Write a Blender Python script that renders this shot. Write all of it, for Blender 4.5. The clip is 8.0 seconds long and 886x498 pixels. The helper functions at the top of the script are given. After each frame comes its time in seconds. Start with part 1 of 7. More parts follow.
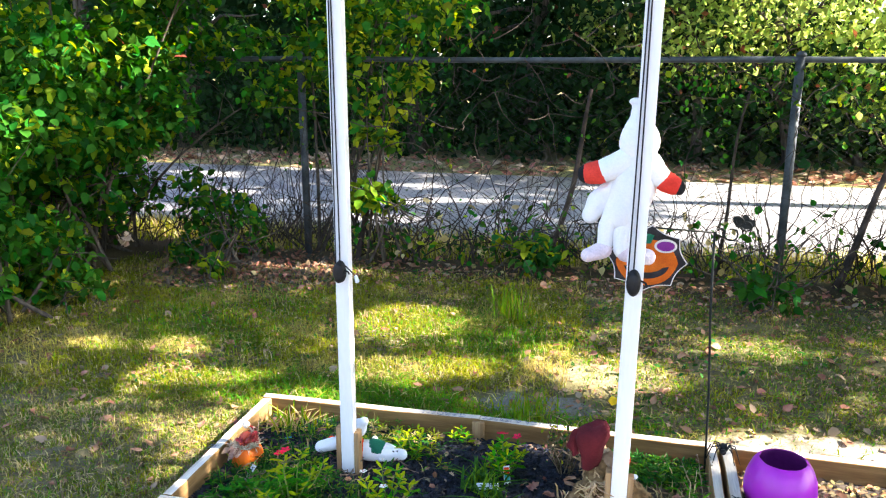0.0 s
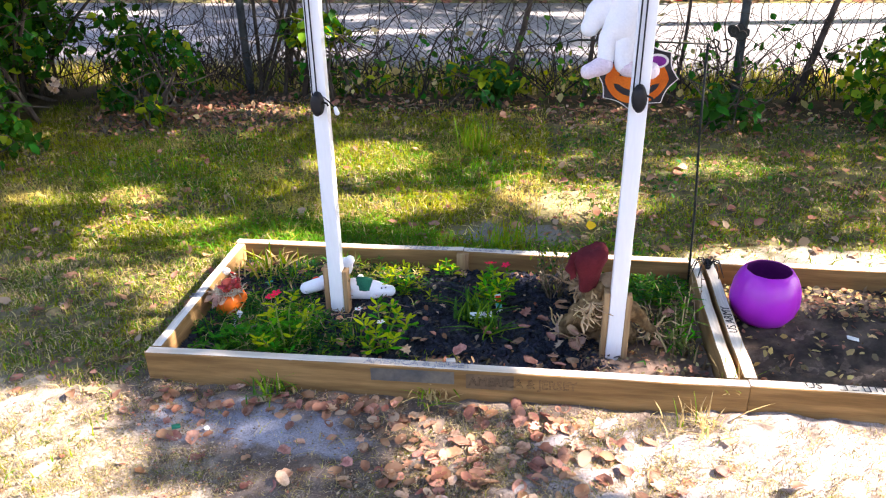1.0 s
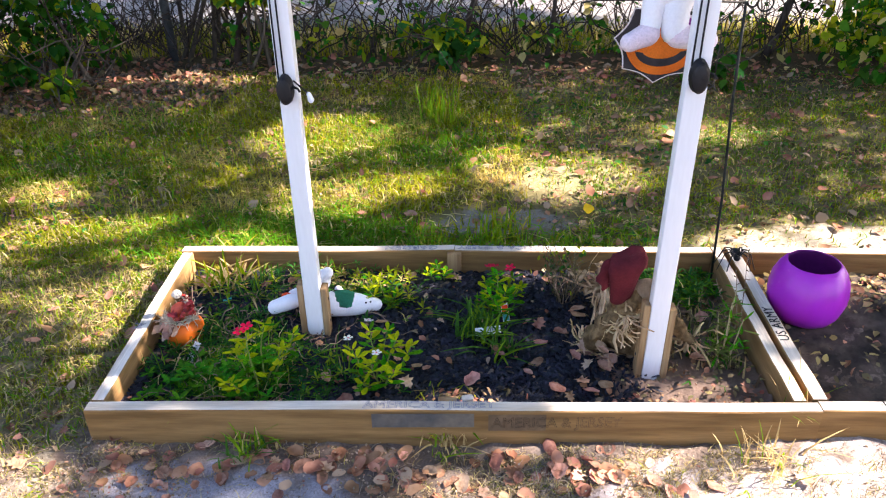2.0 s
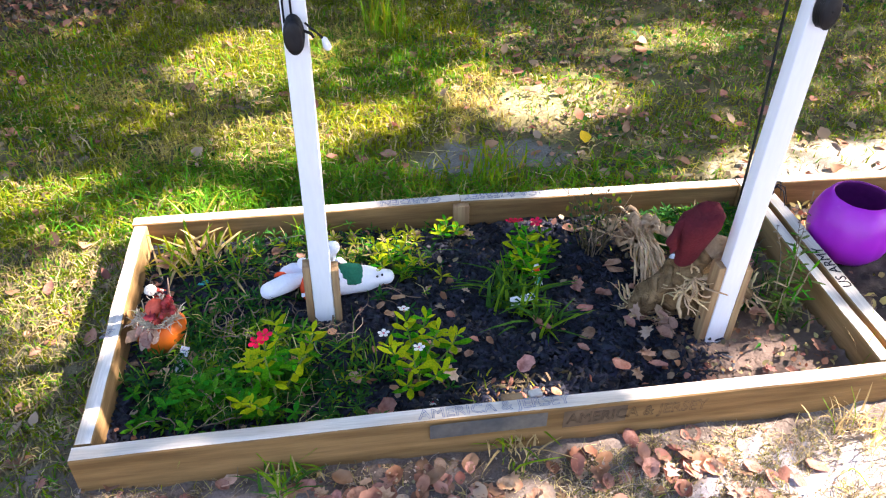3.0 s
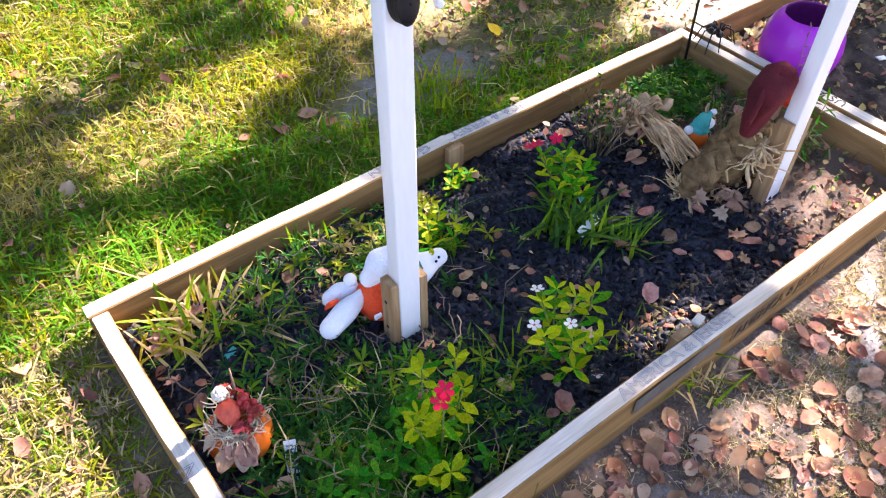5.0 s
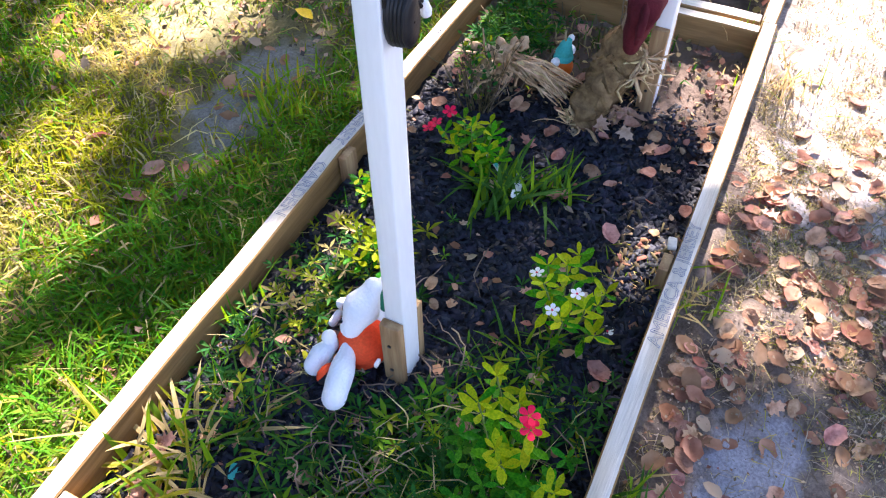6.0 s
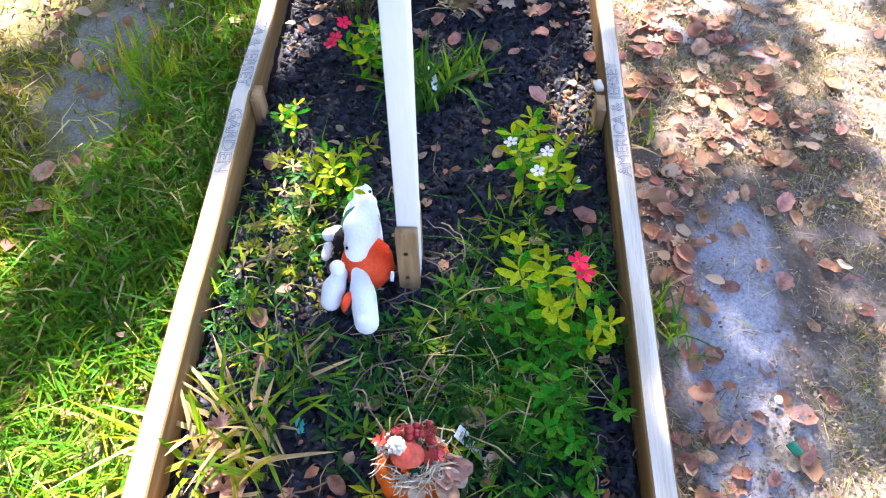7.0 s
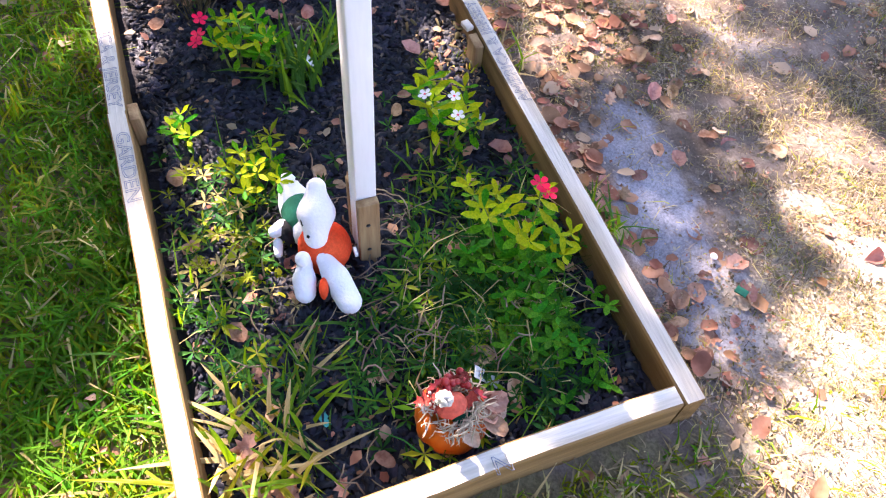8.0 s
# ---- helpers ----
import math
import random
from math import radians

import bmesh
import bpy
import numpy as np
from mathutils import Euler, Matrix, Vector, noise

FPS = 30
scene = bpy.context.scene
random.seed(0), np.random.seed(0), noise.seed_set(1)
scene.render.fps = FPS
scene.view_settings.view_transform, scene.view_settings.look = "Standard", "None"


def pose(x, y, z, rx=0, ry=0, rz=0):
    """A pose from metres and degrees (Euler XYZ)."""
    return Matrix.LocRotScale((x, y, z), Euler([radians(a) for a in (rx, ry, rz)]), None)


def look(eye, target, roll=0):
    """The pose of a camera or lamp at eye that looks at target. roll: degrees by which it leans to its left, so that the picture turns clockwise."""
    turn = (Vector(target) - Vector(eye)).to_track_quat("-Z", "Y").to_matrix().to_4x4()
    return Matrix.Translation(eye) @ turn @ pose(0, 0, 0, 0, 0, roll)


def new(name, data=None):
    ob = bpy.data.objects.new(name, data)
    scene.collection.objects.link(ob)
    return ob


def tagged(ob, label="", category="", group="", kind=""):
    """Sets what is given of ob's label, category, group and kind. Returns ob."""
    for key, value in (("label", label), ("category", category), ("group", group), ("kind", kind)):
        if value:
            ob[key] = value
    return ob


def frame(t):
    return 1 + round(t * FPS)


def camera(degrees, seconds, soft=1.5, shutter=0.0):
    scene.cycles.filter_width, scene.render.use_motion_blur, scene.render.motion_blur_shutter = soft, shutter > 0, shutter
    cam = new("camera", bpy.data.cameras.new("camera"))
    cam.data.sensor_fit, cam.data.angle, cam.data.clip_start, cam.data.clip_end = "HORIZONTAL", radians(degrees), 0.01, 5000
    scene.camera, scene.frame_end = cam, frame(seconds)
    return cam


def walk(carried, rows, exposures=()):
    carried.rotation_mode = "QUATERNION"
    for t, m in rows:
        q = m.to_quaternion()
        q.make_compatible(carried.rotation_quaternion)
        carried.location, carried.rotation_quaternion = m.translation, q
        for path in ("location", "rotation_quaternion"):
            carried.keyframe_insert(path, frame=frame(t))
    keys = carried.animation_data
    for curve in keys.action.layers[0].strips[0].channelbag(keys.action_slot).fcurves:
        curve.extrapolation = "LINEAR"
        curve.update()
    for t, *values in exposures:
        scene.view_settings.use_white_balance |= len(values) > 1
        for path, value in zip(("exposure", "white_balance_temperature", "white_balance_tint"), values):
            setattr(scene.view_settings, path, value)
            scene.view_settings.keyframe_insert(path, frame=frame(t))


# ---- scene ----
cam = camera(59.4, 8.0, soft=1.2)
PATH = [
    (0, (0.023, 0.09, 1.474), (-0.443, 1.973, 0.987), 0.0),
    (0.5, (-0.055, 0.117, 1.432), (-0.468, 1.931, 0.699), -0.4),
    (1, (-0.18, 0.15, 1.407), (-0.45, 1.929, 0.534), -1.3),
    (1.5, (-0.28, 0.311, 1.365), (-0.477, 2.053, 0.402), -0.9),
    (1.7, (-0.329, 0.416, 1.363), (-0.496, 2.172, 0.42), -1.1),
    (2.8, (-0.769, 0.928, 1.355), (-0.584, 2.513, 0.15), 0.6),
    (3, (-0.815, 0.983, 1.349), (-0.592, 2.552, 0.128), 0.8),
    (3.5, (-0.953, 1.169, 1.318), (-0.505, 2.692, 0.102), 0.3),
    (4, (-1.094, 1.313, 1.3), (-0.504, 2.699, -0.016), 2.2),
    (4.5, (-1.315, 1.434, 1.283), (-0.531, 2.688, -0.064), 0.9),
    (4.7, (-1.371, 1.488, 1.288), (-0.581, 2.704, -0.09), 0.4),
    (5.8, (-1.528, 1.95, 1.272), (-0.437, 2.652, -0.25), -1.1),
    (6, (-1.554, 2.016, 1.269), (-0.405, 2.615, -0.255), -1.4),
    (6.5, (-1.71, 2.19, 1.244), (-0.615, 2.51, -0.399), -1.4),
    (7, (-1.7, 2.329, 1.244), (-0.554, 2.404, -0.393), -1.0),
    (7.5, (-1.696, 2.469, 1.243), (-0.676, 2.325, -0.472), 1.0),
    (8, (-1.695, 2.63, 1.257), (-0.693, 2.187, -0.416), 5.3),
]
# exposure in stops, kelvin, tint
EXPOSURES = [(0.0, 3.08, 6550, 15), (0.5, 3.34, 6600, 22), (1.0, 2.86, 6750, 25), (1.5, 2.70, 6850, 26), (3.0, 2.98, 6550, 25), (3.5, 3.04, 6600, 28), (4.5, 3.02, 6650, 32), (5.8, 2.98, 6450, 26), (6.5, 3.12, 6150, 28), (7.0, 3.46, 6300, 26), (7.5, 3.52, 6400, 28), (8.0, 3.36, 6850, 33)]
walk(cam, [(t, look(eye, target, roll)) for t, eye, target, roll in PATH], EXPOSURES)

# ---- world, sun ----
SUN = Vector((0.80, 0.10, 0.60)).normalized()      # the way towards the sun
world = bpy.data.worlds.new("sky")
scene.world = world
world.use_nodes = True
wn = world.node_tree.nodes
sky = wn.new("ShaderNodeTexSky")
sky.sky_type, sky.sun_disc = "NISHITA", False
sky.sun_elevation, sky.sun_rotation = math.asin(SUN.z), math.atan2(SUN.x, SUN.y)
wn["Background"].inputs["Strength"].default_value = 0.076
world.node_tree.links.new(sky.outputs[0], wn["Background"].inputs["Color"])
sun = new("sun", bpy.data.lights.new("sun", "SUN"))
sun.data.energy, sun.data.angle, sun.data.color = 3.9, radians(0.53), (1.0, 0.93, 0.80)
sun.matrix_world = look(SUN * 30, (0, 0, 0))

rng = np.random.default_rng(5)


# ---- materials ----
def mat(name, c1, c2, scale=8.0, rough=0.7, bump=0.2, fine=60.0, stretch=(1, 1, 1), metal=0.0, glow=0.0, island=0.0, obrand=0.0, spec=0.22, c3=None, c3scale=1.5, c3at=0.6, grain=1.0):
    """Two tones in broad noise, a fine grain over it, relief from the grain. glow: share of light let through a leaf."""
    m = bpy.data.materials.new(name)
    m.use_nodes = True
    n, l = m.node_tree.nodes, m.node_tree.links
    p = n["Principled BSDF"]
    tc = n.new("ShaderNodeTexCoord")
    mp = n.new("ShaderNodeMapping")
    mp.inputs["Scale"].default_value = stretch
    l.new(tc.outputs["Object"], mp.inputs["Vector"])
    a, b = n.new("ShaderNodeTexNoise"), n.new("ShaderNodeTexNoise")
    a.inputs["Scale"].default_value, a.inputs["Detail"].default_value = scale, 4
    b.inputs["Scale"].default_value, b.inputs["Detail"].default_value = fine, 3
    l.new(mp.outputs[0], a.inputs["Vector"])
    l.new(mp.outputs[0], b.inputs["Vector"])
    r = n.new("ShaderNodeValToRGB")
    r.color_ramp.elements[0].position, r.color_ramp.elements[1].position = 0.36, 0.64
    r.color_ramp.elements[0].color, r.color_ramp.elements[1].color = (*c1, 1), (*c2, 1)
    l.new(a.outputs["Fac"], r.inputs["Fac"])
    colour = r.outputs["Color"]
    if c3:
        d = n.new("ShaderNodeTexNoise")
        d.inputs["Scale"].default_value, d.inputs["Detail"].default_value = c3scale, 6
        l.new(mp.outputs[0], d.inputs["Vector"])
        k = n.new("ShaderNodeMapRange")
        k.inputs["From Min"].default_value, k.inputs["From Max"].default_value = c3at - 0.05, c3at + 0.06
        l.new(d.outputs["Fac"], k.inputs["Value"])
        x = n.new("ShaderNodeMix")
        x.data_type = "RGBA"
        x.inputs["B"].default_value = (*c3, 1)
        l.new(k.outputs["Result"], x.inputs["Factor"])
        l.new(colour, x.inputs["A"])
        colour = x.outputs["Result"]
    hs = n.new("ShaderNodeHueSaturation")
    l.new(colour, hs.inputs["Color"])
    v = n.new("ShaderNodeMapRange")
    v.inputs["To Min"].default_value, v.inputs["To Max"].default_value = 1 - 0.28 * grain, 1 + 0.25 * grain
    l.new(b.outputs["Fac"], v.inputs["Value"])
    val = v.outputs["Result"]
    if island or obrand:
        if island:
            rnd = n.new("ShaderNodeNewGeometry").outputs["Random Per Island"]
        else:
            rnd = n.new("ShaderNodeObjectInfo").outputs["Random"]
        q = n.new("ShaderNodeMapRange")
        w = island or obrand
        q.inputs["To Min"].default_value, q.inputs["To Max"].default_value = 1 - w, 1 + w
        l.new(rnd, q.inputs["Value"])
        mu = n.new("ShaderNodeMath")
        mu.operation = "MULTIPLY"
        l.new(q.outputs["Result"], mu.inputs[0])
        l.new(val, mu.inputs[1])
        val = mu.outputs[0]
        h = n.new("ShaderNodeMath")
        h.operation = "MULTIPLY"
        h.inputs[1].default_value = 17.3
        l.new(rnd, h.inputs[0])
        f = n.new("ShaderNodeMath")
        f.operation = "FRACT"
        l.new(h.outputs[0], f.inputs[0])
        hr = n.new("ShaderNodeMapRange")
        hr.inputs["To Min"].default_value, hr.inputs["To Max"].default_value = 0.5 - 0.05 * w, 0.5 + 0.06 * w
        l.new(f.outputs[0], hr.inputs["Value"])
        l.new(hr.outputs["Result"], hs.inputs["Hue"])
    l.new(val, hs.inputs["Value"])
    colour = hs.outputs["Color"]
    l.new(colour, p.inputs["Base Color"])
    p.inputs["Roughness"].default_value, p.inputs["Metallic"].default_value = rough, metal
    p.inputs["Specular IOR Level"].default_value = spec
    if bump:
        bp = n.new("ShaderNodeBump")
        bp.inputs["Strength"].default_value, bp.inputs["Distance"].default_value = bump, 0.004
        l.new(b.outputs["Fac"], bp.inputs["Height"])
        l.new(bp.outputs[0], p.inputs["Normal"])
    if glow:
        t = n.new("ShaderNodeBsdfTranslucent")
        g = n.new("ShaderNodeHueSaturation")
        g.inputs["Hue"].default_value, g.inputs["Value"].default_value, g.inputs["Saturation"].default_value = 0.485, 1.9, 1.1
        l.new(colour, g.inputs["Color"])
        l.new(g.outputs[0], t.inputs["Color"])
        mx = n.new("ShaderNodeMixShader")
        mx.inputs["Fac"].default_value = glow
        l.new(p.outputs[0], mx.inputs[1])
        l.new(t.outputs[0], mx.inputs[2])
        l.new(mx.outputs[0], n["Material Output"].inputs["Surface"])
    return m


def ground_mat():
    """Sandy soil with thatch, lawn humus behind the bed, litter under the hedge; broad patches with soft edges, some
    painted paler for sunlight.
    """
    m = mat("ground_soil", (0.115, 0.088, 0.070), (0.225, 0.178, 0.148), 11.0, 0.95, 0.7, 65.0, spec=0.1, c3=(0.30, 0.265, 0.25), c3scale=2.6, c3at=0.60)
    n, l = m.node_tree.nodes, m.node_tree.links
    hs = [x for x in n if x.bl_idname == "ShaderNodeHueSaturation"][0]
    src = hs.inputs["Color"].links[0].from_socket
    tc = [x for x in n if x.bl_idname == "ShaderNodeTexCoord"][0]
    sep = n.new("ShaderNodeSeparateXYZ")
    l.new(tc.outputs["Object"], sep.inputs[0])
    nz = n.new("ShaderNodeTexNoise")
    nz.inputs["Scale"].default_value = 2.2
    l.new(tc.outputs["Object"], nz.inputs["Vector"])

    def band(lo, hi, colour, prev, amount=1.0):
        add = n.new("ShaderNodeMath")
        add.operation = "ADD"
        l.new(sep.outputs["Y"], add.inputs[0])
        l.new(nz.outputs["Fac"], add.inputs[1])
        mr = n.new("ShaderNodeMapRange")
        mr.inputs["From Min"].default_value, mr.inputs["From Max"].default_value = lo + 0.5, hi + 0.5
        mr.inputs["To Max"].default_value = amount
        l.new(add.outputs[0], mr.inputs["Value"])
        x = n.new("ShaderNodeMix")
        x.data_type = "RGBA"
        x.inputs["B"].default_value = (*colour, 1)
        l.new(mr.outputs["Result"], x.inputs["Factor"])
        l.new(prev, x.inputs["A"])
        return x.outputs["Result"]
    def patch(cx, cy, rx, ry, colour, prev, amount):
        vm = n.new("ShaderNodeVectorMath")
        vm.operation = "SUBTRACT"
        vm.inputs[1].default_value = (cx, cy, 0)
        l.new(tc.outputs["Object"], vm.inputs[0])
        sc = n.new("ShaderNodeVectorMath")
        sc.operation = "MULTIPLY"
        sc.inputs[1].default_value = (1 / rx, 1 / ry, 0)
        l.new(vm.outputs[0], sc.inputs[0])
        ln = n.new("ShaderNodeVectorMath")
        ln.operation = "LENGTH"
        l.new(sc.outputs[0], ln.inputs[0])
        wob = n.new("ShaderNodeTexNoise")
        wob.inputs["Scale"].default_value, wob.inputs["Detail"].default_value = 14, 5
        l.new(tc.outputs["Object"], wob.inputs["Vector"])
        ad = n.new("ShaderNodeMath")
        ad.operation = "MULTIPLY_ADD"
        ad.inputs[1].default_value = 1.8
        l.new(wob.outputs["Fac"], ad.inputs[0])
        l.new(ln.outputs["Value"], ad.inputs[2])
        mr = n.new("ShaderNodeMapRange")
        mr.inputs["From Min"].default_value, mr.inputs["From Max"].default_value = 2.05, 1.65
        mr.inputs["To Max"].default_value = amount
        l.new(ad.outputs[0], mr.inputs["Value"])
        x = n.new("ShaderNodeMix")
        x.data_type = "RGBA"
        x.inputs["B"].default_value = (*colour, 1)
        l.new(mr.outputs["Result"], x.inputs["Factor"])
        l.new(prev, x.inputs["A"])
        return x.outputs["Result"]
    c = band(2.75, 2.95, (0.155, 0.140, 0.060), src, 0.88)
    c = band(4.75, 5.15, (0.085, 0.058, 0.036), c, 0.85)
    c = band(5.5, 5.7, (0.24, 0.22, 0.09), c, 1.0)
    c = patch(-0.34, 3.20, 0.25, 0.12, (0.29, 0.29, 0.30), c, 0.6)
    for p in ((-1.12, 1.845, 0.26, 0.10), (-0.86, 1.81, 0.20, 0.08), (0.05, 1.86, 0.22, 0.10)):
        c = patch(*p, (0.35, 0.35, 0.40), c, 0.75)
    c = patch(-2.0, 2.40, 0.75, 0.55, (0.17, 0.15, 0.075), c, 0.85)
    # sand and straw of the sunlit places, sunlight put into their colour
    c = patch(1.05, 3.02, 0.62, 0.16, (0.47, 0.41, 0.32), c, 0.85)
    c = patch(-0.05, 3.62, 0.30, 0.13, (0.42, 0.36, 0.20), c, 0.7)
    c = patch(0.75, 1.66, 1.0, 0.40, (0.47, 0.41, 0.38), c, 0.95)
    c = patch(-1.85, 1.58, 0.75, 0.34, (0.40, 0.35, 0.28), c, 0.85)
    # sand grains and crumbs
    gr = n.new("ShaderNodeTexNoise")
    gr.inputs["Scale"].default_value, gr.inputs["Detail"].default_value, gr.inputs["Roughness"].default_value = 170, 4, 0.75
    l.new(tc.outputs["Object"], gr.inputs["Vector"])
    gm = n.new("ShaderNodeMapRange")
    gm.inputs["From Min"].default_value, gm.inputs["From Max"].default_value = 0.38, 0.60
    gm.inputs["To Min"].default_value, gm.inputs["To Max"].default_value = 0.66, 1.10
    l.new(gr.outputs["Fac"], gm.inputs["Value"])
    gx = n.new("ShaderNodeMix")
    gx.data_type, gx.blend_type = "RGBA", "MULTIPLY"
    gx.inputs["Factor"].default_value = 1.0
    l.new(c, gx.inputs["A"])
    l.new(gm.outputs["Result"], gx.inputs["B"])
    l.new(gx.outputs["Result"], hs.inputs["Color"])
    return m


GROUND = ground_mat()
SOIL = mat("bed_soil", (0.008, 0.008, 0.011), (0.028, 0.025, 0.027), 14, 0.9, 1.0, 90, spec=0.2, c3=(0.05, 0.042, 0.038), c3scale=3.0, c3at=0.68)
sl, sn = SOIL.node_tree.links, SOIL.node_tree.nodes
_hs = [x for x in sn if x.bl_idname == "ShaderNodeHueSaturation"][0]
_src = _hs.inputs["Color"].links[0].from_socket
_sep, _mr, _mx = sn.new("ShaderNodeSeparateXYZ"), sn.new("ShaderNodeMapRange"), sn.new("ShaderNodeMix")
_wob, _add = sn.new("ShaderNodeTexNoise"), sn.new("ShaderNodeMath")
_wob.inputs["Scale"].default_value, _wob.inputs["Detail"].default_value = 7, 5
_co = [x for x in sn if x.bl_idname == "ShaderNodeTexCoord"][0].outputs["Object"]
sl.new(_co, _sep.inputs[0])
sl.new(_co, _wob.inputs["Vector"])
_add.operation = "MULTIPLY_ADD"
_add.inputs[1].default_value = 0.45
sl.new(_wob.outputs["Fac"], _add.inputs[0])
sl.new(_sep.outputs["X"], _add.inputs[2])
_mr.inputs["From Min"].default_value, _mr.inputs["From Max"].default_value = 0.08, 0.20
sl.new(_add.outputs[0], _mr.inputs["Value"])
_mx.data_type = "RGBA"
_mx.inputs["B"].default_value = (0.16, 0.115, 0.092, 1)
sl.new(_mr.outputs["Result"], _mx.inputs["Factor"])
sl.new(_src, _mx.inputs["A"])
sl.new(_mx.outputs["Result"], _hs.inputs["Color"])
SOIL_BARE = mat("bare_soil", (0.030, 0.026, 0.024), (0.10, 0.078, 0.065), 12, 0.95, 1.0, 90, spec=0.2, c3=(0.17, 0.13, 0.10), c3scale=5, c3at=0.62)
MULCH = mat("mulch", (0.008, 0.010, 0.017), (0.026, 0.030, 0.045), 30, 0.55, 0.5, 120, island=0.55, spec=0.16)
ROAD = mat("road_asphalt", (0.24, 0.24, 0.25), (0.34, 0.335, 0.33), 1.2, 0.9, 0.6, 90)
# board sides: pine brown, deepened with the shade they lie in
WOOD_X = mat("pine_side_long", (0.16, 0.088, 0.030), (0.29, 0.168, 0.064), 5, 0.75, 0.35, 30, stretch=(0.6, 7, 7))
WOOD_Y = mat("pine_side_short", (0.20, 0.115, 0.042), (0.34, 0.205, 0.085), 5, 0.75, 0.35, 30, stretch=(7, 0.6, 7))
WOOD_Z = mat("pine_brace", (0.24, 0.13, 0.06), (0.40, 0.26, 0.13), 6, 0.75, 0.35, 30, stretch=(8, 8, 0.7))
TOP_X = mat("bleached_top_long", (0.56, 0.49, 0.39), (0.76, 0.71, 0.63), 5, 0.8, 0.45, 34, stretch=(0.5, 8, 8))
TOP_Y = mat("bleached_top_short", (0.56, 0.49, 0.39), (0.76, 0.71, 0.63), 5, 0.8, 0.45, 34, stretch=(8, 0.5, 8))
WHITE_PAINT = mat("white_paint", (0.82, 0.84, 0.87), (0.87, 0.88, 0.90), 3, 0.45, 0.05, 40, stretch=(4, 4, 0.6), c3=(0.70, 0.69, 0.66), c3scale=5, c3at=0.70, grain=0.2)
BLACK = mat("black_plastic", (0.010, 0.010, 0.012), (0.022, 0.022, 0.024), 20, 0.4, 0.15, 150)
CORD = mat("black_cord", (0.008, 0.008, 0.01), (0.02, 0.02, 0.022), 60, 0.8, 0.6, 300)
IRON = mat("dark_iron", (0.012, 0.016, 0.014), (0.03, 0.032, 0.03), 20, 0.55, 0.3, 120, metal=0.3)
GALV = mat("weathered_galvanised", (0.05, 0.06, 0.07), (0.10, 0.115, 0.125), 9, 0.6, 0.3, 60, metal=0.4)
WIRE = mat("fence_wire", (0.02, 0.024, 0.028), (0.05, 0.055, 0.06), 9, 0.8, 0.0, 60, spec=0.1)
PURPLE = mat("purple_plastic", (0.40, 0.018, 0.50), (0.48, 0.026, 0.57), 3, 0.34, 0.03, 60, spec=0.5, grain=0.3, c3=(0.55, 0.25, 0.60), c3scale=9, c3at=0.70)
PURPLE_IN = mat("purple_inside", (0.17, 0.020, 0.17), (0.22, 0.028, 0.21), 4, 0.5, 0.05, 60)
ORANGE = mat("orange_pumpkin", (0.60, 0.105, 0.008), (0.72, 0.155, 0.012), 9, 0.45, 0.15, 60, grain=0.4)
RED = mat("red_felt", (0.62, 0.035, 0.025), (0.75, 0.06, 0.04), 14, 0.95, 0.5, 220)
ORANGE_RED = mat("orange_red_fleece", (0.75, 0.06, 0.015), (0.85, 0.10, 0.03), 14, 0.95, 0.5, 220)
PLUSH = mat("white_plush", (0.82, 0.84, 0.88), (0.89, 0.89, 0.91), 16, 0.98, 0.4, 190, grain=0.3)
PINKISH = mat("pale_pink_plush", (0.72, 0.60, 0.68), (0.80, 0.70, 0.76), 16, 0.98, 0.8, 190)
BLACK_FELT = mat("black_felt", (0.012, 0.012, 0.014), (0.03, 0.03, 0.032), 20, 0.98, 0.5, 200)
GREEN_FELT = mat("green_felt", (0.01, 0.12, 0.07), (0.015, 0.20, 0.12), 20, 0.95, 0.4, 200)
TEAL = mat("teal_felt", (0.03, 0.35, 0.32), (0.05, 0.45, 0.40), 20, 0.9, 0.3, 200)
MAROON = mat("maroon_felt", (0.075, 0.009, 0.014), (0.13, 0.016, 0.022), 11, 0.95, 0.6, 160)
BURLAP = mat("brown_burlap", (0.13, 0.078, 0.034), (0.27, 0.17, 0.08), 45, 0.95, 1.0, 260)
RAFFIA = mat("dry_raffia", (0.50, 0.34, 0.165), (0.68, 0.51, 0.30), 22, 0.85, 0.3, 90, island=0.3, spec=0.1)
TWIG = mat("dry_twig", (0.17, 0.125, 0.085), (0.33, 0.25, 0.175), 20, 0.9, 0.3, 90, island=0.35, spec=0.1)
OLIVE_STEM = mat("olive_stem", (0.075, 0.060, 0.030), (0.17, 0.135, 0.070), 20, 0.85, 0.2, 90, island=0.3, spec=0.1)
PALE_STRAW = mat("shredded_straw", (0.52, 0.42, 0.29), (0.70, 0.60, 0.45), 22, 0.85, 0.3, 90, island=0.3, spec=0.1)
SALMON = mat("salmon_felt", (0.55, 0.075, 0.045), (0.70, 0.13, 0.08), 18, 0.95, 0.5, 180)
DRYSTEM = mat("straw_stem", (0.30, 0.23, 0.13), (0.46, 0.37, 0.22), 20, 0.85, 0.2, 90, island=0.3)
BARK = mat("bark", (0.045, 0.036, 0.028), (0.12, 0.10, 0.08), 9, 0.95, 1.0, 30, stretch=(4, 4, 0.7))
VINE = mat("dry_vine", (0.03, 0.024, 0.02), (0.08, 0.06, 0.05), 12, 0.9, 0.3, 60, island=0.35, spec=0.2)
GRASS = mat("lawn_blades", (0.105, 0.160, 0.007), (0.275, 0.285, 0.013), 1.6, 0.6, 0, 30, glow=0.36, island=0.45, spec=0.08, c3=(0.44, 0.37, 0.10), c3scale=1.9, c3at=0.58)
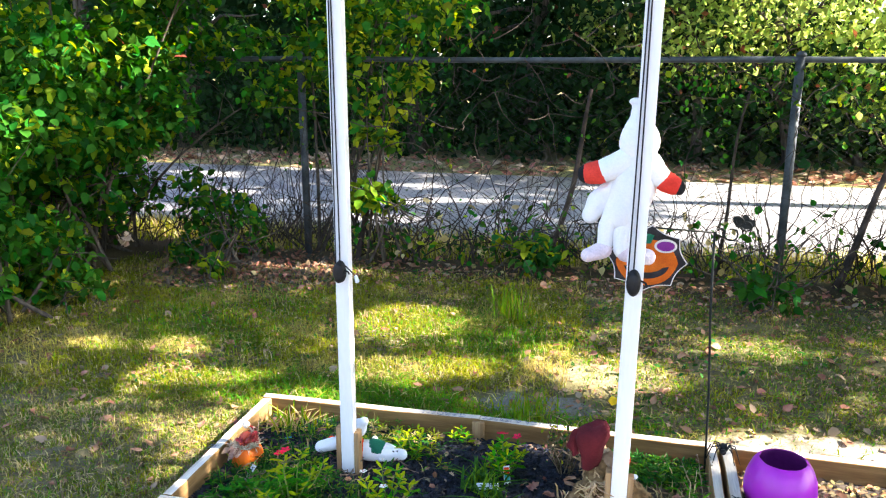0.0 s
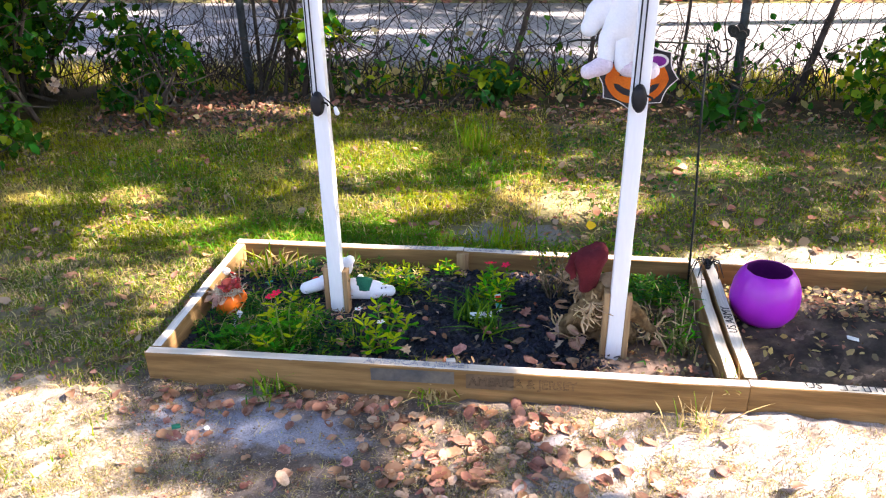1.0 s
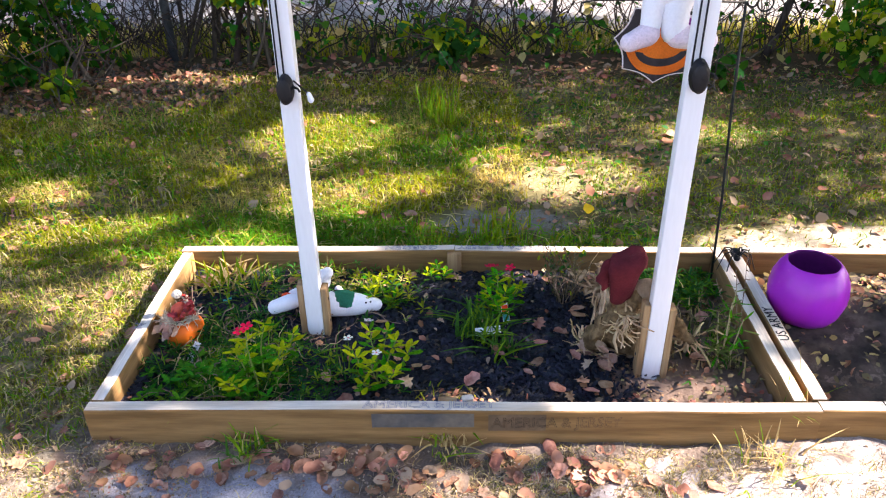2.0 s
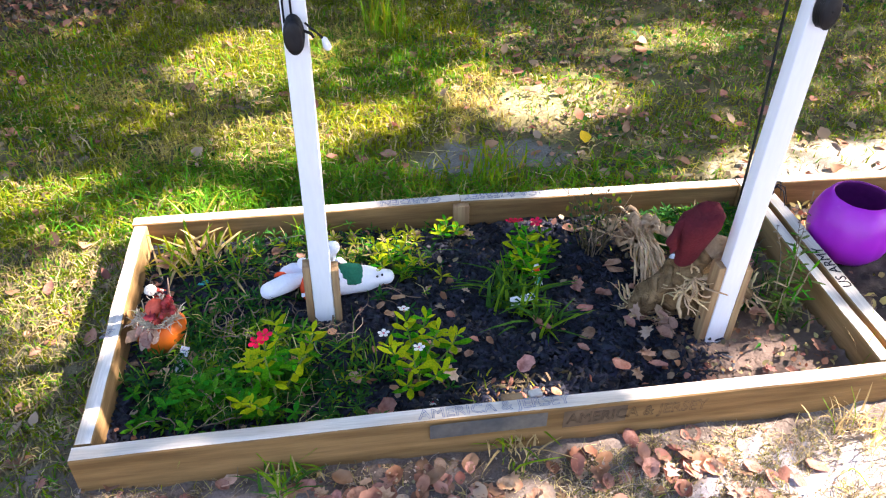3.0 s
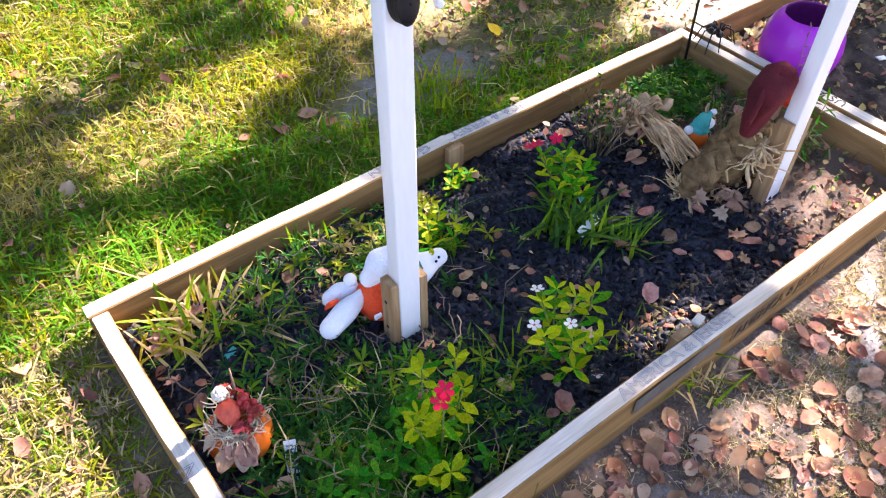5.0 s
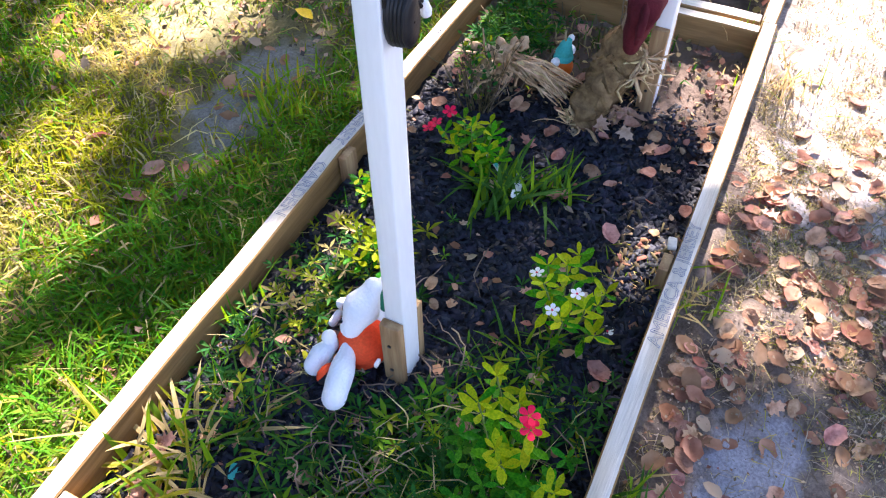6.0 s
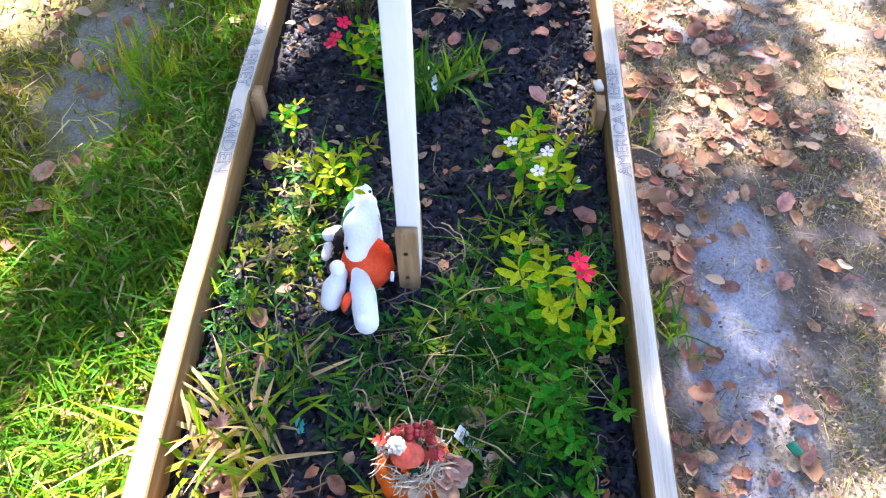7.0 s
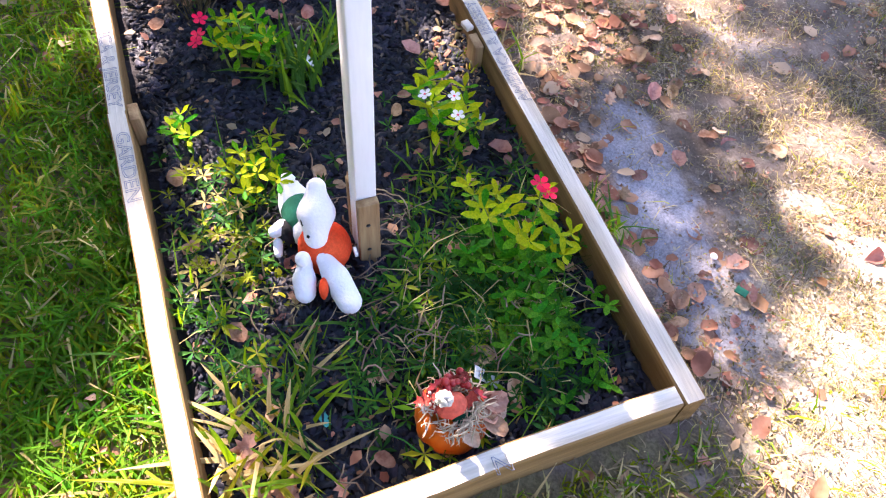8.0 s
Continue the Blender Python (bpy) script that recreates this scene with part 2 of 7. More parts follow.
GRASS_LUSH = mat("lush_blades", (0.052, 0.185, 0.010), (0.130, 0.285, 0.016), 1.6, 0.55, 0, 30, glow=0.38, island=0.45, spec=0.08)
THATCH = mat("dull_thatch", (0.13, 0.098, 0.055), (0.24, 0.185, 0.105), 3, 0.9, 0, 30, island=0.4, spec=0.08)
STRAW_PALE = mat("bleached_straw", (0.25, 0.205, 0.155), (0.40, 0.335, 0.265), 3, 0.9, 0, 30, glow=0.15, island=0.35, spec=0.06)
GRASS_DRY = mat("dry_blades", (0.35, 0.285, 0.11), (0.52, 0.43, 0.20), 3, 0.8, 0, 30, glow=0.25, island=0.35, spec=0.08)
WEED = mat("weed_leaf", (0.013, 0.078, 0.014), (0.040, 0.160, 0.026), 9, 0.6, 0.1, 60, glow=0.38, island=0.45, spec=0.08)
LEAF_MID = mat("plant_leaf", (0.016, 0.175, 0.002), (0.062, 0.31, 0.005), 12, 0.45, 0.15, 70, glow=0.35, obrand=0.35, spec=0.10)
LEAF_YEL = mat("yellowing_leaf", (0.20, 0.33, 0.002), (0.42, 0.45, 0.004), 12, 0.5, 0.15, 70, glow=0.35, obrand=0.3, spec=0.10)
BUSH = mat("bush_leaf", (0.012, 0.075, 0.006), (0.036, 0.148, 0.012), 2.2, 0.6, 0, 50, glow=0.28, island=0.5, spec=0.10)
BUSH_YEL = mat("bush_leaf_pale", (0.12, 0.23, 0.012), (0.33, 0.36, 0.02), 2.2, 0.6, 0, 50, glow=0.45, island=0.4, spec=0.12)
# dark foliage, darkened further for the shade inside the wood
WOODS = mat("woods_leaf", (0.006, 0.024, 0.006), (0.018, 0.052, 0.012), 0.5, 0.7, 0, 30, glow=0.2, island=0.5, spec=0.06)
# the next two put sunlight into the leaf colour
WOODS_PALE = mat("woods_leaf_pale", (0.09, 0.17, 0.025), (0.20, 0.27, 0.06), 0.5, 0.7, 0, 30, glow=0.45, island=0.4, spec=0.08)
WOODS_SUNNY = mat("woods_leaf_sunlit", (0.20, 0.29, 0.07), (0.38, 0.44, 0.15), 0.5, 0.7, 0, 30, glow=0.75, island=0.4, spec=0.08)
WOODS_RUST = mat("rusty_leaf", (0.18, 0.06, 0.03), (0.30, 0.11, 0.05), 3, 0.7, 0, 30, glow=0.3, island=0.4)
FALLEN = mat("fallen_leaf_brown", (0.27, 0.125, 0.080), (0.45, 0.255, 0.178), 2.2, 0.8, 0.5, 9, glow=0.12, obrand=0.45, grain=0.7, spec=0.12)
FALLEN_PALE = mat("fallen_leaf_pale", (0.42, 0.27, 0.175), (0.54, 0.385, 0.28), 2.2, 0.8, 0.5, 9, glow=0.12, obrand=0.3, grain=0.7, spec=0.12)
LITTER = mat("litter_leaf", (0.23, 0.10, 0.060), (0.41, 0.215, 0.14), 20, 0.85, 0.3, 60, glow=0.1, island=0.35, grain=0.5, spec=0.1)
PETAL_RED = mat("red_petal", (0.75, 0.008, 0.04), (0.85, 0.015, 0.09), 30, 0.6, 0.1, 90, glow=0.25)
PETAL_WHITE = mat("white_petal", (0.80, 0.78, 0.78), (0.88, 0.86, 0.86), 30, 0.6, 0.1, 90, glow=0.25)
MARKER = mat("plastic_label", (0.62, 0.68, 0.66), (0.74, 0.78, 0.76), 30, 0.4, 0.1, 90)
INK = mat("blue_black_ink", (0.13, 0.165, 0.26), (0.23, 0.265, 0.36), 60, 0.7, 0, 200)
INK_BURN = mat("dark_brown_ink", (0.075, 0.05, 0.03), (0.12, 0.08, 0.045), 60, 0.8, 0, 200)
GREY_STAIN = mat("grey_paint", (0.065, 0.07, 0.075), (0.15, 0.13, 0.105), 9, 0.85, 0.2, 90)
BROWN_STAIN = mat("brown_stain", (0.095, 0.065, 0.04), (0.19, 0.125, 0.07), 9, 0.85, 0.2, 90)
FLAG_BLACK = mat("flag_black", (0.02, 0.018, 0.02), (0.04, 0.035, 0.04), 20, 0.85, 0.3, 250)
FLAG_ORANGE = mat("flag_orange", (0.55, 0.10, 0.01), (0.72, 0.19, 0.02), 9, 0.85, 0.3, 250, glow=0.2)
FLAG_PURPLE = mat("flag_purple", (0.16, 0.02, 0.20), (0.25, 0.04, 0.28), 9, 0.85, 0.3, 250)
FLAG_WHITE = mat("flag_white", (0.65, 0.6, 0.6), (0.75, 0.7, 0.68), 9, 0.85, 0.3, 250)
PALE_STONE = mat("pale_block", (0.55, 0.50, 0.42), (0.68, 0.63, 0.55), 20, 0.9, 0.4, 90)


# ---- building helpers ----
def finish(name, bm, mats, smooth=True):
    me = bpy.data.meshes.new(name)
    bmesh.ops.recalc_face_normals(bm, faces=bm.faces)
    bm.faces.layers.int.remove(bm.faces.layers.int["done"])
    bm.to_mesh(me)
    bm.free()
    for m in (mats if isinstance(mats, (list, tuple)) else [mats]):
        me.materials.append(m)
    if smooth:
        me.polygons.foreach_set("use_smooth", [True] * len(me.polygons))
    return me


def part(name, bm, mats, parent=None, label="", smooth=True):
    """One bmesh as ONE mesh object, under a thing or a part (in the parent's own coordinates)."""
    ob = new(name, finish(name, bm, mats, smooth))
    ob.parent = parent
    if label:
        tagged(ob, label)
    return ob


def shared(name, me, parent, m):
    """An object on a mesh that others use too."""
    ob = new(name, me)
    ob.parent = parent
    ob.matrix_basis = m
    return ob


def empty(name, at, label, category, group="", kind="", turn=0):
    ob = new(name)
    ob.empty_display_size = 0.05
    ob.matrix_basis = pose(*at, 0, 0, turn)
    return tagged(ob, label, category, group, kind)


def geo():
    bm = bmesh.new()
    bm.faces.layers.int.new("done")
    return bm


def mark(bm, first, mi):
    """Gives the faces made since the last call their material."""
    lay = bm.faces.layers.int["done"]
    for f in bm.faces:
        if not f[lay]:
            f.material_index, f[lay] = mi, 1


def box(bm, x0, x1, y0, y1, z0, z1, bevel=0.0, mi=0, wobble=0.0):
    first = len(bm.faces)
    vs = [bm.verts.new((x, y, z)) for z in (z0, z1) for y in (y0, y1) for x in (x0, x1)]
    if wobble:
        for v in vs:
            v.co += Vector([random.uniform(-wobble, wobble) for _ in range(3)])
    fs = [bm.faces.new([vs[i] for i in q]) for q in ((0, 2, 3, 1), (4, 5, 7, 6), (0, 1, 5, 4), (2, 6, 7, 3), (0, 4, 6, 2), (1, 3, 7, 5))]
    if bevel:
        es = list({e for f in fs for e in f.edges})
        bmesh.ops.bevel(bm, geom=es, offset=bevel, segments=2, affect="EDGES", profile=0.6)
    mark(bm, first, mi)


def tube(bm, pts, r, sides=6, mi=0, cap=True, flat=1.0):
    """A tube along points; r one radius or one for each point; flat: squeezed to a strip."""
    first = len(bm.faces)
    pts = [Vector(p) for p in pts]
    rs = [r] * len(pts) if isinstance(r, (int, float)) else list(r)
    rings, ref = [], None
    for i, p in enumerate(pts):
        d = (pts[min(i + 1, len(pts) - 1)] - pts[max(i - 1, 0)]).normalized()
        if ref is None:
            ref = Vector((0, 0, 1)) if abs(d.z) < 0.9 else Vector((1, 0, 0))
        u = (ref - d * ref.dot(d)).normalized()
        w = d.cross(u)
        ref = u
        rings.append([bm.verts.new(p + (u * math.cos(a) * flat + w * math.sin(a)) * rs[i]) for a in (2 * math.pi * k / sides for k in range(sides))])
    for a, b in zip(rings, rings[1:]):
        for k in range(sides):
            bm.faces.new((a[k], a[(k + 1) % sides], b[(k + 1) % sides], b[k]))
    if cap and sides > 2:
        bm.faces.new(rings[0][::-1])
        bm.faces.new(rings[-1])
    mark(bm, first, mi)


def blob(bm, c, r, rot=(0, 0, 0), mi=0, u=18, v=12, lump=0.0):
    """An ellipsoid, slightly lumpy."""
    first = len(bm.faces)
    r = (r, r, r) if isinstance(r, (int, float)) else r
    m = pose(*c, *rot) @ Matrix.Diagonal((*r, 1))
    made = bmesh.ops.create_uvsphere(bm, u_segments=u, v_segments=v, radius=1)["verts"]
    for k in made:
        s = 1 + lump * noise.noise(k.co * 2.1 + Vector(c) * 9)
        k.co = m @ (k.co * s)
    mark(bm, first, mi)


def limb(bm, pts, rs, mi=0, sides=14, steps=6):
    """A stuffed limb with round ends along a bent line."""
    first = len(bm.faces)
    pts = [Vector(p) for p in pts]
    line, rad = [], []
    n = len(pts) - 1
    for i in range(n * steps + 1):
        t = i / steps
        k = min(int(t), n - 1)
        f = t - k
        line.append(pts[k].lerp(pts[k + 1], f))
        rad.append(rs[k] + (rs[k + 1] - rs[k]) * (3 * f * f - 2 * f ** 3))
    d0, d1 = (line[0] - line[1]).normalized(), (line[-1] - line[-2]).normalized()
    head = [(line[0] + d0 * rad[0] * math.sin(a), rad[0] * math.cos(a)) for a in (1.5, 1.2, 0.8, 0.4)]
    tail = [(line[-1] + d1 * rad[-1] * math.sin(a), rad[-1] * math.cos(a)) for a in (0.4, 0.8, 1.2, 1.5)]
    tube(bm, [p for p, _ in head] + line + [p for p, _ in tail], [q for _, q in head] + rad + [q for _, q in tail], sides, mi)


def lathe(bm, profile, seg=32, ribs=0, depth=0.0, c=(0, 0, 0), mi=0, squash=1.0):
    """A turned body; ribs: how many lobes round it."""
    first = len(bm.faces)
    rings = []
    for r, z in profile:
        ring = []
        for k in range(seg):
            a = 2 * math.pi * k / seg
            s = 1 - depth * (1 - abs(math.sin(a * ribs / 2)) ** 0.6) if ribs else 1
            ring.append(bm.verts.new((c[0] + r * s * math.cos(a), c[1] + r * s * squash * math.sin(a), c[2] + z)))
        rings.append(ring)
    for a, b in zip(rings, rings[1:]):
        for k in range(seg):
            bm.faces.new((a[k], a[(k + 1) % seg], b[(k + 1) % seg], b[k]))
    mark(bm, first, mi)


def fast_mesh(name, verts, faces, mats, index=None, smooth=False):
    """A mesh from arrays: verts (n, 3), faces (m, k)."""
    me = bpy.data.meshes.new(name)
    n, (f, k) = len(verts), faces.shape
    me.vertices.add(n)
    me.vertices.foreach_set("co", np.ascontiguousarray(verts, np.float32).ravel())
    me.loops.add(f * k)
    me.loops.foreach_set("vertex_index", np.ascontiguousarray(faces, np.int32).ravel())
    me.polygons.add(f)
    me.polygons.foreach_set("loop_start", np.arange(0, f * k, k, dtype=np.int32))
    for m in mats:
        me.materials.append(m)
    if index is not None:
        me.polygons.foreach_set("material_index", np.ascontiguousarray(index, np.int32))
    if smooth:
        me.polygons.foreach_set("use_smooth", np.ones(f, bool))
    me.update(calc_edges=True)
    return me


def frames3(n, tilt):
    """n random turned axes (x along the leaf, y across, z its face); tilt: how far faces stray from level, in radians."""
    a = rng.uniform(0, 2 * math.pi, n)
    b = rng.normal(0, tilt, n)
    c = rng.normal(0, tilt, n)
    x = np.stack([np.cos(a) * np.cos(b), np.sin(a) * np.cos(b), np.sin(b)], 1)
    y0 = np.stack([-np.sin(a), np.cos(a), np.zeros(n)], 1)
    z0 = np.cross(x, y0)
    y = y0 * np.cos(c)[:, None] + z0 * np.sin(c)[:, None]
    return x, y, np.cross(x, y)


LEAF_V = np.array([(0, 0, 0), (0.3, 0.30, 0.06), (0.68, 0.24, 0.04), (1, 0, -0.08), (0.68, -0.24, 0.04), (0.3, -0.30, 0.06), (0.3, 0, -0.01), (0.68, 0, -0.03)])
LEAF_F = np.array([(0, 6, 1), (1, 6, 7), (1, 7, 2), (2, 7, 3), (0, 5, 6), (5, 7, 6), (5, 4, 7), (4, 3, 7)])
CARD_V = np.array([(0, 0, 0), (0.45, 0.32, 0.05), (1, 0, -0.06), (0.45, -0.32, 0.05)])
CARD_F = np.array([(0, 2, 1), (0, 3, 2)])


def leaf_cloud(name, pts, lo, hi, mats, share, tilt=0.7, full=True, droop=0.0):
    """Many leaves at points; share: how the materials are dealt out."""
    n = len(pts)
    tv, tf = (LEAF_V, LEAF_F) if full else (CARD_V, CARD_F)
    x, y, z = frames3(n, tilt)
    if droop:
        x = x + np.array([0, 0, -droop])
        x /= np.linalg.norm(x, axis=1)[:, None]
        z = np.cross(x, y)
        z /= np.linalg.norm(z, axis=1)[:, None]
        y = np.cross(z, x)
    s = rng.uniform(lo, hi, n)[:, None, None]
    wide = rng.uniform(0.8, 1.35, n)[:, None, None]
    v = pts[:, None, :] + s * (tv[None, :, :1] * x[:, None] + wide * tv[None, :, 1:2] * y[:, None] + rng.uniform(0, 2, n)[:, None, None] * tv[None, :, 2:] * z[:, None])
    f = tf[None] + (np.arange(n) * len(tv))[:, None, None]
    mi = np.repeat(rng.choice(len(mats), n, p=share), len(tf))
    return fast_mesh(name, v.reshape(-1, 3), f.reshape(-1, 3), mats, mi, full)


def chips(name, pts, lo, hi, mats, share, tilt=0.35):
    """Long splinters of bark with a raised spine, lying at points."""
    n = len(pts)
    x, y, z = frames3(n, tilt)
    L = rng.uniform(lo, hi, n)[:, None]
    W = L * rng.uniform(0.16, 0.42, n)[:, None]
    H = W * rng.uniform(0.3, 0.8, n)[:, None]
    k = rng.uniform(0.5, 1.0, n)[:, None]
    v = np.stack([pts - L * x / 2 - W * y / 2, pts + L * x / 2 * k - W * y / 2, pts + L * x / 2, pts + L * x / 2 * k + W * y / 2, pts - L * x / 2 * k + W * y / 2, pts - 0.35 * L * x + H * z, pts + 0.3 * L * x + H * z], 1)
    f = np.array([(0, 1, 6), (0, 6, 5), (1, 2, 6), (2, 3, 6), (3, 4, 5), (3, 5, 6), (4, 0, 5)])[None] + (np.arange(n) * 7)[:, None, None]
    return fast_mesh(name, v.reshape(-1, 3), f.reshape(-1, 3), mats, np.repeat(rng.choice(len(mats), n, p=share), 7))


def whorls(name, pts, lo, hi, mats, share, rays=6):
    """Small weeds: narrow leaves that spread like a star from each point."""
    n = len(pts)
    a = rng.uniform(0, 2 * math.pi, n)[:, None] + np.arange(rays)[None] * 2 * math.pi / rays + rng.normal(0, 0.18, (n, rays))
    L = (rng.uniform(lo, hi, n)[:, None] * rng.uniform(0.7, 1.15, (n, rays)))[:, :, None]
    up = rng.uniform(-0.1, 0.75, (n, rays))[:, :, None]
    out = np.stack([np.cos(a), np.sin(a), np.zeros_like(a)], 2)
    side = np.stack([-np.sin(a), np.cos(a), np.zeros_like(a)], 2)
    z = np.array([0, 0, 1.0])
    p = pts[:, None, :]
    mid = p + L * (0.5 * out + 0.62 * up * z)
    v = np.stack([p + 0 * out, mid + 0.13 * L * side, p + L * (out + 0.8 * up * z), mid - 0.13 * L * side], 2)
    f = np.array([(0, 2, 1), (0, 3, 2)])[None] + (np.arange(n * rays) * 4)[:, None, None]
    mi = np.repeat(rng.choice(len(mats), n, p=share), 2 * rays)
    return fast_mesh(name, v.reshape(-1, 3), f.reshape(-1, 3), mats, mi)


def blades(name, pts, h_lo, h_hi, w, mats, share, lean=0.5):
    """Grass blades that stand at points and bend over."""
    n = len(pts)
    a = rng.uniform(0, 2 * math.pi, n)
    h = rng.uniform(h_lo, h_hi, n)
    k = np.minimum(np.abs(rng.normal(0, lean, n)), 1.5 * lean)[:, None]
    out = np.stack([np.cos(a), np.sin(a), np.zeros(n)], 1)
    side = np.stack([-np.sin(a), np.cos(a), np.zeros(n)], 1) * (w * rng.uniform(0.6, 1.4, n))[:, None]
    up = np.array([0, 0, 1.0])
    H = h[:, None]
    mid = pts + H * (0.55 * up + 0.25 * k * out)
    tip = pts + H * ((1 - 0.28 * np.minimum(k, 2.4)) * up + k * out)
    v = np.stack([pts - side, pts + side, mid - 0.75 * side, mid + 0.75 * side, tip], 1)
    f = np.array([(0, 1, 3), (0, 3, 2), (2, 3, 4)])[None] + (np.arange(n) * 5)[:, None, None]
    mi = np.repeat(rng.choice(len(mats), n, p=share), 3)
    return fast_mesh(name, v.reshape(-1, 3), f.reshape(-1, 3), mats, mi)


def wavy(x, y, s, seed=0.0):
    """Smooth noise of about -1..1 on arrays of plan points."""
    return (np.sin(x * s * 1.0 + 1.3 * np.sin(y * s * 0.7 + seed) + seed) + np.sin(y * s * 1.25 + 1.7 * np.sin(x * s * 0.55 - seed) + 2.1 * seed)
            + 0.6 * np.sin((x + y) * s * 2.3 + seed * 3.3) * np.sin((x - y) * s * 1.9 + seed)) / 2.4


def lie(x, y):
    """The ground's height."""
    x, y = np.asarray(x, float), np.asarray(y, float)
    near = np.clip((7 - np.abs(x)) / 3, 0, 1) * np.clip((5.9 - y) / 0.5, 0, 1)
    return (0.012 * wavy(x, y, 2.3, 0.7) + 0.006 * wavy(x, y, 9.0, 2.1) - 0.006) * near


def scatter(n, x0, x1, y0, y1, keep=None):
    x, y = rng.uniform(x0, x1, n), rng.uniform(y0, y1, n)
    if keep is not None:
        k = keep(x, y)
        x, y = x[k], y[k]
    return x, y


# ---- ground, road ----
def build_ground():
    fx = np.concatenate([[-400, -120, -40, -15, -8], np.arange(-4.6, 3.01, 0.05), [4, 6, 9, 15, 40, 120, 400]])
    fy = np.concatenate([[-400, -120, -40, -12, -4, -2], np.arange(-0.6, 6.0, 0.05), [6.15, 7, 9, 10.5, 12, 15, 25, 60, 150, 400]])
    X, Y = np.meshgrid(fx, fy)
    Z = lie(X, Y) + 0.006 * rng.normal(0, 1, X.shape) * (np.abs(X) < 4.5) * (Y > -0.5) * (Y < 5.9)
    nx, ny = len(fx), len(fy)
    q = (np.arange(ny - 1)[:, None] * nx + np.arange(nx - 1)[None]).ravel()
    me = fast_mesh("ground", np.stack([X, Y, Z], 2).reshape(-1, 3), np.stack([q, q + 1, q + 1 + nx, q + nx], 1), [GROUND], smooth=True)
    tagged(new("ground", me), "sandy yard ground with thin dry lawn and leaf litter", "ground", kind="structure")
    bm = geo()
    box(bm, -60, 60, 6.1, 9.6, -0.05, 0.012)
    tagged(part("road", bm, ROAD), "pale grey asphalt road beyond the fence", "road", kind="structure")


build_ground()

# ---- raised bed ----
X0, X1, Y0, Y1, TOP, TH = -1.415, 0.395, 2.010, 2.835, 0.095, 0.038
JOIN = -0.505                                    # where the far side's two boards meet, bowed outwards
FRONT_SKEW, FAR_OUT, FAR_BACK = 0.013, 0.0135, -0.010


def front_y(x):
    return Y0 + FRONT_SKEW * (x - X0)


def far_y(x):
    return Y1 + FAR_OUT * (min(x, JOIN) - X0) + FAR_BACK * max(x - JOIN, 0)


def board(name, parent, x0, x1, y0, y1, along, top=TOP, z0=-0.02, skew=0.0):
    """A sawn board on edge: brown sides coloured darker for their shade, bleached top, slightly crooked."""
    bm = geo()
    first = 0
    n = 9
    long = x1 - x0 if along == "x" else y1 - y0
    rings = []
    for i in range(n + 1):
        t = i / n
        w = 0.0018 * math.sin(7.3 * t + x0 * 5) + 0.001 * math.sin(19 * t)
        h = 0.0016 * math.sin(5.1 * t + y0 * 3)
        c = 0.003
        if along == "x":
            a = x0 + long * t
            w += skew * long * t
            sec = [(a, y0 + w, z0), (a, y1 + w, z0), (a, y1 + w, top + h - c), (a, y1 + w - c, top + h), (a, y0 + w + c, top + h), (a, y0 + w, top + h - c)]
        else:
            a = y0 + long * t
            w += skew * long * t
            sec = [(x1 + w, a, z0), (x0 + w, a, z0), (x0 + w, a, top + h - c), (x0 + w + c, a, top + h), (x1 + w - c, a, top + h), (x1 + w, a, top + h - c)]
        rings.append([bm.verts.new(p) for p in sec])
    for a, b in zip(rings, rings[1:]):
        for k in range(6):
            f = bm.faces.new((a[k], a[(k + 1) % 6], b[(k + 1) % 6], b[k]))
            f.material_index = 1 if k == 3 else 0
    bm.faces.new(rings[0][::-1])
    bm.faces.new(rings[-1])
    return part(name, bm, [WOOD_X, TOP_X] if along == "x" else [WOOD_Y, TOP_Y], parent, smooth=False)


def lettering(name, text, size, m, parent, ink, outline=False, label="", length=0.0):
    """Words drawn with the built-in font, as a thin mesh."""
    cu = bpy.data.curves.new(name, "FONT")
    cu.body, cu.size, cu.align_x, cu.align_y = text, size, "LEFT", "CENTER"
    cu.resolution_u = 2
    if outline:
        cu.fill_mode, cu.bevel_depth, cu.bevel_resolution = "NONE", 0.0006, 0
    else:
        cu.extrude = 0.0004
    tmp = new(name, cu)
    bpy.context.view_layer.update()
    me = bpy.data.meshes.new_from_object(tmp.evaluated_get(bpy.context.evaluated_depsgraph_get()))
    bpy.data.objects.remove(tmp)
    me.materials.clear()
    me.materials.append(ink)
    if length:
        me.transform(Matrix.Diagonal((length / max(v.co.x for v in me.vertices), 1, 1, 1)))
    ob = shared(name, me, parent, m)
    if label:
        tagged(ob, label)
    return ob


def bars(name, parent, x, y, z, length, n, ink, h=0.018, step=1):
    """Unreadable words: a row of small strokes lying on a board's top."""
    bm = geo()
    for i in range(n):
        a = x + length * (i + 0.15) / n
        w = length / n * random.uniform(0.45, 0.7)
        k = random.uniform(0.7, 1) * h / 2
        for p in ((a, a + w, y - k, y - k + 0.0025), (a, a + w, y + k - 0.0025, y + k), (a, a + 0.003, y - k, y + k), (a + w - 0.003, a + w, y - k, y + k)):
            if random.random() < 0.8:
                box(bm, *p, z, z + 0.0008)
    return part(name, bm, ink, parent, "faded hand-drawn writing", smooth=False)


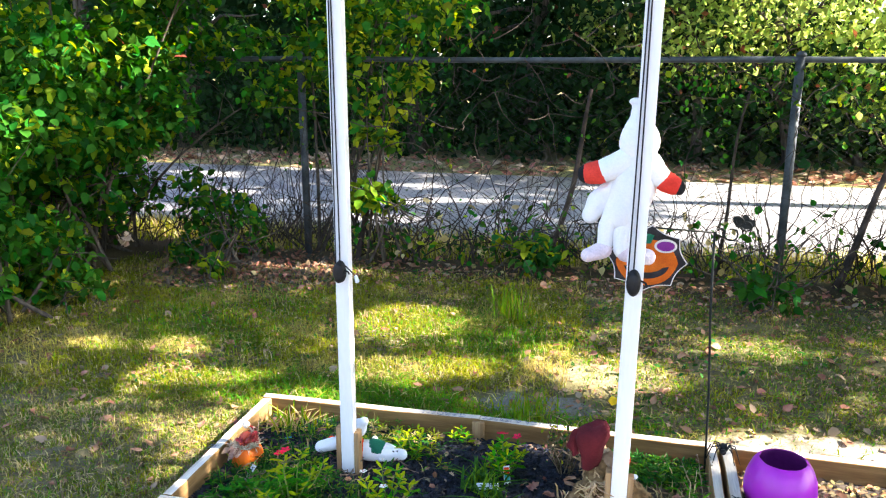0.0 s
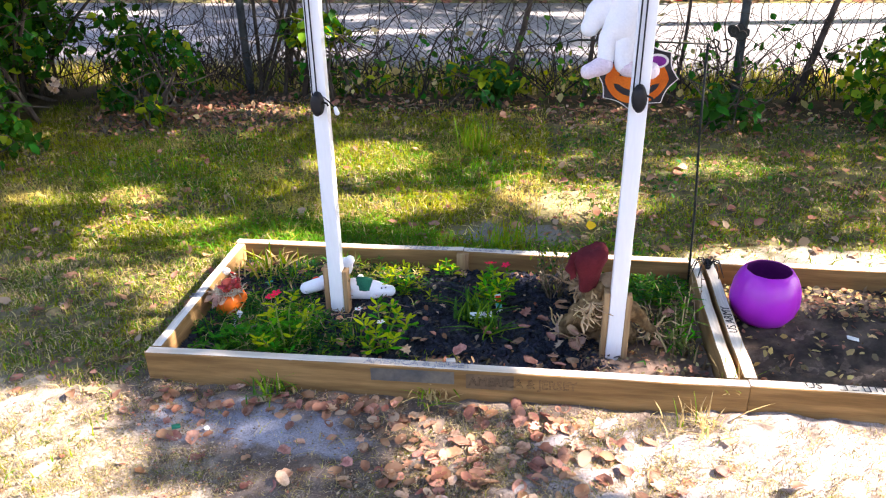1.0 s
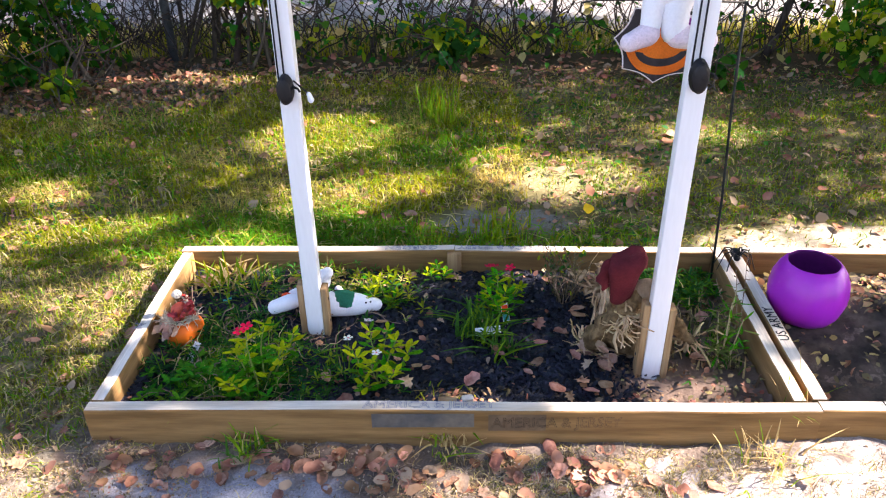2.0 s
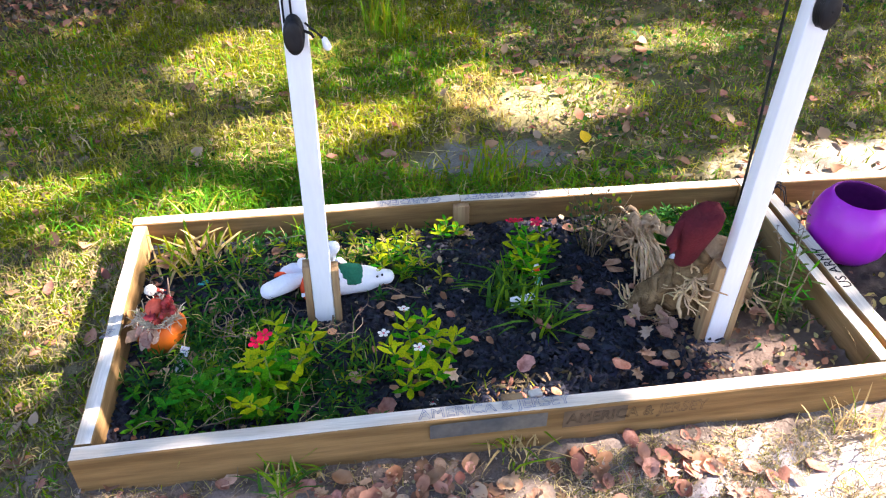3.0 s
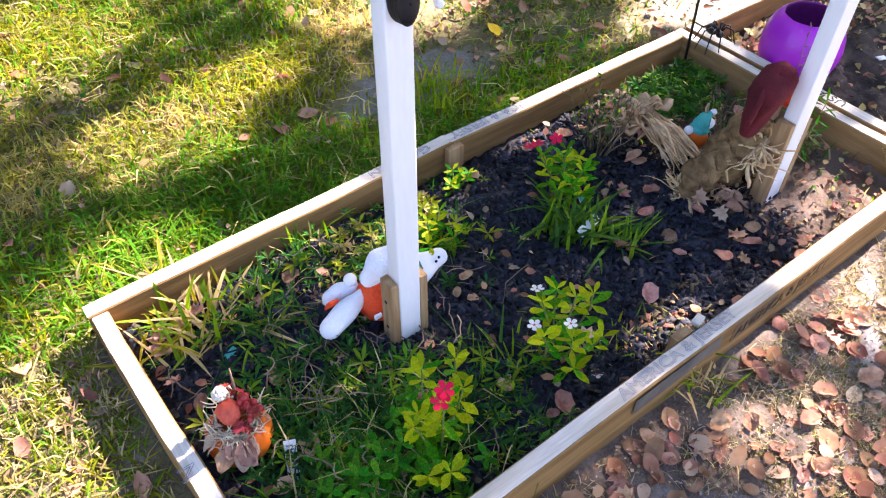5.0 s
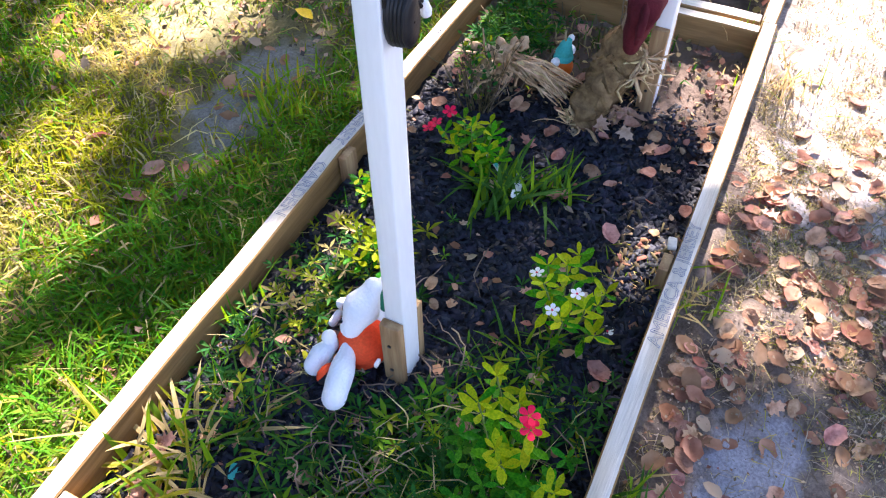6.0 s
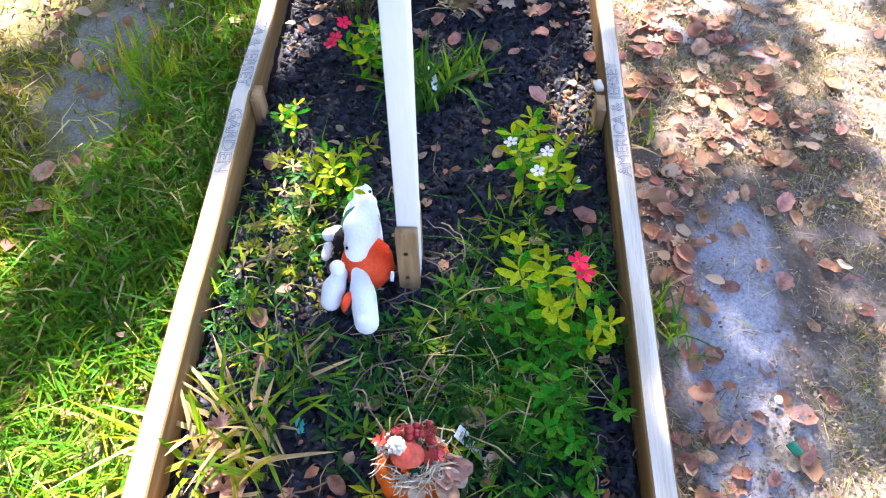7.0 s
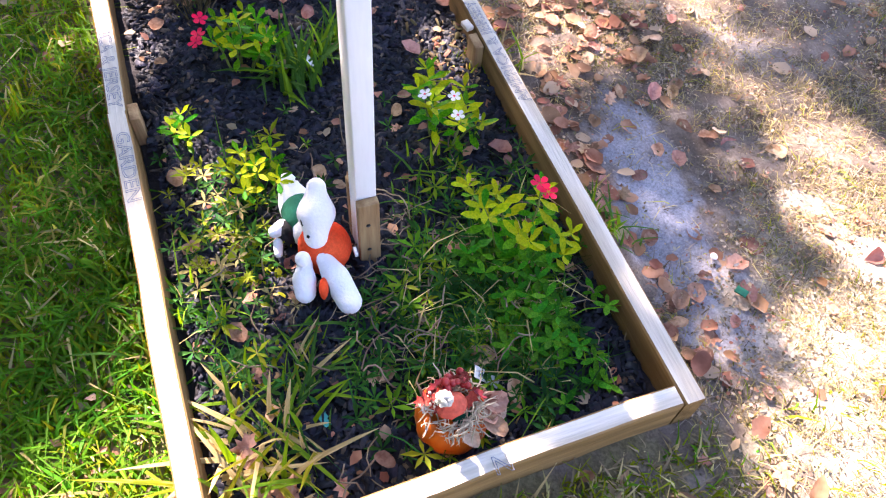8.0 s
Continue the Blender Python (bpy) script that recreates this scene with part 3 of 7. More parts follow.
bed = empty("raised_bed", (0, 0, 0), "low raised bed of pale sawn pine boards", "garden bed")
front = board("board", bed, X0 + 0.016, X1, Y0, Y0 + TH, "x", skew=FRONT_SKEW)
far_a = board("board", bed, X0, JOIN - 0.0008, Y1 - TH, Y1, "x", TOP + 0.001, skew=FAR_OUT)
far_b = board("board", bed, JOIN + 0.0008, X1 - TH - 0.0245, far_y(JOIN) - TH, far_y(JOIN), "x", TOP - 0.001, skew=FAR_BACK)
left = board("board", bed, X0 + 0.018, X0 + 0.016 + TH, Y0 + TH + 0.0025, Y1 - TH - 0.0025, "y", skew=-0.021)
right = board("board", bed, X1 - TH - 0.022, X1 - 0.026, front_y(X1) + TH + 0.0015, far_y(X1) - 0.002, "y")
for y0, y1 in ((far_y(JOIN) - TH - 0.021, far_y(JOIN) - TH - 0.001), (front_y(JOIN) + TH + 0.002, front_y(JOIN) + TH + 0.022)):
    bm = geo()
    box(bm, JOIN - 0.024, JOIN + 0.022, y0, y1, -0.02, TOP - 0.004, 0.002)
    part("cleat", bm, [WOOD_Z], bed, "short upright joining block of brown wood")
lettering("writing", "AMERICA & JERSEY", 0.040, pose(-0.712, front_y(-0.712) + 0.019, TOP + 0.0034, 0, 0, 1.09) @ Matrix.Diagonal((1.0, 0.88, 1, 1)), front, INK, True, "blue-black hollow hand lettering", 0.325)
lettering("writing", "AMERICA & JERSEY", 0.044, pose(-0.397, front_y(-0.397) - 0.0035, 0.060, 90, 0, 1.16), front, INK_BURN, True, "dark brown hollow lettering", 0.316)
bm = geo()
box(bm, 0, 0.26, -0.0027, -0.0021, 0.045, 0.088)
part("paint_patch", bm, [GREY_STAIN], front, "worn grey-blue paint patch", smooth=False).matrix_basis = pose(-0.69, front_y(-0.69), 0, 0, 0, 1.16)
bm = geo()
box(bm, 0, 0.34, -0.0026, -0.0020, 0.035, 0.086)
part("paint_patch", bm, [BROWN_STAIN], front, "worn brown-grey paint patch", smooth=False).matrix_basis = pose(-0.405, front_y(-0.405), 0, 0, 0, 1.16)
lettering("writing", "N", 0.044, pose(X0 + 0.0185, 2.382, TOP + 0.003, 0, 0, -90) @ Matrix.Diagonal((0.95, 0.95, 1, 1)), left, INK, True, "blue-black hollow letter")
lettering("writing", "GARDEN", 0.036, pose(-0.560, far_y(-0.64) - 0.0195, TOP + 0.0035, 0, 0, 180.8), far_a, INK, True, "blue hollow hand lettering", 0.175)
lettering("writing", "AMERICA & JERSEY", 0.036, pose(-0.165, far_y(-0.3) - 0.0195, TOP + 0.003, 0, 0, 179.5), far_b, INK, True, "blue hollow hand lettering", 0.33)
bars("writing", far_b, -0.02, far_y(0) - 0.0195, TOP + 0.002, 0.06, 3, INK)

bed2 = empty("raised_bed", (0, 0, 0), "low raised bed of pale pine beside the first", "garden bed")
B2 = 2.25
YF, YB = front_y(X1) + 0.004, far_y(X1) - 0.004
b2f = board("board", bed2, X1 + 0.003, B2, YF, YF + TH, "x", TOP - 0.002)
b2b = board("board", bed2, X1 + 0.031, B2, YB - TH, YB, "x", TOP - 0.001)
b2l = board("board", bed2, X1 - 0.012, X1 + 0.028, YF + TH + 0.003, YB - 0.002, "y", TOP)
b2r = board("board", bed2, B2 - TH, B2 - 0.002, YF + TH + 0.003, YB - TH - 0.003, "y", TOP)
lettering("writing", "US ARMY", 0.040, pose(X1 + 0.008, 2.315, TOP + 0.003, 0, 0, 90), b2l, BLACK, False, "black hand lettering")
lettering("writing", "US", 0.040, pose(0.545, YF + 0.019, TOP + 0.002), b2f, BLACK, False, "black hand lettering")
bars("writing", b2f, 0.63, YF + 0.019, TOP + 0.001, 0.16, 5, BLACK, 0.026)


def soil_sheet(name, x0, x1, y0, y1, level, label, m=SOIL):
    fx, fy = np.arange(x0, x1 + 0.001, 0.0125), np.arange(y0, y1 + 0.001, 0.0125)
    X, Y = np.meshgrid(fx, fy)
    Z = level + 0.010 * wavy(X, Y, 7, 1.2) + 0.006 * wavy(X, Y, 23, 0.4) + 0.0035 * rng.normal(0, 1, X.shape)
    nx = len(fx)
    q = (np.arange(len(fy) - 1)[:, None] * nx + np.arange(nx - 1)[None]).ravel()
    me = fast_mesh(name, np.stack([X, Y, Z], 2).reshape(-1, 3), np.stack([q, q + 1, q + 1 + nx, q + nx], 1), [SOIL], smooth=True)
    me.materials[0] = m
    tagged(new(name, me), label, "soil", kind="structure")


soil_sheet("soil", X0 + TH - 0.006, X1 - TH - 0.016, Y0 + TH - 0.004, Y1 - TH + 0.013, 0.016, "dark mulched soil inside the raised bed")
soil_sheet("soil", X1 + 0.022, B2 - TH + 0.006, YF + TH - 0.006, YB - TH + 0.004, 0.014, "bare brown soil inside the second bed", SOIL_BARE)


# ---- posts ----
LEAN_Y = -0.008


def white_post(x, y, lean, brace_h, reel_z, label, tassel=False):
    top = 2.75
    thing = empty("flag_post", (x, y, 0.0), label, "post")
    bm = geo()
    h = 0.0238
    box(bm, -h, h, -h, 0.0125, -0.05, top, 0.003)
    for v in bm.verts:
        v.co.x += lean * max(0, v.co.z)
        v.co.y += LEAN_Y * max(0, v.co.z)
    part("post", bm, [WHITE_PAINT], thing)
    for s in (-1, 1):
        bm = geo()
        a, b = sorted((s * (h + 0.001), s * (h + 0.018)))
        box(bm, a, b, -0.0255, 0.0125, -0.03, brace_h - (0.012 if s > 0 else 0), 0.002)
        for v in bm.verts:
            v.co.x += lean * max(0, v.co.z)
        br = part("brace", bm, [WOOD_Z], thing, "bare brown wooden brace with two screws")
        for z in (0.35, 0.72):
            bm = geo()
            tube(bm, [(s * (h + 0.0175) + lean * brace_h * z, -0.004, brace_h * z), (s * (h + 0.0195) + lean * brace_h * z, -0.004, brace_h * z)], 0.004, 8)
            part("screw", bm, [BLACK], br)
    bm = geo()
    zx = lean * reel_z
    lathe(bm, [(0.001, -0.016), (0.014, -0.016), (0.019, -0.011), (0.013, -0.005), (0.013, 0.002), (0.02, 0.008), (0.02, 0.013), (0.001, 0.013)], 22)
    for v in bm.verts:
        v.co = Vector((v.co.x * 1.0 + zx - 0.002, -h - 0.016 + v.co.z + LEAN_Y * reel_z, v.co.y * 1.85 + reel_z))
    for k in range(5):
        pts = [(zx - 0.002 + 0.0165 * math.cos(a), -h - 0.026 + LEAN_Y * reel_z + 0.005 * k, reel_z + (0.031 + 0.001 * k) * math.sin(a)) for a in (2 * math.pi * i / 20 for i in range(21))]
        tube(bm, pts, 0.0033, 5)
    reel = part("cleat", bm, [BLACK], thing, "black cleat wound with cord")
    bm = geo()
    tube(bm, [(zx + 0.016, -h - 0.026, reel_z + 0.010), (zx + 0.03, -h - 0.026, reel_z + 0.004), (zx + 0.034, -h - 0.027, reel_z - 0.004)], 0.003, 6)
    part("knot", bm, [CORD], reel)
    if tassel:
        bm = geo()
        tube(bm, [(zx + 0.020, -h - 0.024, reel_z + 0.024), (zx + 0.040, -h - 0.022, reel_z + 0.004), (zx + 0.052, -h - 0.020, reel_z - 0.010)], 0.0022, 5)
        limb(bm, [(zx + 0.054, -h - 0.020, reel_z - 0.012), (zx + 0.058, -h - 0.020, reel_z - 0.026)], [0.006, 0.008], 1, 8, 3)
        part("cord_end", bm, [CORD, PLUSH], reel, "loose cord end with a white knot")
    for dx in (-0.006, -0.017):
        bm = geo()
        tube(bm, [(lean * z + dx + 0.002 * math.sin(z * 3 + dx * 200), -h - 0.004 + LEAN_Y * z, z) for z in np.linspace(reel_z + 0.02, top - 0.05, 14)], 0.0022, 5)
        part("cord", bm, [CORD], thing, "thin black halyard cord")
    return thing


white_post(-0.902, 2.447, 0.0045, 0.20, 0.776, "white painted wooden post with cord, braced in the bed", True)
white_post(0.032, 2.268, 0.011, 0.255, 0.857, "white painted wooden post carrying a hanging plush toy")


# ---- the fence and what grows on it ----
FY = 5.43


def build_fence():
    fence = empty("chain_link_fence", (0, FY, 0), "weathered chain-link fence overgrown with vines", "fence")
    for x in (-5.62, -2.355, 0.985, 4.27, 7.55):
        bm = geo()
        tube(bm, [(x, 0, -0.1), (x, 0, 0.7), (x, 0, 1.46)], 0.028, 12)
        tube(bm, [(x, 0, 1.46), (x, 0, 1.475), (x, 0, 1.493)], [0.032, 0.032, 0.012], 12)
        part("post", bm, [GALV], fence)
    bm = geo()
    tube(bm, [(x, 0, 1.437 + 0.004 * math.sin(x * 2)) for x in np.arange(-7, 8.6, 0.5)], 0.019, 8)
    part("top_rail", bm, [GALV], fence)
    step, r, bottom, high = 0.056, 0.0022, 0.04, 1.42
    k = np.arange(0, int((high - bottom) / (step / 2)) + 1)
    verts, faces, base = [], [], 0
    for i, x in enumerate(np.arange(-6.4, 5.2, step)):
        px = x + np.where((k + 0) % 2 == 0, -step / 2, step / 2)
        pz = bottom + k * step / 2
        py = 0.003 * np.where(k % 2 == 0, 1, -1) - 0.024
        for dx, dy in ((r, 0), (-r * 0.6, r), (-r * 0.6, -r)):
            verts.append(np.stack([px + dx, py + dy, pz], 1))
        n = len(k)
        a = np.arange(n - 1)
        for s in range(3):
            o, p = base + s * n, base + ((s + 1) % 3) * n
            faces.append(np.stack([o + a, p + a, p + a + 1, o + a + 1], 1))
        base += 3 * n
    me = fast_mesh("wire_mesh", np.concatenate(verts), np.concatenate(faces), [WIRE])
    ob = new("wire_mesh", me)
    ob.parent = fence
    tagged(ob, "diamond wire mesh")


build_fence()


def stray_line(p, d, n, step, wander, up=0.0):
    """A wandering line, as a vine or twig grows."""
    p, d = Vector(p), Vector(d).normalized()
    pts = [p.copy()]
    for _ in range(n):
        d = (d + Vector([random.gauss(0, wander) for _ in range(3)]) + Vector((0, 0, up))).normalized()
        p = p + d * step
        pts.append(p.copy())
    return pts


def build_vines():
    bm = geo()
    for i in range(640):
        x = random.uniform(-3.0, 3.6) if i < 470 else random.uniform(-4.6, -2.3)
        p = (x, FY + random.uniform(-0.14, 0.12), random.uniform(0, 0.15))
        n = random.randint(5, 13)
        pts = stray_line(p, (random.uniform(-0.9, 0.9), random.uniform(-0.1, 0.1), 1), n, 0.085, 0.30, 0.04)
        for q in pts:
            q.y = FY + (q.y - FY) * 0.6
            q.z = max(0.01, q.z)
        r = random.uniform(0.0025, 0.006)
        tube(bm, pts, [r * (1 - 0.65 * k / n) for k in range(n + 1)], 4, cap=False)
    for x0, x1, r in ((-1.9, -1.72, 0.022), (-0.55, -0.25, 0.024), (0.55, 0.72, 0.014), (1.3, 1.75, 0.026), (0.0, 0.05, 0.016), (2.3, 2.2, 0.02)):
        pts = [(x0 + (x1 - x0) * t + 0.03 * math.sin(5 * t + x0), FY - 0.08 + 0.05 * math.sin(3 * t), 1.25 * t) for t in np.linspace(0, 1, 9)]
        tube(bm, pts, [r * (1 - 0.5 * t) for t in np.linspace(0, 1, 9)], 7)
    for i in range(46):
        p = (random.uniform(-1.7, 1.4), FY + random.uniform(-0.1, 0.05), random.uniform(1.0, 1.65))
        pts = stray_line(p, (random.uniform(-1, 1), random.uniform(-0.2, 0.1), random.uniform(-1, 0.2)), 8, 0.07, 0.3)
        tube(bm, pts, [0.004 * (1 - 0.08 * k) for k in range(9)], 4, cap=False)
    tagged(part("dry_vines", bm, [VINE]), "tangled dry brown vine stems on the fence", "vines", kind="stuff")
    # leaves on the fence: thick along the rail, thinner below
    n = 15000
    x = rng.uniform(-2.6, 6.0, n)
    z = np.clip(rng.normal(1.27, 0.30, n), 0.70, 2.05)
    y = FY + rng.normal(0, 0.14, n)
    dens = 0.50 + 0.5 * wavy(x, z, 3.1, 0.3)
    dens *= np.where(x < -1.2, 0.65, np.where(x < 0.1, 0.07, 0.60)) * np.where((x > 0.1) & (z < 1.12), 0.3, 1) * np.where((x > 0.1) & (z > 1.40), 0.07, 1)
    k = rng.uniform(0, 1, n) < dens
    pts = np.stack([x, y, z], 1)[k]
    tagged(new("vine_leaves", leaf_cloud("vine_leaves", pts, 0.022, 0.052, [BUSH, BUSH_YEL, WOODS_RUST], (0.86, 0.13, 0.01), 0.8, droop=0.6)), "green climbing leaves along the fence top", "vine leaves", kind="stuff")
    n = 1100
    x = rng.uniform(-2.0, 3.5, n)
    z = np.abs(rng.normal(0.0, 0.20, n))
    y = FY + rng.normal(-0.05, 0.13, n)
    pts = np.stack([x, y, z + 0.02], 1)
    tagged(new("fence_weeds", leaf_cloud("fence_weeds", pts, 0.03, 0.08, [BUSH, BUSH_YEL, GRASS_DRY], (0.7, 0.1, 0.2), 0.7)), "low weeds along the foot of the fence", "weeds", kind="stuff")


build_vines()


def shrub(name, base, stems, clumps, count, lo, hi, mats, share, label, category, droop=0.5, stem_r=0.016, full=True, spread=0.45):
    """A bush: bent stems from its foot to its clumps, and leaves thick round the clumps and thin between."""
    thing = empty(name, base, label, category)
    bm = geo()
    b = Vector(base)
    for c in clumps[:stems]:
        e = Vector(c[:3]) - b
        m1 = e * 0.4 + Vector((random.uniform(-0.15, 0.15), random.uniform(-0.15, 0.15), 0.2 * e.z))
        foot = Vector((random.uniform(-0.3, 0.3), random.uniform(-0.15, 0.15), -0.05))
        line = [foot.lerp(m1, t).lerp(m1.lerp(e, t), t) for t in np.linspace(0, 1, 8)]
        tube(bm, line, [stem_r * (1 - 0.75 * t) for t in np.linspace(0, 1, 8)], 6)
        for _ in range(4):
            tw = stray_line(line[random.randint(3, 7)], (random.uniform(-1, 1), random.uniform(-1, 1), random.uniform(-0.2, 0.8)), 5, 0.11, 0.3)
            tube(bm, tw, [0.005 * (1 - 0.13 * k) for k in range(6)], 4, cap=False)
    part("stem", bm, [BARK], thing)
    w = np.array([c[3] ** 2 for c in clumps])
    pick = rng.choice(len(clumps), count, p=w / w.sum())
    cs = np.array([c[:3] for c in clumps])[pick]
    rs = np.array([c[3] for c in clumps])[pick]
    d = rng.normal(0, 1, (count, 3))
    d /= np.linalg.norm(d, axis=1)[:, None]
    rad = np.abs(rng.normal(0.85, spread * 0.5, count))
    pts = cs + d * (rs * rad)[:, None] * np.array([1, 1, 0.8])
    pts = pts[pts[:, 2] > 0.03] - np.array(base)
    me = leaf_cloud("leaves", pts, lo, hi, mats, share, 0.7, full, droop)
    ob = new("leaves", me)
    ob.parent = thing
    return thing


def clumps_in(n, x0, x1, y0, y1, z0, z1, r0, r1, keep=None):
    out = []
    while len(out) < n:
        p = (random.uniform(x0, x1), random.uniform(y0, y1), random.uniform(z0, z1), random.uniform(r0, r1))
        if keep is None or keep(*p):
            out.append(p)
    return out


shrub("bush", (-3.7, 4.6, 0), 16, clumps_in(84, -5.2, -2.6, 3.5, 5.3, 0.15, 3.0, 0.15, 0.36, lambda x, y, z, r: x + r < (-2.85 + 0.65 * min(1, max(0, z - 0.95)) if z - 0.6 * r > 0.85 else -0.66 * y - 0.15)),
      20000, 0.045, 0.105, [BUSH, BUSH_YEL, WOODS_RUST], (0.80, 0.195, 0.005), "tall dense green bush overhanging the fence", "bush")
shrub("bush", (-3.9, 4.3, 0), 10, clumps_in(34, -4.8, -3.05, 3.9, 4.9, 0.1, 1.5, 0.16, 0.32, lambda x, y, z, r: x + r < (-2.95 + 0.2 * z if z - 0.6 * r > 0.85 else -0.66 * y - 0.15)), 8000, 0.045, 0.095, [BUSH, BUSH_YEL], (0.90, 0.10), "dense dark green bush at the edge of the lawn", "bush")
shrub("bush", (-3.9, 5.25, 0), 10, clumps_in(46, -5.6, -2.55, 5.05, 5.5, 0.05, 2.4, 0.14, 0.30, lambda x, y, z, r: x < -3.6 or z > 1.0), 9000, 0.045, 0.095, [BUSH, BUSH_YEL], (0.86, 0.14), "vine-hung green bush grown into the fence", "bush")
shrub("bush", (-3.35, 3.6, 0), 8, clumps_in(34, -4.4, -3.0, 3.0, 4.1, 0.06, 1.2, 0.12, 0.26, lambda x, y, z, r: x + r < -2.85 and (z < 0.35 or x < -3.2)), 8000, 0.040, 0.09, [BUSH, BUSH_YEL], (0.88, 0.12), "low green undergrowth at the edge of the lawn", "bush")
shrub("bush", (-2.75, 4.95, 0), 7, clumps_in(18, -3.4, -2.5, 4.75, 5.25, 0.06, 0.62, 0.05, 0.13), 700, 0.040, 0.085, [BUSH, BUSH_YEL], (0.88, 0.12), "low dark bush in front of the fence", "bush")
shrub("sapling", (-2.05, 5.52, 0), 9, clumps_in(26, -2.85, -1.15, 5.2, 5.85, 1.0, 2.5, 0.14, 0.30, lambda x, y, z, r: z > 1.25 + 0.5 * abs(x + 2.3)), 4200, 0.045, 0.09, [BUSH, BUSH_YEL], (0.7, 0.3), "slender green sapling growing through the fence", "tree")
shrub("sapling", (-1.70, 5.26, 0), 6, clumps_in(11, -1.9, -1.45, 5.16, 5.36, 0.45, 1.35, 0.08, 0.15), 520, 0.05, 0.10, [BUSH_YEL, BUSH], (0.6, 0.4), "yellow-green young sapling before the fence", "tree", stem_r=0.012)
shrub("weed_plant", (-2.72, 4.55, 0), 3, clumps_in(5, -2.8, -2.64, 4.5, 4.6, 0.08, 0.22, 0.05, 0.08), 60, 0.05, 0.09, [BUSH_YEL, BUSH], (0.5, 0.5), "small leafy green weed in the litter", "weed", stem_r=0.004)
shrub("weed_plant", (0.72, 4.75, 0), 4, clumps_in(7, 0.5, 0.95, 4.65, 4.85, 0.06, 0.2, 0.06, 0.1), 120, 0.05, 0.10, [BUSH, WEED], (0.6, 0.4), "broad-leaved blue-green weed by the fence", "weed", stem_r=0.004)
shrub("weed_plant", (-0.60, 5.17, 0), 5, clumps_in(9, -0.83, -0.4, 5.1, 5.25, 0.08, 0.35, 0.07, 0.12), 220, 0.05, 0.10, [WEED, BUSH_YEL], (0.7, 0.3), "leafy green weed at the fence foot", "weed", stem_r=0.005)
shrub("bush", (2.2, 4.95, 0), 6, clumps_in(14, 1.55, 3.2, 4.7, 5.35, 0.05, 0.45, 0.10, 0.2), 1500, 0.04, 0.09, [BUSH, BUSH_YEL, GRASS_DRY], (0.6, 0.3, 0.1), "low weedy growth along the fence", "bush")


# ---- woods over the road ----
def woods_tree(x, y, h, crown_r, count, low, mats, share, label, fine=1.0):
    thing = empty("tree", (x, y, 0), label, "tree", "trees of the wood")
    bm = geo()
    r = 0.05 + 0.018 * h
    line = [(0.15 * math.sin(t * 4 + x), 0.1 * math.sin(t * 3 + y), h * 0.92 * t - 0.1) for t in np.linspace(0, 1, 9)]
    tube(bm, line, [r * (1.25 - t) if t < 0.1 else r * (1 - 0.85 * t) for t in np.linspace(0, 1, 9)], 9)
    for _ in range(11):
        z = random.uniform(0.25, 0.85) * h
        a = random.uniform(0, 6.28)
        tw = stray_line((0, 0, z), (math.cos(a), math.sin(a), 0.5), 6, crown_r / 5.5, 0.25)
        tube(bm, tw, [0.3 * r * (1 - 0.14 * k) for k in range(7)], 5, cap=False)
    part("trunk", bm, [BARK], thing)
    cl = clumps_in(26, -crown_r, crown_r, -crown_r, crown_r, low, h, 0.35, 0.75, lambda a, b, c, q: a * a + b * b < crown_r ** 2 * max(0.15, 1 - ((c - low) / (h - low) - 0.4) ** 2 * 1.6))
    pick = rng.integers(0, len(cl), count)
    cs, rs = np.array([c[:3] for c in cl])[pick], np.array([c[3] for c in cl])[pick]
    d = rng.normal(0, 1, (count, 3))
    d /= np.linalg.norm(d, axis=1)[:, None]
    pts = cs + d * (rs * np.abs(rng.normal(0.8, 0.3, count)))[:, None]
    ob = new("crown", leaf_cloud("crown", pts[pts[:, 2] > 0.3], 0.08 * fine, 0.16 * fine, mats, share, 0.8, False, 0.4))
    ob.parent = thing
    return thing


for i, (x, y, h) in enumerate(((-9.5, 12.4, 7), (-7.0, 11.6, 6.2), (-5.0, 12.8, 7.5), (-3.2, 11.7, 6.0), (-1.5, 12.6, 7.0), (0.0, 11.8, 5.5), (1.6, 12.6, 4.6), (3.0, 11.7, 1.5), (4.4, 13.0, 1.5), (9.8, 14.2, 5.0), (1.9, 11.3, 2.7), (3.5, 11.6, 2.1), (0.7, 11.5, 2.6))):
    # trees to the right get more of the leaves coloured as sunlit
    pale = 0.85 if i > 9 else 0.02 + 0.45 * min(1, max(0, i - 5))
    woods_tree(x, y, h, 1.5, 3200 if i > 9 else 3600, 1.35 if i > 9 else min(0.9, 0.4 * h), [WOODS, WOODS_SUNNY if i > 9 else WOODS_PALE, WOODS_RUST], (0.98 - pale, pale, 0.02), "feathery tree across the road, leaves coloured pale as if sunlit" if i > 9 else "dark green broadleaf tree across the road", 0.75 if i > 9 else 1.0)


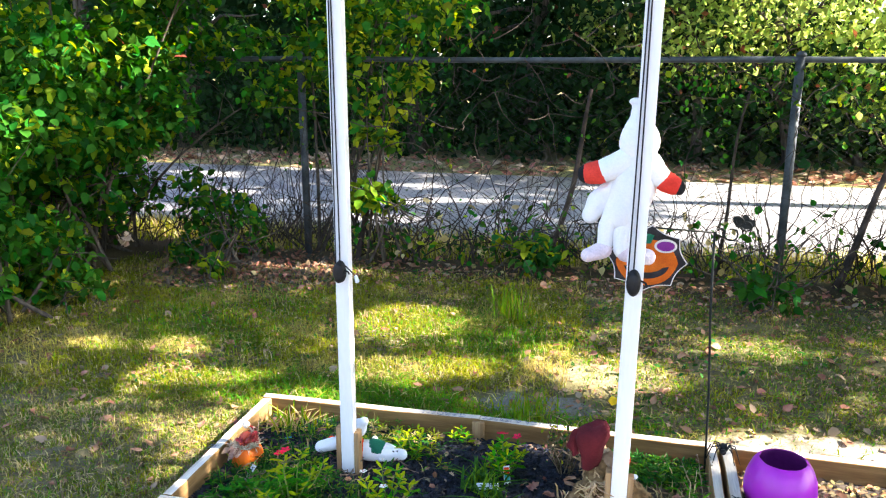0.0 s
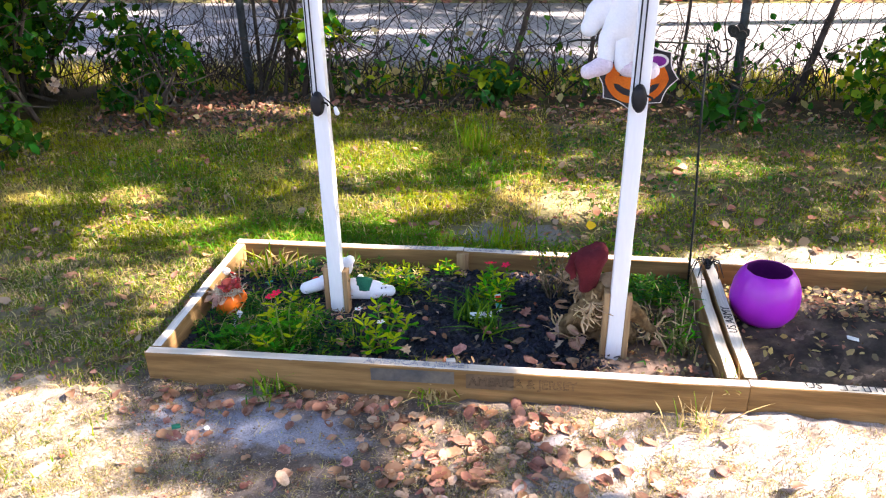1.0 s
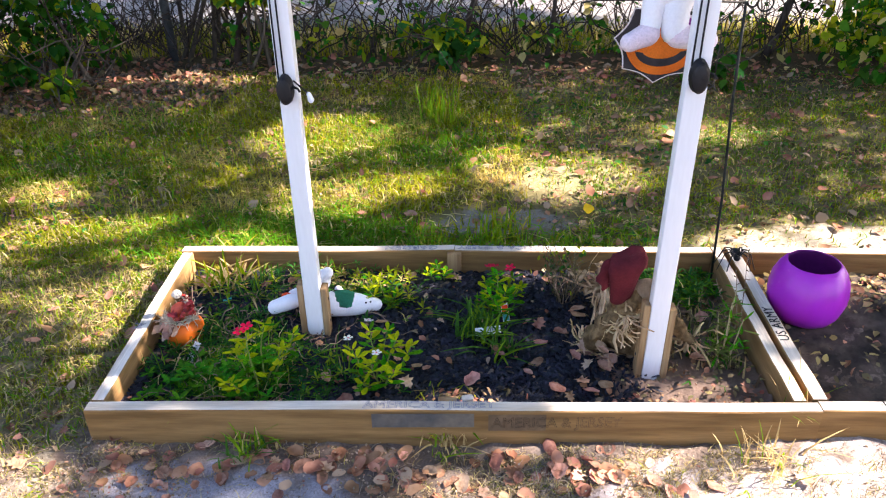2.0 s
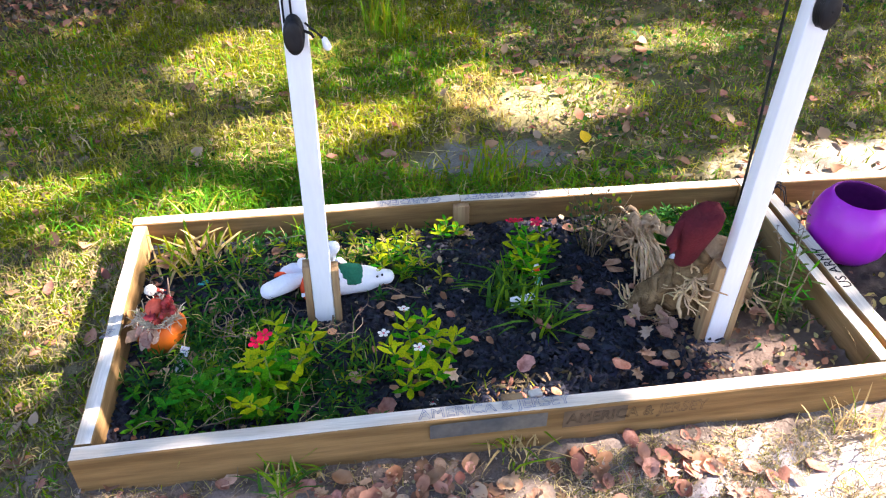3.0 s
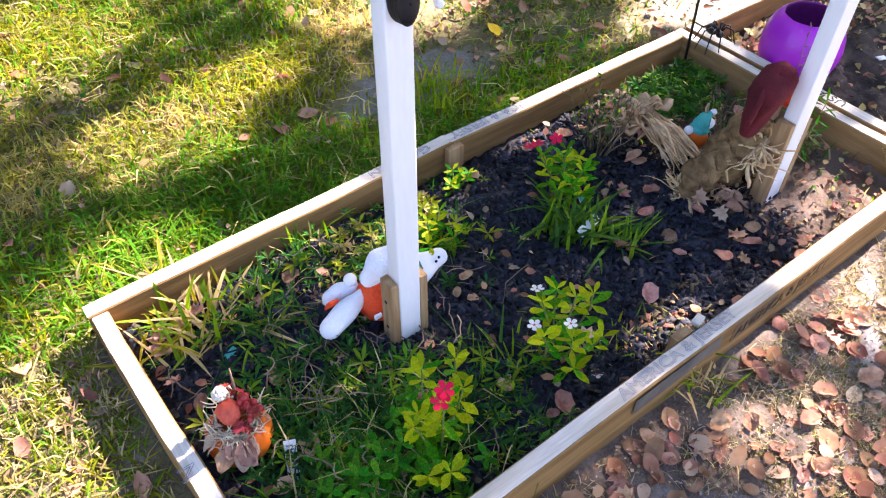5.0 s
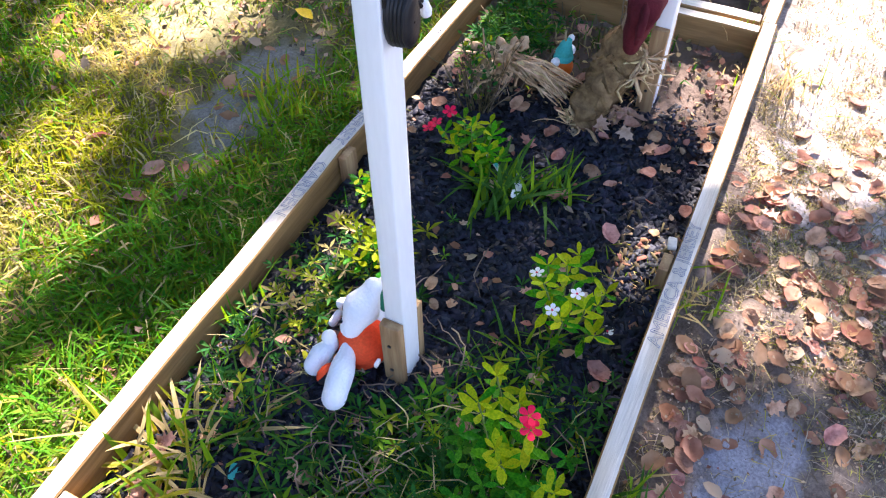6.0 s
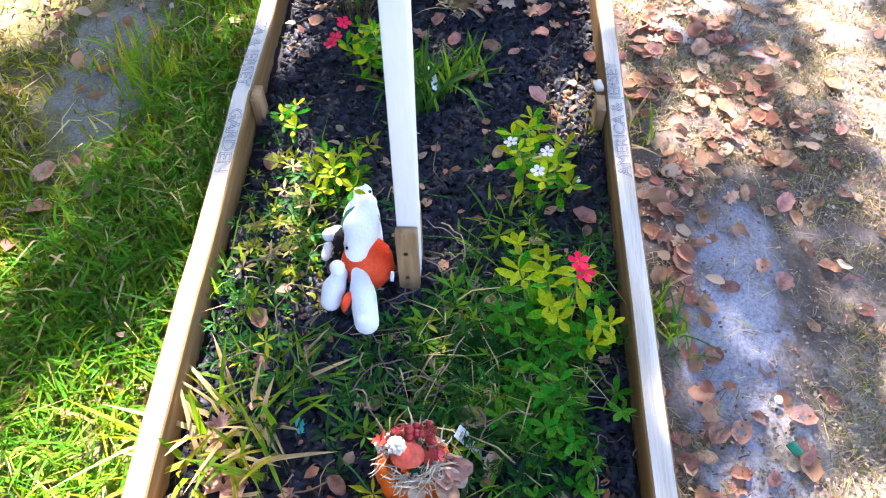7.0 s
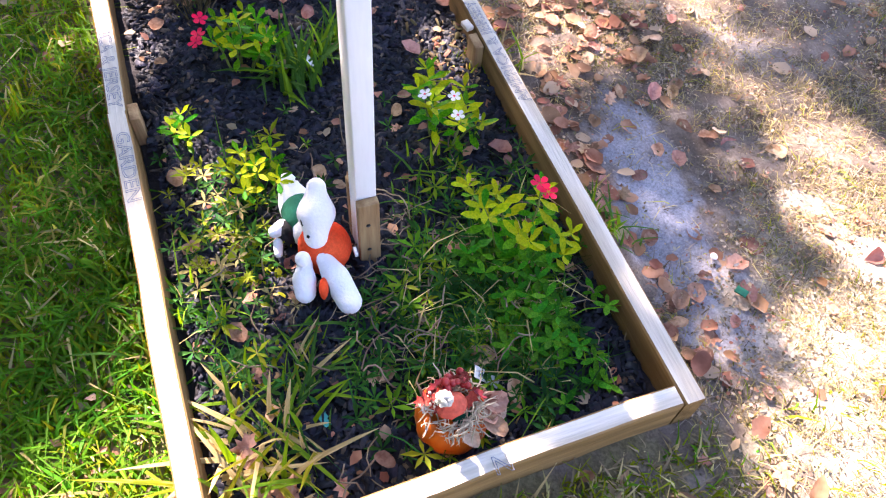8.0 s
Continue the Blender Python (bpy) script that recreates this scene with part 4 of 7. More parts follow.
def build_understorey():
    n = 30000
    x = rng.uniform(-15, 12, n)
    y = rng.uniform(10.7, 14.6, n)
    z = np.abs(rng.normal(0, 0.9, n)) + 0.05
    tall = np.where((x > 2.5) & (x < 6.5), 1.25, 2.6) + 0.6 * wavy(x, y, 0.9, 0.5)
    k = z < tall
    pts = np.stack([x, y, z], 1)[k]
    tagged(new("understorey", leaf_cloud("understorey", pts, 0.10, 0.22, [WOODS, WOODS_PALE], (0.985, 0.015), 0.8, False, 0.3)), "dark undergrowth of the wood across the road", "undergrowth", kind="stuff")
    n = 16000
    x = rng.uniform(-22, 20, n)
    y = rng.uniform(15, 20.0, n)
    z = rng.uniform(0, 1, n) * (6.5 + 1.5 * wavy(x, y, 0.5, 0.9)) * np.where((x > 3.9) & (x < 7.5), 0.28, 1.0)
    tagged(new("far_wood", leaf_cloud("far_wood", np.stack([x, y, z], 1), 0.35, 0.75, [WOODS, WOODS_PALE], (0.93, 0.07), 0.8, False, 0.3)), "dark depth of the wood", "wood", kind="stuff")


build_understorey()

# ---- unseen tree on the sunny side, added for shade: crown gaps set over the yard's sun patches (x, y, half-widths) ----
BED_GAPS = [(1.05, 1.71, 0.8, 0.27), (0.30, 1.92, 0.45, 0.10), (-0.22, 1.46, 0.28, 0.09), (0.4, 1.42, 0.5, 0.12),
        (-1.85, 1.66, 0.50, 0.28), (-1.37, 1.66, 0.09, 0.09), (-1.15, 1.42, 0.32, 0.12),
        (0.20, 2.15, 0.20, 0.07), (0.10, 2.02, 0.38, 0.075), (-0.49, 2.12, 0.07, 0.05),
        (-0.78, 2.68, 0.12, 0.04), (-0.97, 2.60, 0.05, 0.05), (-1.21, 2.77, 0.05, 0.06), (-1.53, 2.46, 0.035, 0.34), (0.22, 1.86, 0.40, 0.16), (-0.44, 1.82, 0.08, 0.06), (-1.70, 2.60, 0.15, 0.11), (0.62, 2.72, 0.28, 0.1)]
# places where the crown is thinned to pass part of the sun
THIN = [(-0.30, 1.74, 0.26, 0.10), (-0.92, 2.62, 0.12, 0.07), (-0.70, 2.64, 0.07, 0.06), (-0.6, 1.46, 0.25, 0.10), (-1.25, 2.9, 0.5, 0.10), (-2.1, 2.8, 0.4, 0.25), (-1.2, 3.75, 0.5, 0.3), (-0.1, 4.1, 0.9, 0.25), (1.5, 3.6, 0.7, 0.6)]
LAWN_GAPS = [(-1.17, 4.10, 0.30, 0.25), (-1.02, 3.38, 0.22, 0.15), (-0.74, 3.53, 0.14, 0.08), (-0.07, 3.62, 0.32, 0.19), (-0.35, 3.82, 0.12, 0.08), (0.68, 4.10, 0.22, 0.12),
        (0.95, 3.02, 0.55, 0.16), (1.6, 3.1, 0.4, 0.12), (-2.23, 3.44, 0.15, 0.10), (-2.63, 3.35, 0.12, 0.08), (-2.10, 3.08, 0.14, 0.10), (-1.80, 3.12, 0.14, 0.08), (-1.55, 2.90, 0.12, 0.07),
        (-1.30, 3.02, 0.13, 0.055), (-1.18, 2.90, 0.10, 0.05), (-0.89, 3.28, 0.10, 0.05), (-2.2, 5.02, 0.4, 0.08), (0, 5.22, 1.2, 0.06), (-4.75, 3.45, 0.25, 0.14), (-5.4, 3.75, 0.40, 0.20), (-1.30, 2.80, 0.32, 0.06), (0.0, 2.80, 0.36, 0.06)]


def build_shade_tree():
    thing = empty("unseen_shade_tree", (6.6, 3.2, 0), "tall unseen broadleaf tree, crown shaped to dapple the yard", "tree")
    bm = geo()
    line = [(0.2 * math.sin(3 * t), 0.1 * t, 5.2 * t - 0.1) for t in np.linspace(0, 1, 9)]
    tube(bm, line, [0.24 * (1 - 0.7 * t) for t in np.linspace(0, 1, 9)], 10)
    for k in range(9):
        a = math.pi * 0.55 + 2.6 * k / 9
        tw = [(0.1 + (0.7 + 0.15 * (k % 3)) * t * math.cos(a), 0.9 * t * math.sin(a + 0.6 * k), 4.0 + 0.12 * k + 0.6 * t) for t in np.linspace(0, 1, 6)]
        tube(bm, tw, [0.03 * (1 - 0.7 * t) for t in np.linspace(0, 1, 6)], 5, cap=False)
    part("trunk", bm, [BARK], thing)
    n = 150000
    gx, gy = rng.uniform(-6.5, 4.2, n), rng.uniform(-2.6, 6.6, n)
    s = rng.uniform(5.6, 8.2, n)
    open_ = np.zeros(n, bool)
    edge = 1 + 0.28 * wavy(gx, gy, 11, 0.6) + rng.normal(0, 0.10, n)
    # leaves left out along the sun's line to each lit place
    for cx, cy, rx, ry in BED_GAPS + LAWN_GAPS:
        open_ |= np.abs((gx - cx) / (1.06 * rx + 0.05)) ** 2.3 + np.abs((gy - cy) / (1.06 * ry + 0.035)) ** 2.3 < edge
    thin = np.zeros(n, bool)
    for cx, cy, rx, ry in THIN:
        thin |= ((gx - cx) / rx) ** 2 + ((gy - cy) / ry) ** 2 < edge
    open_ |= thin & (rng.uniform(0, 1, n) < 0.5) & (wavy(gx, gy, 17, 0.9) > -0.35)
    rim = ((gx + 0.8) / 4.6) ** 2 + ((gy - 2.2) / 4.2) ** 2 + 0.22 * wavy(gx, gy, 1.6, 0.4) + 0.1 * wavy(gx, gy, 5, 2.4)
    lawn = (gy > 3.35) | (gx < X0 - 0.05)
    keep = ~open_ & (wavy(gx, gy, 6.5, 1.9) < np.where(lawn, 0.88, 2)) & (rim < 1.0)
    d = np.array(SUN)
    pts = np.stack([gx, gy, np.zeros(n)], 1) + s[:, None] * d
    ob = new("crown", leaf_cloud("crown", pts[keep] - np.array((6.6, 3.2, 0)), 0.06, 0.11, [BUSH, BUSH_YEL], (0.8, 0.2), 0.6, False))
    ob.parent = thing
    # a second unseen tree, added to shade the far part of the road
    thing = empty("unseen_shade_tree", (7.5, 9.0, 0), "tall unseen broadleaf tree added to shade the road", "tree")
    bm = geo()
    tube(bm, [(0.1 * math.sin(4 * t), 0.1 * t, 7 * t - 0.1) for t in np.linspace(0, 1, 8)], [0.22 * (1 - 0.7 * t) for t in np.linspace(0, 1, 8)], 10)
    part("trunk", bm, [BARK], thing)
    n = 20000
    gx, gy = rng.uniform(-9, 0.6, n), rng.uniform(5.9, 10.2, n)
    s = rng.uniform(9.5, 13, n)
    keep = (wavy(gx, gy * 2.2, 2.4, 0.4) < 0.45) & (gx < 0.2 + 0.4 * wavy(gx, gy, 4, 1))
    pts = np.stack([gx, gy, np.zeros(n)], 1) + s[:, None] * d
    ob = new("crown", leaf_cloud("crown", pts[keep] - np.array((7.5, 9.0, 0)), 0.10, 0.18, [BUSH, BUSH_YEL], (0.8, 0.2), 0.6, False))
    ob.parent = thing
    # a third unseen tree, added to darken the wood across the road
    thing = empty("unseen_shade_tree", (9.5, 13.5, 0), "tall unseen broadleaf tree added to darken the wood", "tree")
    bm = geo()
    tube(bm, [(0.1 * math.sin(4 * t), 0.1 * t, 8 * t - 0.1) for t in np.linspace(0, 1, 8)], [0.26 * (1 - 0.7 * t) for t in np.linspace(0, 1, 8)], 10)
    part("trunk", bm, [BARK], thing)
    n = 16000
    gx, gy = rng.uniform(-13, 0.6, n), rng.uniform(10.2, 15.5, n)
    s = rng.uniform(14, 18, n)
    keep = (wavy(gx, gy * 1.5, 1.4, 0.8) < 0.62) & (gx < -1.7 + 0.5 * wavy(gx, gy, 3, 1))
    pts = np.stack([gx, gy, np.zeros(n)], 1) + s[:, None] * d
    ob = new("crown", leaf_cloud("crown", pts[keep] - np.array((9.5, 13.5, 0)), 0.16, 0.28, [BUSH, BUSH_YEL], (0.8, 0.2), 0.6, False))
    ob.parent = thing


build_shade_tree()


# ---- toys and ornaments ----
def lying_plush():
    bm = geo()
    blob(bm, (-0.024, -0.016, 0.058), (0.050, 0.049, 0.050), mi=1, lump=0.05)                 # orange-red shorts
    limb(bm, [(-0.034, -0.002, 0.112), (-0.008, -0.012, 0.145), (0.020, -0.022, 0.178)], [0.021, 0.034, 0.017], 0, 18)   # egg-shaped head, nose up
    blob(bm, (-0.022, 0.016, 0.148), (0.004, 0.003, 0.009), (0, 30, 0), mi=3, u=8, v=6)
    blob(bm, (-0.041, 0.012, 0.128), (0.007, 0.003, 0.003), (0, 40, 0), mi=3, u=8, v=6)
    limb(bm, [(0.018, -0.004, 0.056), (0.085, 0.008, 0.048), (0.150, 0.014, 0.044)], [0.038, 0.036, 0.020], 0)       # long soft body end
    limb(bm, [(0.046, 0.004, 0.058), (0.064, 0.006, 0.056)], [0.039, 0.038], 2, steps=2)                     # green collar
    blob(bm, (0.030, 0.040, 0.052), (0.024, 0.016, 0.026), mi=3, lump=0.1)                     # black patch
    limb(bm, [(0.040, 0.046, 0.062), (0.030, 0.062, 0.066)], [0.014, 0.012], 0, steps=3)
    limb(bm, [(0.014, 0.062, 0.052), (-0.004, 0.066, 0.044)], [0.009, 0.008], 0, steps=3)
    limb(bm, [(-0.056, -0.006, 0.078), (-0.105, -0.018, 0.072), (-0.148, -0.028, 0.060)], [0.015, 0.024, 0.022], 0)  # foot
    limb(bm, [(-0.060, 0.028, 0.074), (-0.086, 0.036, 0.068), (-0.106, 0.040, 0.058)], [0.014, 0.021, 0.019], 0)     # other foot
    blob(bm, (-0.062, 0.030, 0.096), (0.014, 0.014, 0.014), mi=0)
    blob(bm, (-0.114, 0.004, 0.066), (0.024, 0.010, 0.020), (0, 0, -15), mi=3)                 # sole with a dark rim
    blob(bm, (-0.116, 0.007, 0.071), (0.021, 0.010, 0.018), (0, 0, -15), mi=1)
    box(bm, -0.066, -0.050, -0.068, -0.062, 0.064, 0.074, 0.001, 0)
    # black dots for the marks a plant's shadow and leaves make here
    for dx, dy, dz in ((0.125, -0.012, 0.067), (0.138, -0.004, 0.065)):
        blob(bm, (dx, dy, dz), 0.0032, mi=3, u=8, v=6)
    ob = part("plush_toy", bm, [PLUSH, ORANGE_RED, GREEN_FELT, BLACK_FELT])
    ob.matrix_basis = pose(-0.89, 2.535, 0.010)
    tagged(ob, "white plush toy with orange-red shorts lying on the soil", "plush toy")


lying_plush()


def hanging_plush():
    bm = geo()
    limb(bm, [(0.020, 0.008, 0.295), (0.010, 0.010, 0.215), (-0.012, 0.012, 0.140)], [0.050, 0.064, 0.062], 0)      # robe
    blob(bm, (0.019, 0.0, 0.348), (0.057, 0.050, 0.062), mi=0, lump=0.05)                     # head
    limb(bm, [(0.016, 0, 0.385), (0.012, 0.0, 0.425), (0.006, 0.0, 0.448)], [0.042, 0.022, 0.014], 0)
    blob(bm, (0.004, 0.0, 0.457), (0.020, 0.016, 0.011), mi=0)
    limb(bm, [(-0.010, 0, 0.290), (-0.055, -0.005, 0.270), (-0.088, -0.005, 0.256)], [0.040, 0.036, 0.033], 0)
    limb(bm, [(-0.088, -0.005, 0.256), (-0.112, -0.005, 0.252)], [0.035, 0.032], 1, steps=3)
    blob(bm, (-0.128, -0.006, 0.250), (0.022, 0.024, 0.026), mi=2)
    limb(bm, [(0.048, 0, 0.285), (0.080, -0.005, 0.250), (0.098, -0.005, 0.236)], [0.038, 0.031, 0.028], 0)
    limb(bm, [(0.098, -0.005, 0.236), (0.118, -0.005, 0.226)], [0.031, 0.028], 1, steps=3)
    blob(bm, (0.134, -0.006, 0.220), (0.019, 0.021, 0.022), mi=2)
    limb(bm, [(-0.040, 0.02, 0.215), (-0.085, 0.02, 0.165), (-0.108, 0.02, 0.125)], [0.030, 0.036, 0.026], 0)    # skirt flap
    limb(bm, [(-0.030, 0.0, 0.15), (-0.058, -0.008, 0.10), (-0.062, -0.012, 0.045)], [0.040, 0.026, 0.023], 0)
    limb(bm, [(-0.066, -0.018, 0.030), (-0.108, -0.030, 0.014)], [0.026, 0.021], 3)
    limb(bm, [(0.005, 0.0, 0.14), (-0.010, -0.012, 0.08), (-0.008, -0.015, 0.035)], [0.042, 0.032, 0.030], 0)
    limb(bm, [(0.0, -0.02, 0.026), (0.060, -0.035, 0.020)], [0.028, 0.024], 3)
    box(bm, 0.014, 0.022, -0.075, -0.004, 0.30, 0.305, 0.0, 2)
    ob = part("hanging_plush", bm, [PLUSH, RED, BLACK_FELT, PINKISH])
    ob.matrix_basis = pose(0.014, 2.362, 0.888)
    tagged(ob, "white plush figure with red cuffs, tied to a post", "plush toy")


hanging_plush()


def ribbon(bm, pts, w, mi=0):
    """A flat strip of raffia along a line, of slight thickness."""
    n = len(pts) - 1
    tube(bm, pts, [w * (0.55 + 0.9 * math.sin(math.pi * (0.12 + 0.8 * k / n))) for k in range(n + 1)], 4, mi, flat=0.18)


def scarecrow():
    thing = empty("scarecrow", (0.0, 2.385, 0.004), "slumped brown burlap scarecrow with straw and maroon hat", "scarecrow")
    # a slumped burlap sack behind the foot of the post, one arm bent over, the hat against the post
    bm = geo()
    limb(bm, [(-0.128, -0.010, 0.030), (-0.095, -0.018, 0.062), (-0.052, -0.030, 0.108), (-0.030, -0.048, 0.160), (-0.015, -0.058, 0.215)], [0.020, 0.036, 0.047, 0.047, 0.034], 0, 18, 8)
    limb(bm, [(-0.02, -0.03, 0.05), (0.05, -0.025, 0.05), (0.09, -0.03, 0.04)], [0.034, 0.034, 0.022], 0)
    for v in bm.verts:
        v.co += Vector((noise.noise(v.co * 30), noise.noise(v.co * 30 + Vector((5, 0, 0))), noise.noise(v.co * 30 + Vector((0, 7, 0))))) * 0.026
        v.co += Vector((0, -0.006, 0.004)) * math.sin(120 * v.co.z + 40 * v.co.x + 5 * noise.noise(v.co * 25))
        v.co += Vector((0, 0, 1)) * 0.004 * noise.noise(v.co * 90)
    part("sack_body", bm, [BURLAP], thing, "brown burlap sack body")
    for pts, rad in (([(-0.060, -0.045, 0.12), (-0.100, -0.045, 0.085), (-0.115, -0.030, 0.045)], [0.022, 0.018, 0.015]), ([(0.03, -0.035, 0.17), (0.09, -0.03, 0.13), (0.15, -0.025, 0.075)], [0.036, 0.030, 0.020])):
        bm = geo()
        limb(bm, pts, rad, 0)
        for v in bm.verts:
            v.co += Vector((noise.noise(v.co * 34), noise.noise(v.co * 34 + Vector((5, 0, 0))), noise.noise(v.co * 34 + Vector((0, 7, 0))))) * 0.016
        part("arm", bm, [BURLAP], thing)
    bm = geo()
    blob(bm, (0.014, -0.060, 0.242), (0.046, 0.028, 0.038), lump=0.06)
    part("face", bm, [mat("tan_sacking", (0.26, 0.17, 0.10), (0.38, 0.27, 0.17), 18, 0.95, 0.9, 170)], thing, "tan sacking face")
    bm = geo()
    blob(bm, (0.050, -0.085, 0.268), (0.015, 0.014, 0.018))
    part("nose", bm, [ORANGE_RED], thing, "orange-red felt nose")
    # soft felt hat: wide slouched crown, narrow at the face, one flap hanging
    bm = geo()
    lathe(bm, [(0.030, -0.090), (0.034, -0.086), (0.040, -0.050), (0.050, -0.012), (0.060, 0.022), (0.058, 0.046), (0.042, 0.062), (0.018, 0.060), (0.001, 0.054)], 30)
    for v in bm.verts:
        k = 1 + 0.30 * noise.noise(v.co * 17 + Vector((3, 1, 2))) + 0.14 * noise.noise(v.co * 45)
        x, y, z = v.co
        lean = 0.022 * max(0, (z + 0.02) / 0.08)
        v.co = Vector((x * k * 0.80 + lean, y * k * 0.62, z * (0.86 + 0.14 * k) + 0.006 * math.sin(60 * x)))
    hat = part("hat", bm, [MAROON], thing, "crumpled maroon felt hat")
    hat.matrix_basis = pose(-0.060, -0.088, 0.318, 8, -6, 12)
    bm = geo()
    limb(bm, [(-0.036, 0.004, 0.034), (-0.054, 0.000, 0.004), (-0.046, -0.004, -0.040)], [0.018, 0.017, 0.009], 0, 12)
    for v in bm.verts:
        v.co.y *= 0.55
        v.co += Vector((noise.noise(v.co * 40), 0, noise.noise(v.co * 40 + Vector((4, 0, 0))))) * 0.012
    part("brim_flap", bm, [MAROON], hat)

    # straw at neck, wrists and feet: one tuft a part
    for c, n, reach, low in (((-0.040, -0.108, 0.198), 34, 0.050, -1.1), ((-0.130, 0.0, 0.03), 24, 0.060, 0.15), ((0.155, -0.025, 0.07), 26, 0.060, -0.4), ((-0.055, -0.10, 0.15), 16, 0.045, -0.9), ((-0.08, -0.05, 0.03), 14, 0.05, 0.0)):
        bm = geo()
        for _ in range(n):
            a = random.uniform(0, 6.28)
            pts = stray_line(c, (math.cos(a), math.sin(a), low + random.uniform(-0.3, 0.3)), 6, reach / 4 * random.uniform(0.6, 1.3), 0.36)
            for p in pts:
                p.z = max(p.z, 0.012)
            ribbon(bm, pts, random.uniform(0.0012, 0.0038), 0)
        part("straw_tuft", bm, [RAFFIA], thing, "tuft of pale straw")
    # the raffia bundle that hangs from the far arm: bound strands, a knot of loops at its head
    bm = geo()
    limb(bm, [(-0.035, 0.225, 0.086), (-0.042, 0.15, 0.074), (-0.050, 0.065, 0.042)], [0.008, 0.012, 0.008], 0, 10)
    for v in bm.verts:
        v.co += Vector((noise.noise(v.co * 60), 0, noise.noise(v.co * 60 + Vector((4, 0, 0))))) * 0.012
    bundle = part("raffia_bundle", bm, [RAFFIA], thing, "hanging bundle of dry raffia strands")
    for i in range(38):
        bm = geo()
        a = Vector((-0.035 + random.gauss(0, 0.014), 0.225 + random.gauss(0, 0.010), 0.088 + random.gauss(0, 0.010)))
        b = Vector((-0.050 + random.gauss(0, 0.024), 0.055 + random.gauss(0, 0.022), 0.034 + random.uniform(0, 0.026)))
        m = a.lerp(b, 0.5) + Vector((random.gauss(0, 0.010), 0, random.gauss(0.012, 0.008)))
        ribbon(bm, [a, a.lerp(m, 0.6), m, m.lerp(b, 0.6), b], random.uniform(0.0016, 0.0036), 0)
        part("strand", bm, [RAFFIA], bundle)
    for i in range(30):
        bm = geo()
        c = Vector((-0.045 + random.gauss(0, 0.034), 0.245 + random.gauss(0, 0.020), 0.090 + random.gauss(0, 0.014)))
        r = random.uniform(0.012, 0.024)
        k = random.uniform(0, 6)
        ribbon(bm, [c + Vector((r * math.cos(k + t), r * 0.8 * math.sin(k + t), 0.010 * math.sin(2 * t))) for t in np.linspace(0, 4.6, 8)], random.uniform(0.006, 0.012), 0)
        part("raffia_loop", bm, [RAFFIA], bundle)
    for i in range(9):
        bm = geo()
        c = Vector((-0.09 + 0.014 * i, 0.225 + random.gauss(0, 0.025), 0.075))
        ribbon(bm, stray_line(c, (random.uniform(-1, -0.2), random.uniform(-0.3, 0.6), 0.15), 6, 0.022, 0.25), 0.004, 0)
        part("strand", bm, [RAFFIA], bundle)


scarecrow()


def gnome():
    bm = geo()
    blob(bm, (0, 0, 0.028), (0.032, 0.030, 0.027), mi=0, lump=0.05)
    blob(bm, (-0.026, 0.010, 0.050), (0.013, 0.012, 0.012), mi=1, u=10, v=8)
    blob(bm, (0.004, 0, 0.052), (0.027, 0.026, 0.016), mi=2)
    limb(bm, [(0.006, 0, 0.064), (0.014, 0, 0.080), (0.028, -0.002, 0.088)], [0.023, 0.017, 0.008], 2, steps=4)
    blob(bm, (0.022, -0.006, 0.066), (0.019, 0.018, 0.014), mi=1)
    blob(bm, (0.036, -0.004, 0.092), 0.009, mi=1, u=10, v=8)
    tube(bm, [(0.012, 0, 0.084), (0.008, 0.004, 0.110), (0.012, 0.004, 0.122)], 0.003, 6, 3)
    ob = part("toy_figure", bm, [ORANGE, PLUSH, TEAL, DRYSTEM])
    ob.matrix_basis = pose(0.040, 2.494, 0.026, 0, 6, 0)
    tagged(ob, "small orange, white and teal toy figure on the soil", "toy")


gnome()


def spider():
    thing = empty("spider_ornament", (0.383, 2.728, TOP), "black plastic spider ornament perched on a board", "ornament")
    bm = geo()
    blob(bm, (0.004, 0.018, 0.030), (0.016, 0.022, 0.015), u=14, v=10)
    blob(bm, (0, -0.012, 0.028), (0.011, 0.012, 0.010), u=12, v=8)
    part("body", bm, [BLACK], thing)
    for s in (-1, 1):
        for k in range(4):
            bm = geo()
            a = (-0.9 + 0.6 * k)
            d = Vector((s * math.cos(a), math.sin(a), 0))
            foot = d * 0.062
            foot.z = 0.002 if abs(foot.x) < 0.032 else -0.012
            tube(bm, [(s * 0.006, -0.006, 0.028), d * 0.022 + Vector((0, 0, 0.048)), d * 0.042 + Vector((0, 0, 0.042)), foot], [0.003, 0.0028, 0.0022, 0.0014], 6)
            part("leg", bm, [BLACK], thing)


spider()


def purple_bucket():
    thing = empty("pumpkin_bucket", (0.545, 2.556, 0.016), "open purple plastic pumpkin bucket standing on the soil", "bucket")
    bm = geo()
    prof = [(0.002, 0.002), (0.066, 0.002), (0.084, 0.010), (0.102, 0.036), (0.112, 0.070), (0.113, 0.096), (0.108, 0.132), (0.096, 0.162), (0.083, 0.180), (0.075, 0.187), (0.072, 0.188)]
    lathe(bm, prof, 64, 9, 0.035)
    part("body", bm, [PURPLE], thing)
    bm = geo()
    inner = [(0.072, 0.188), (0.070, 0.184), (0.080, 0.175), (0.093, 0.158), (0.104, 0.130), (0.108, 0.096), (0.105, 0.066), (0.09, 0.03), (0.06, 0.012), (0.002, 0.012)]
    lathe(bm, inner, 64, 9, 0.03)
    part("inner_wall", bm, [PURPLE_IN], thing, "dark inside of the open bucket")


purple_bucket()


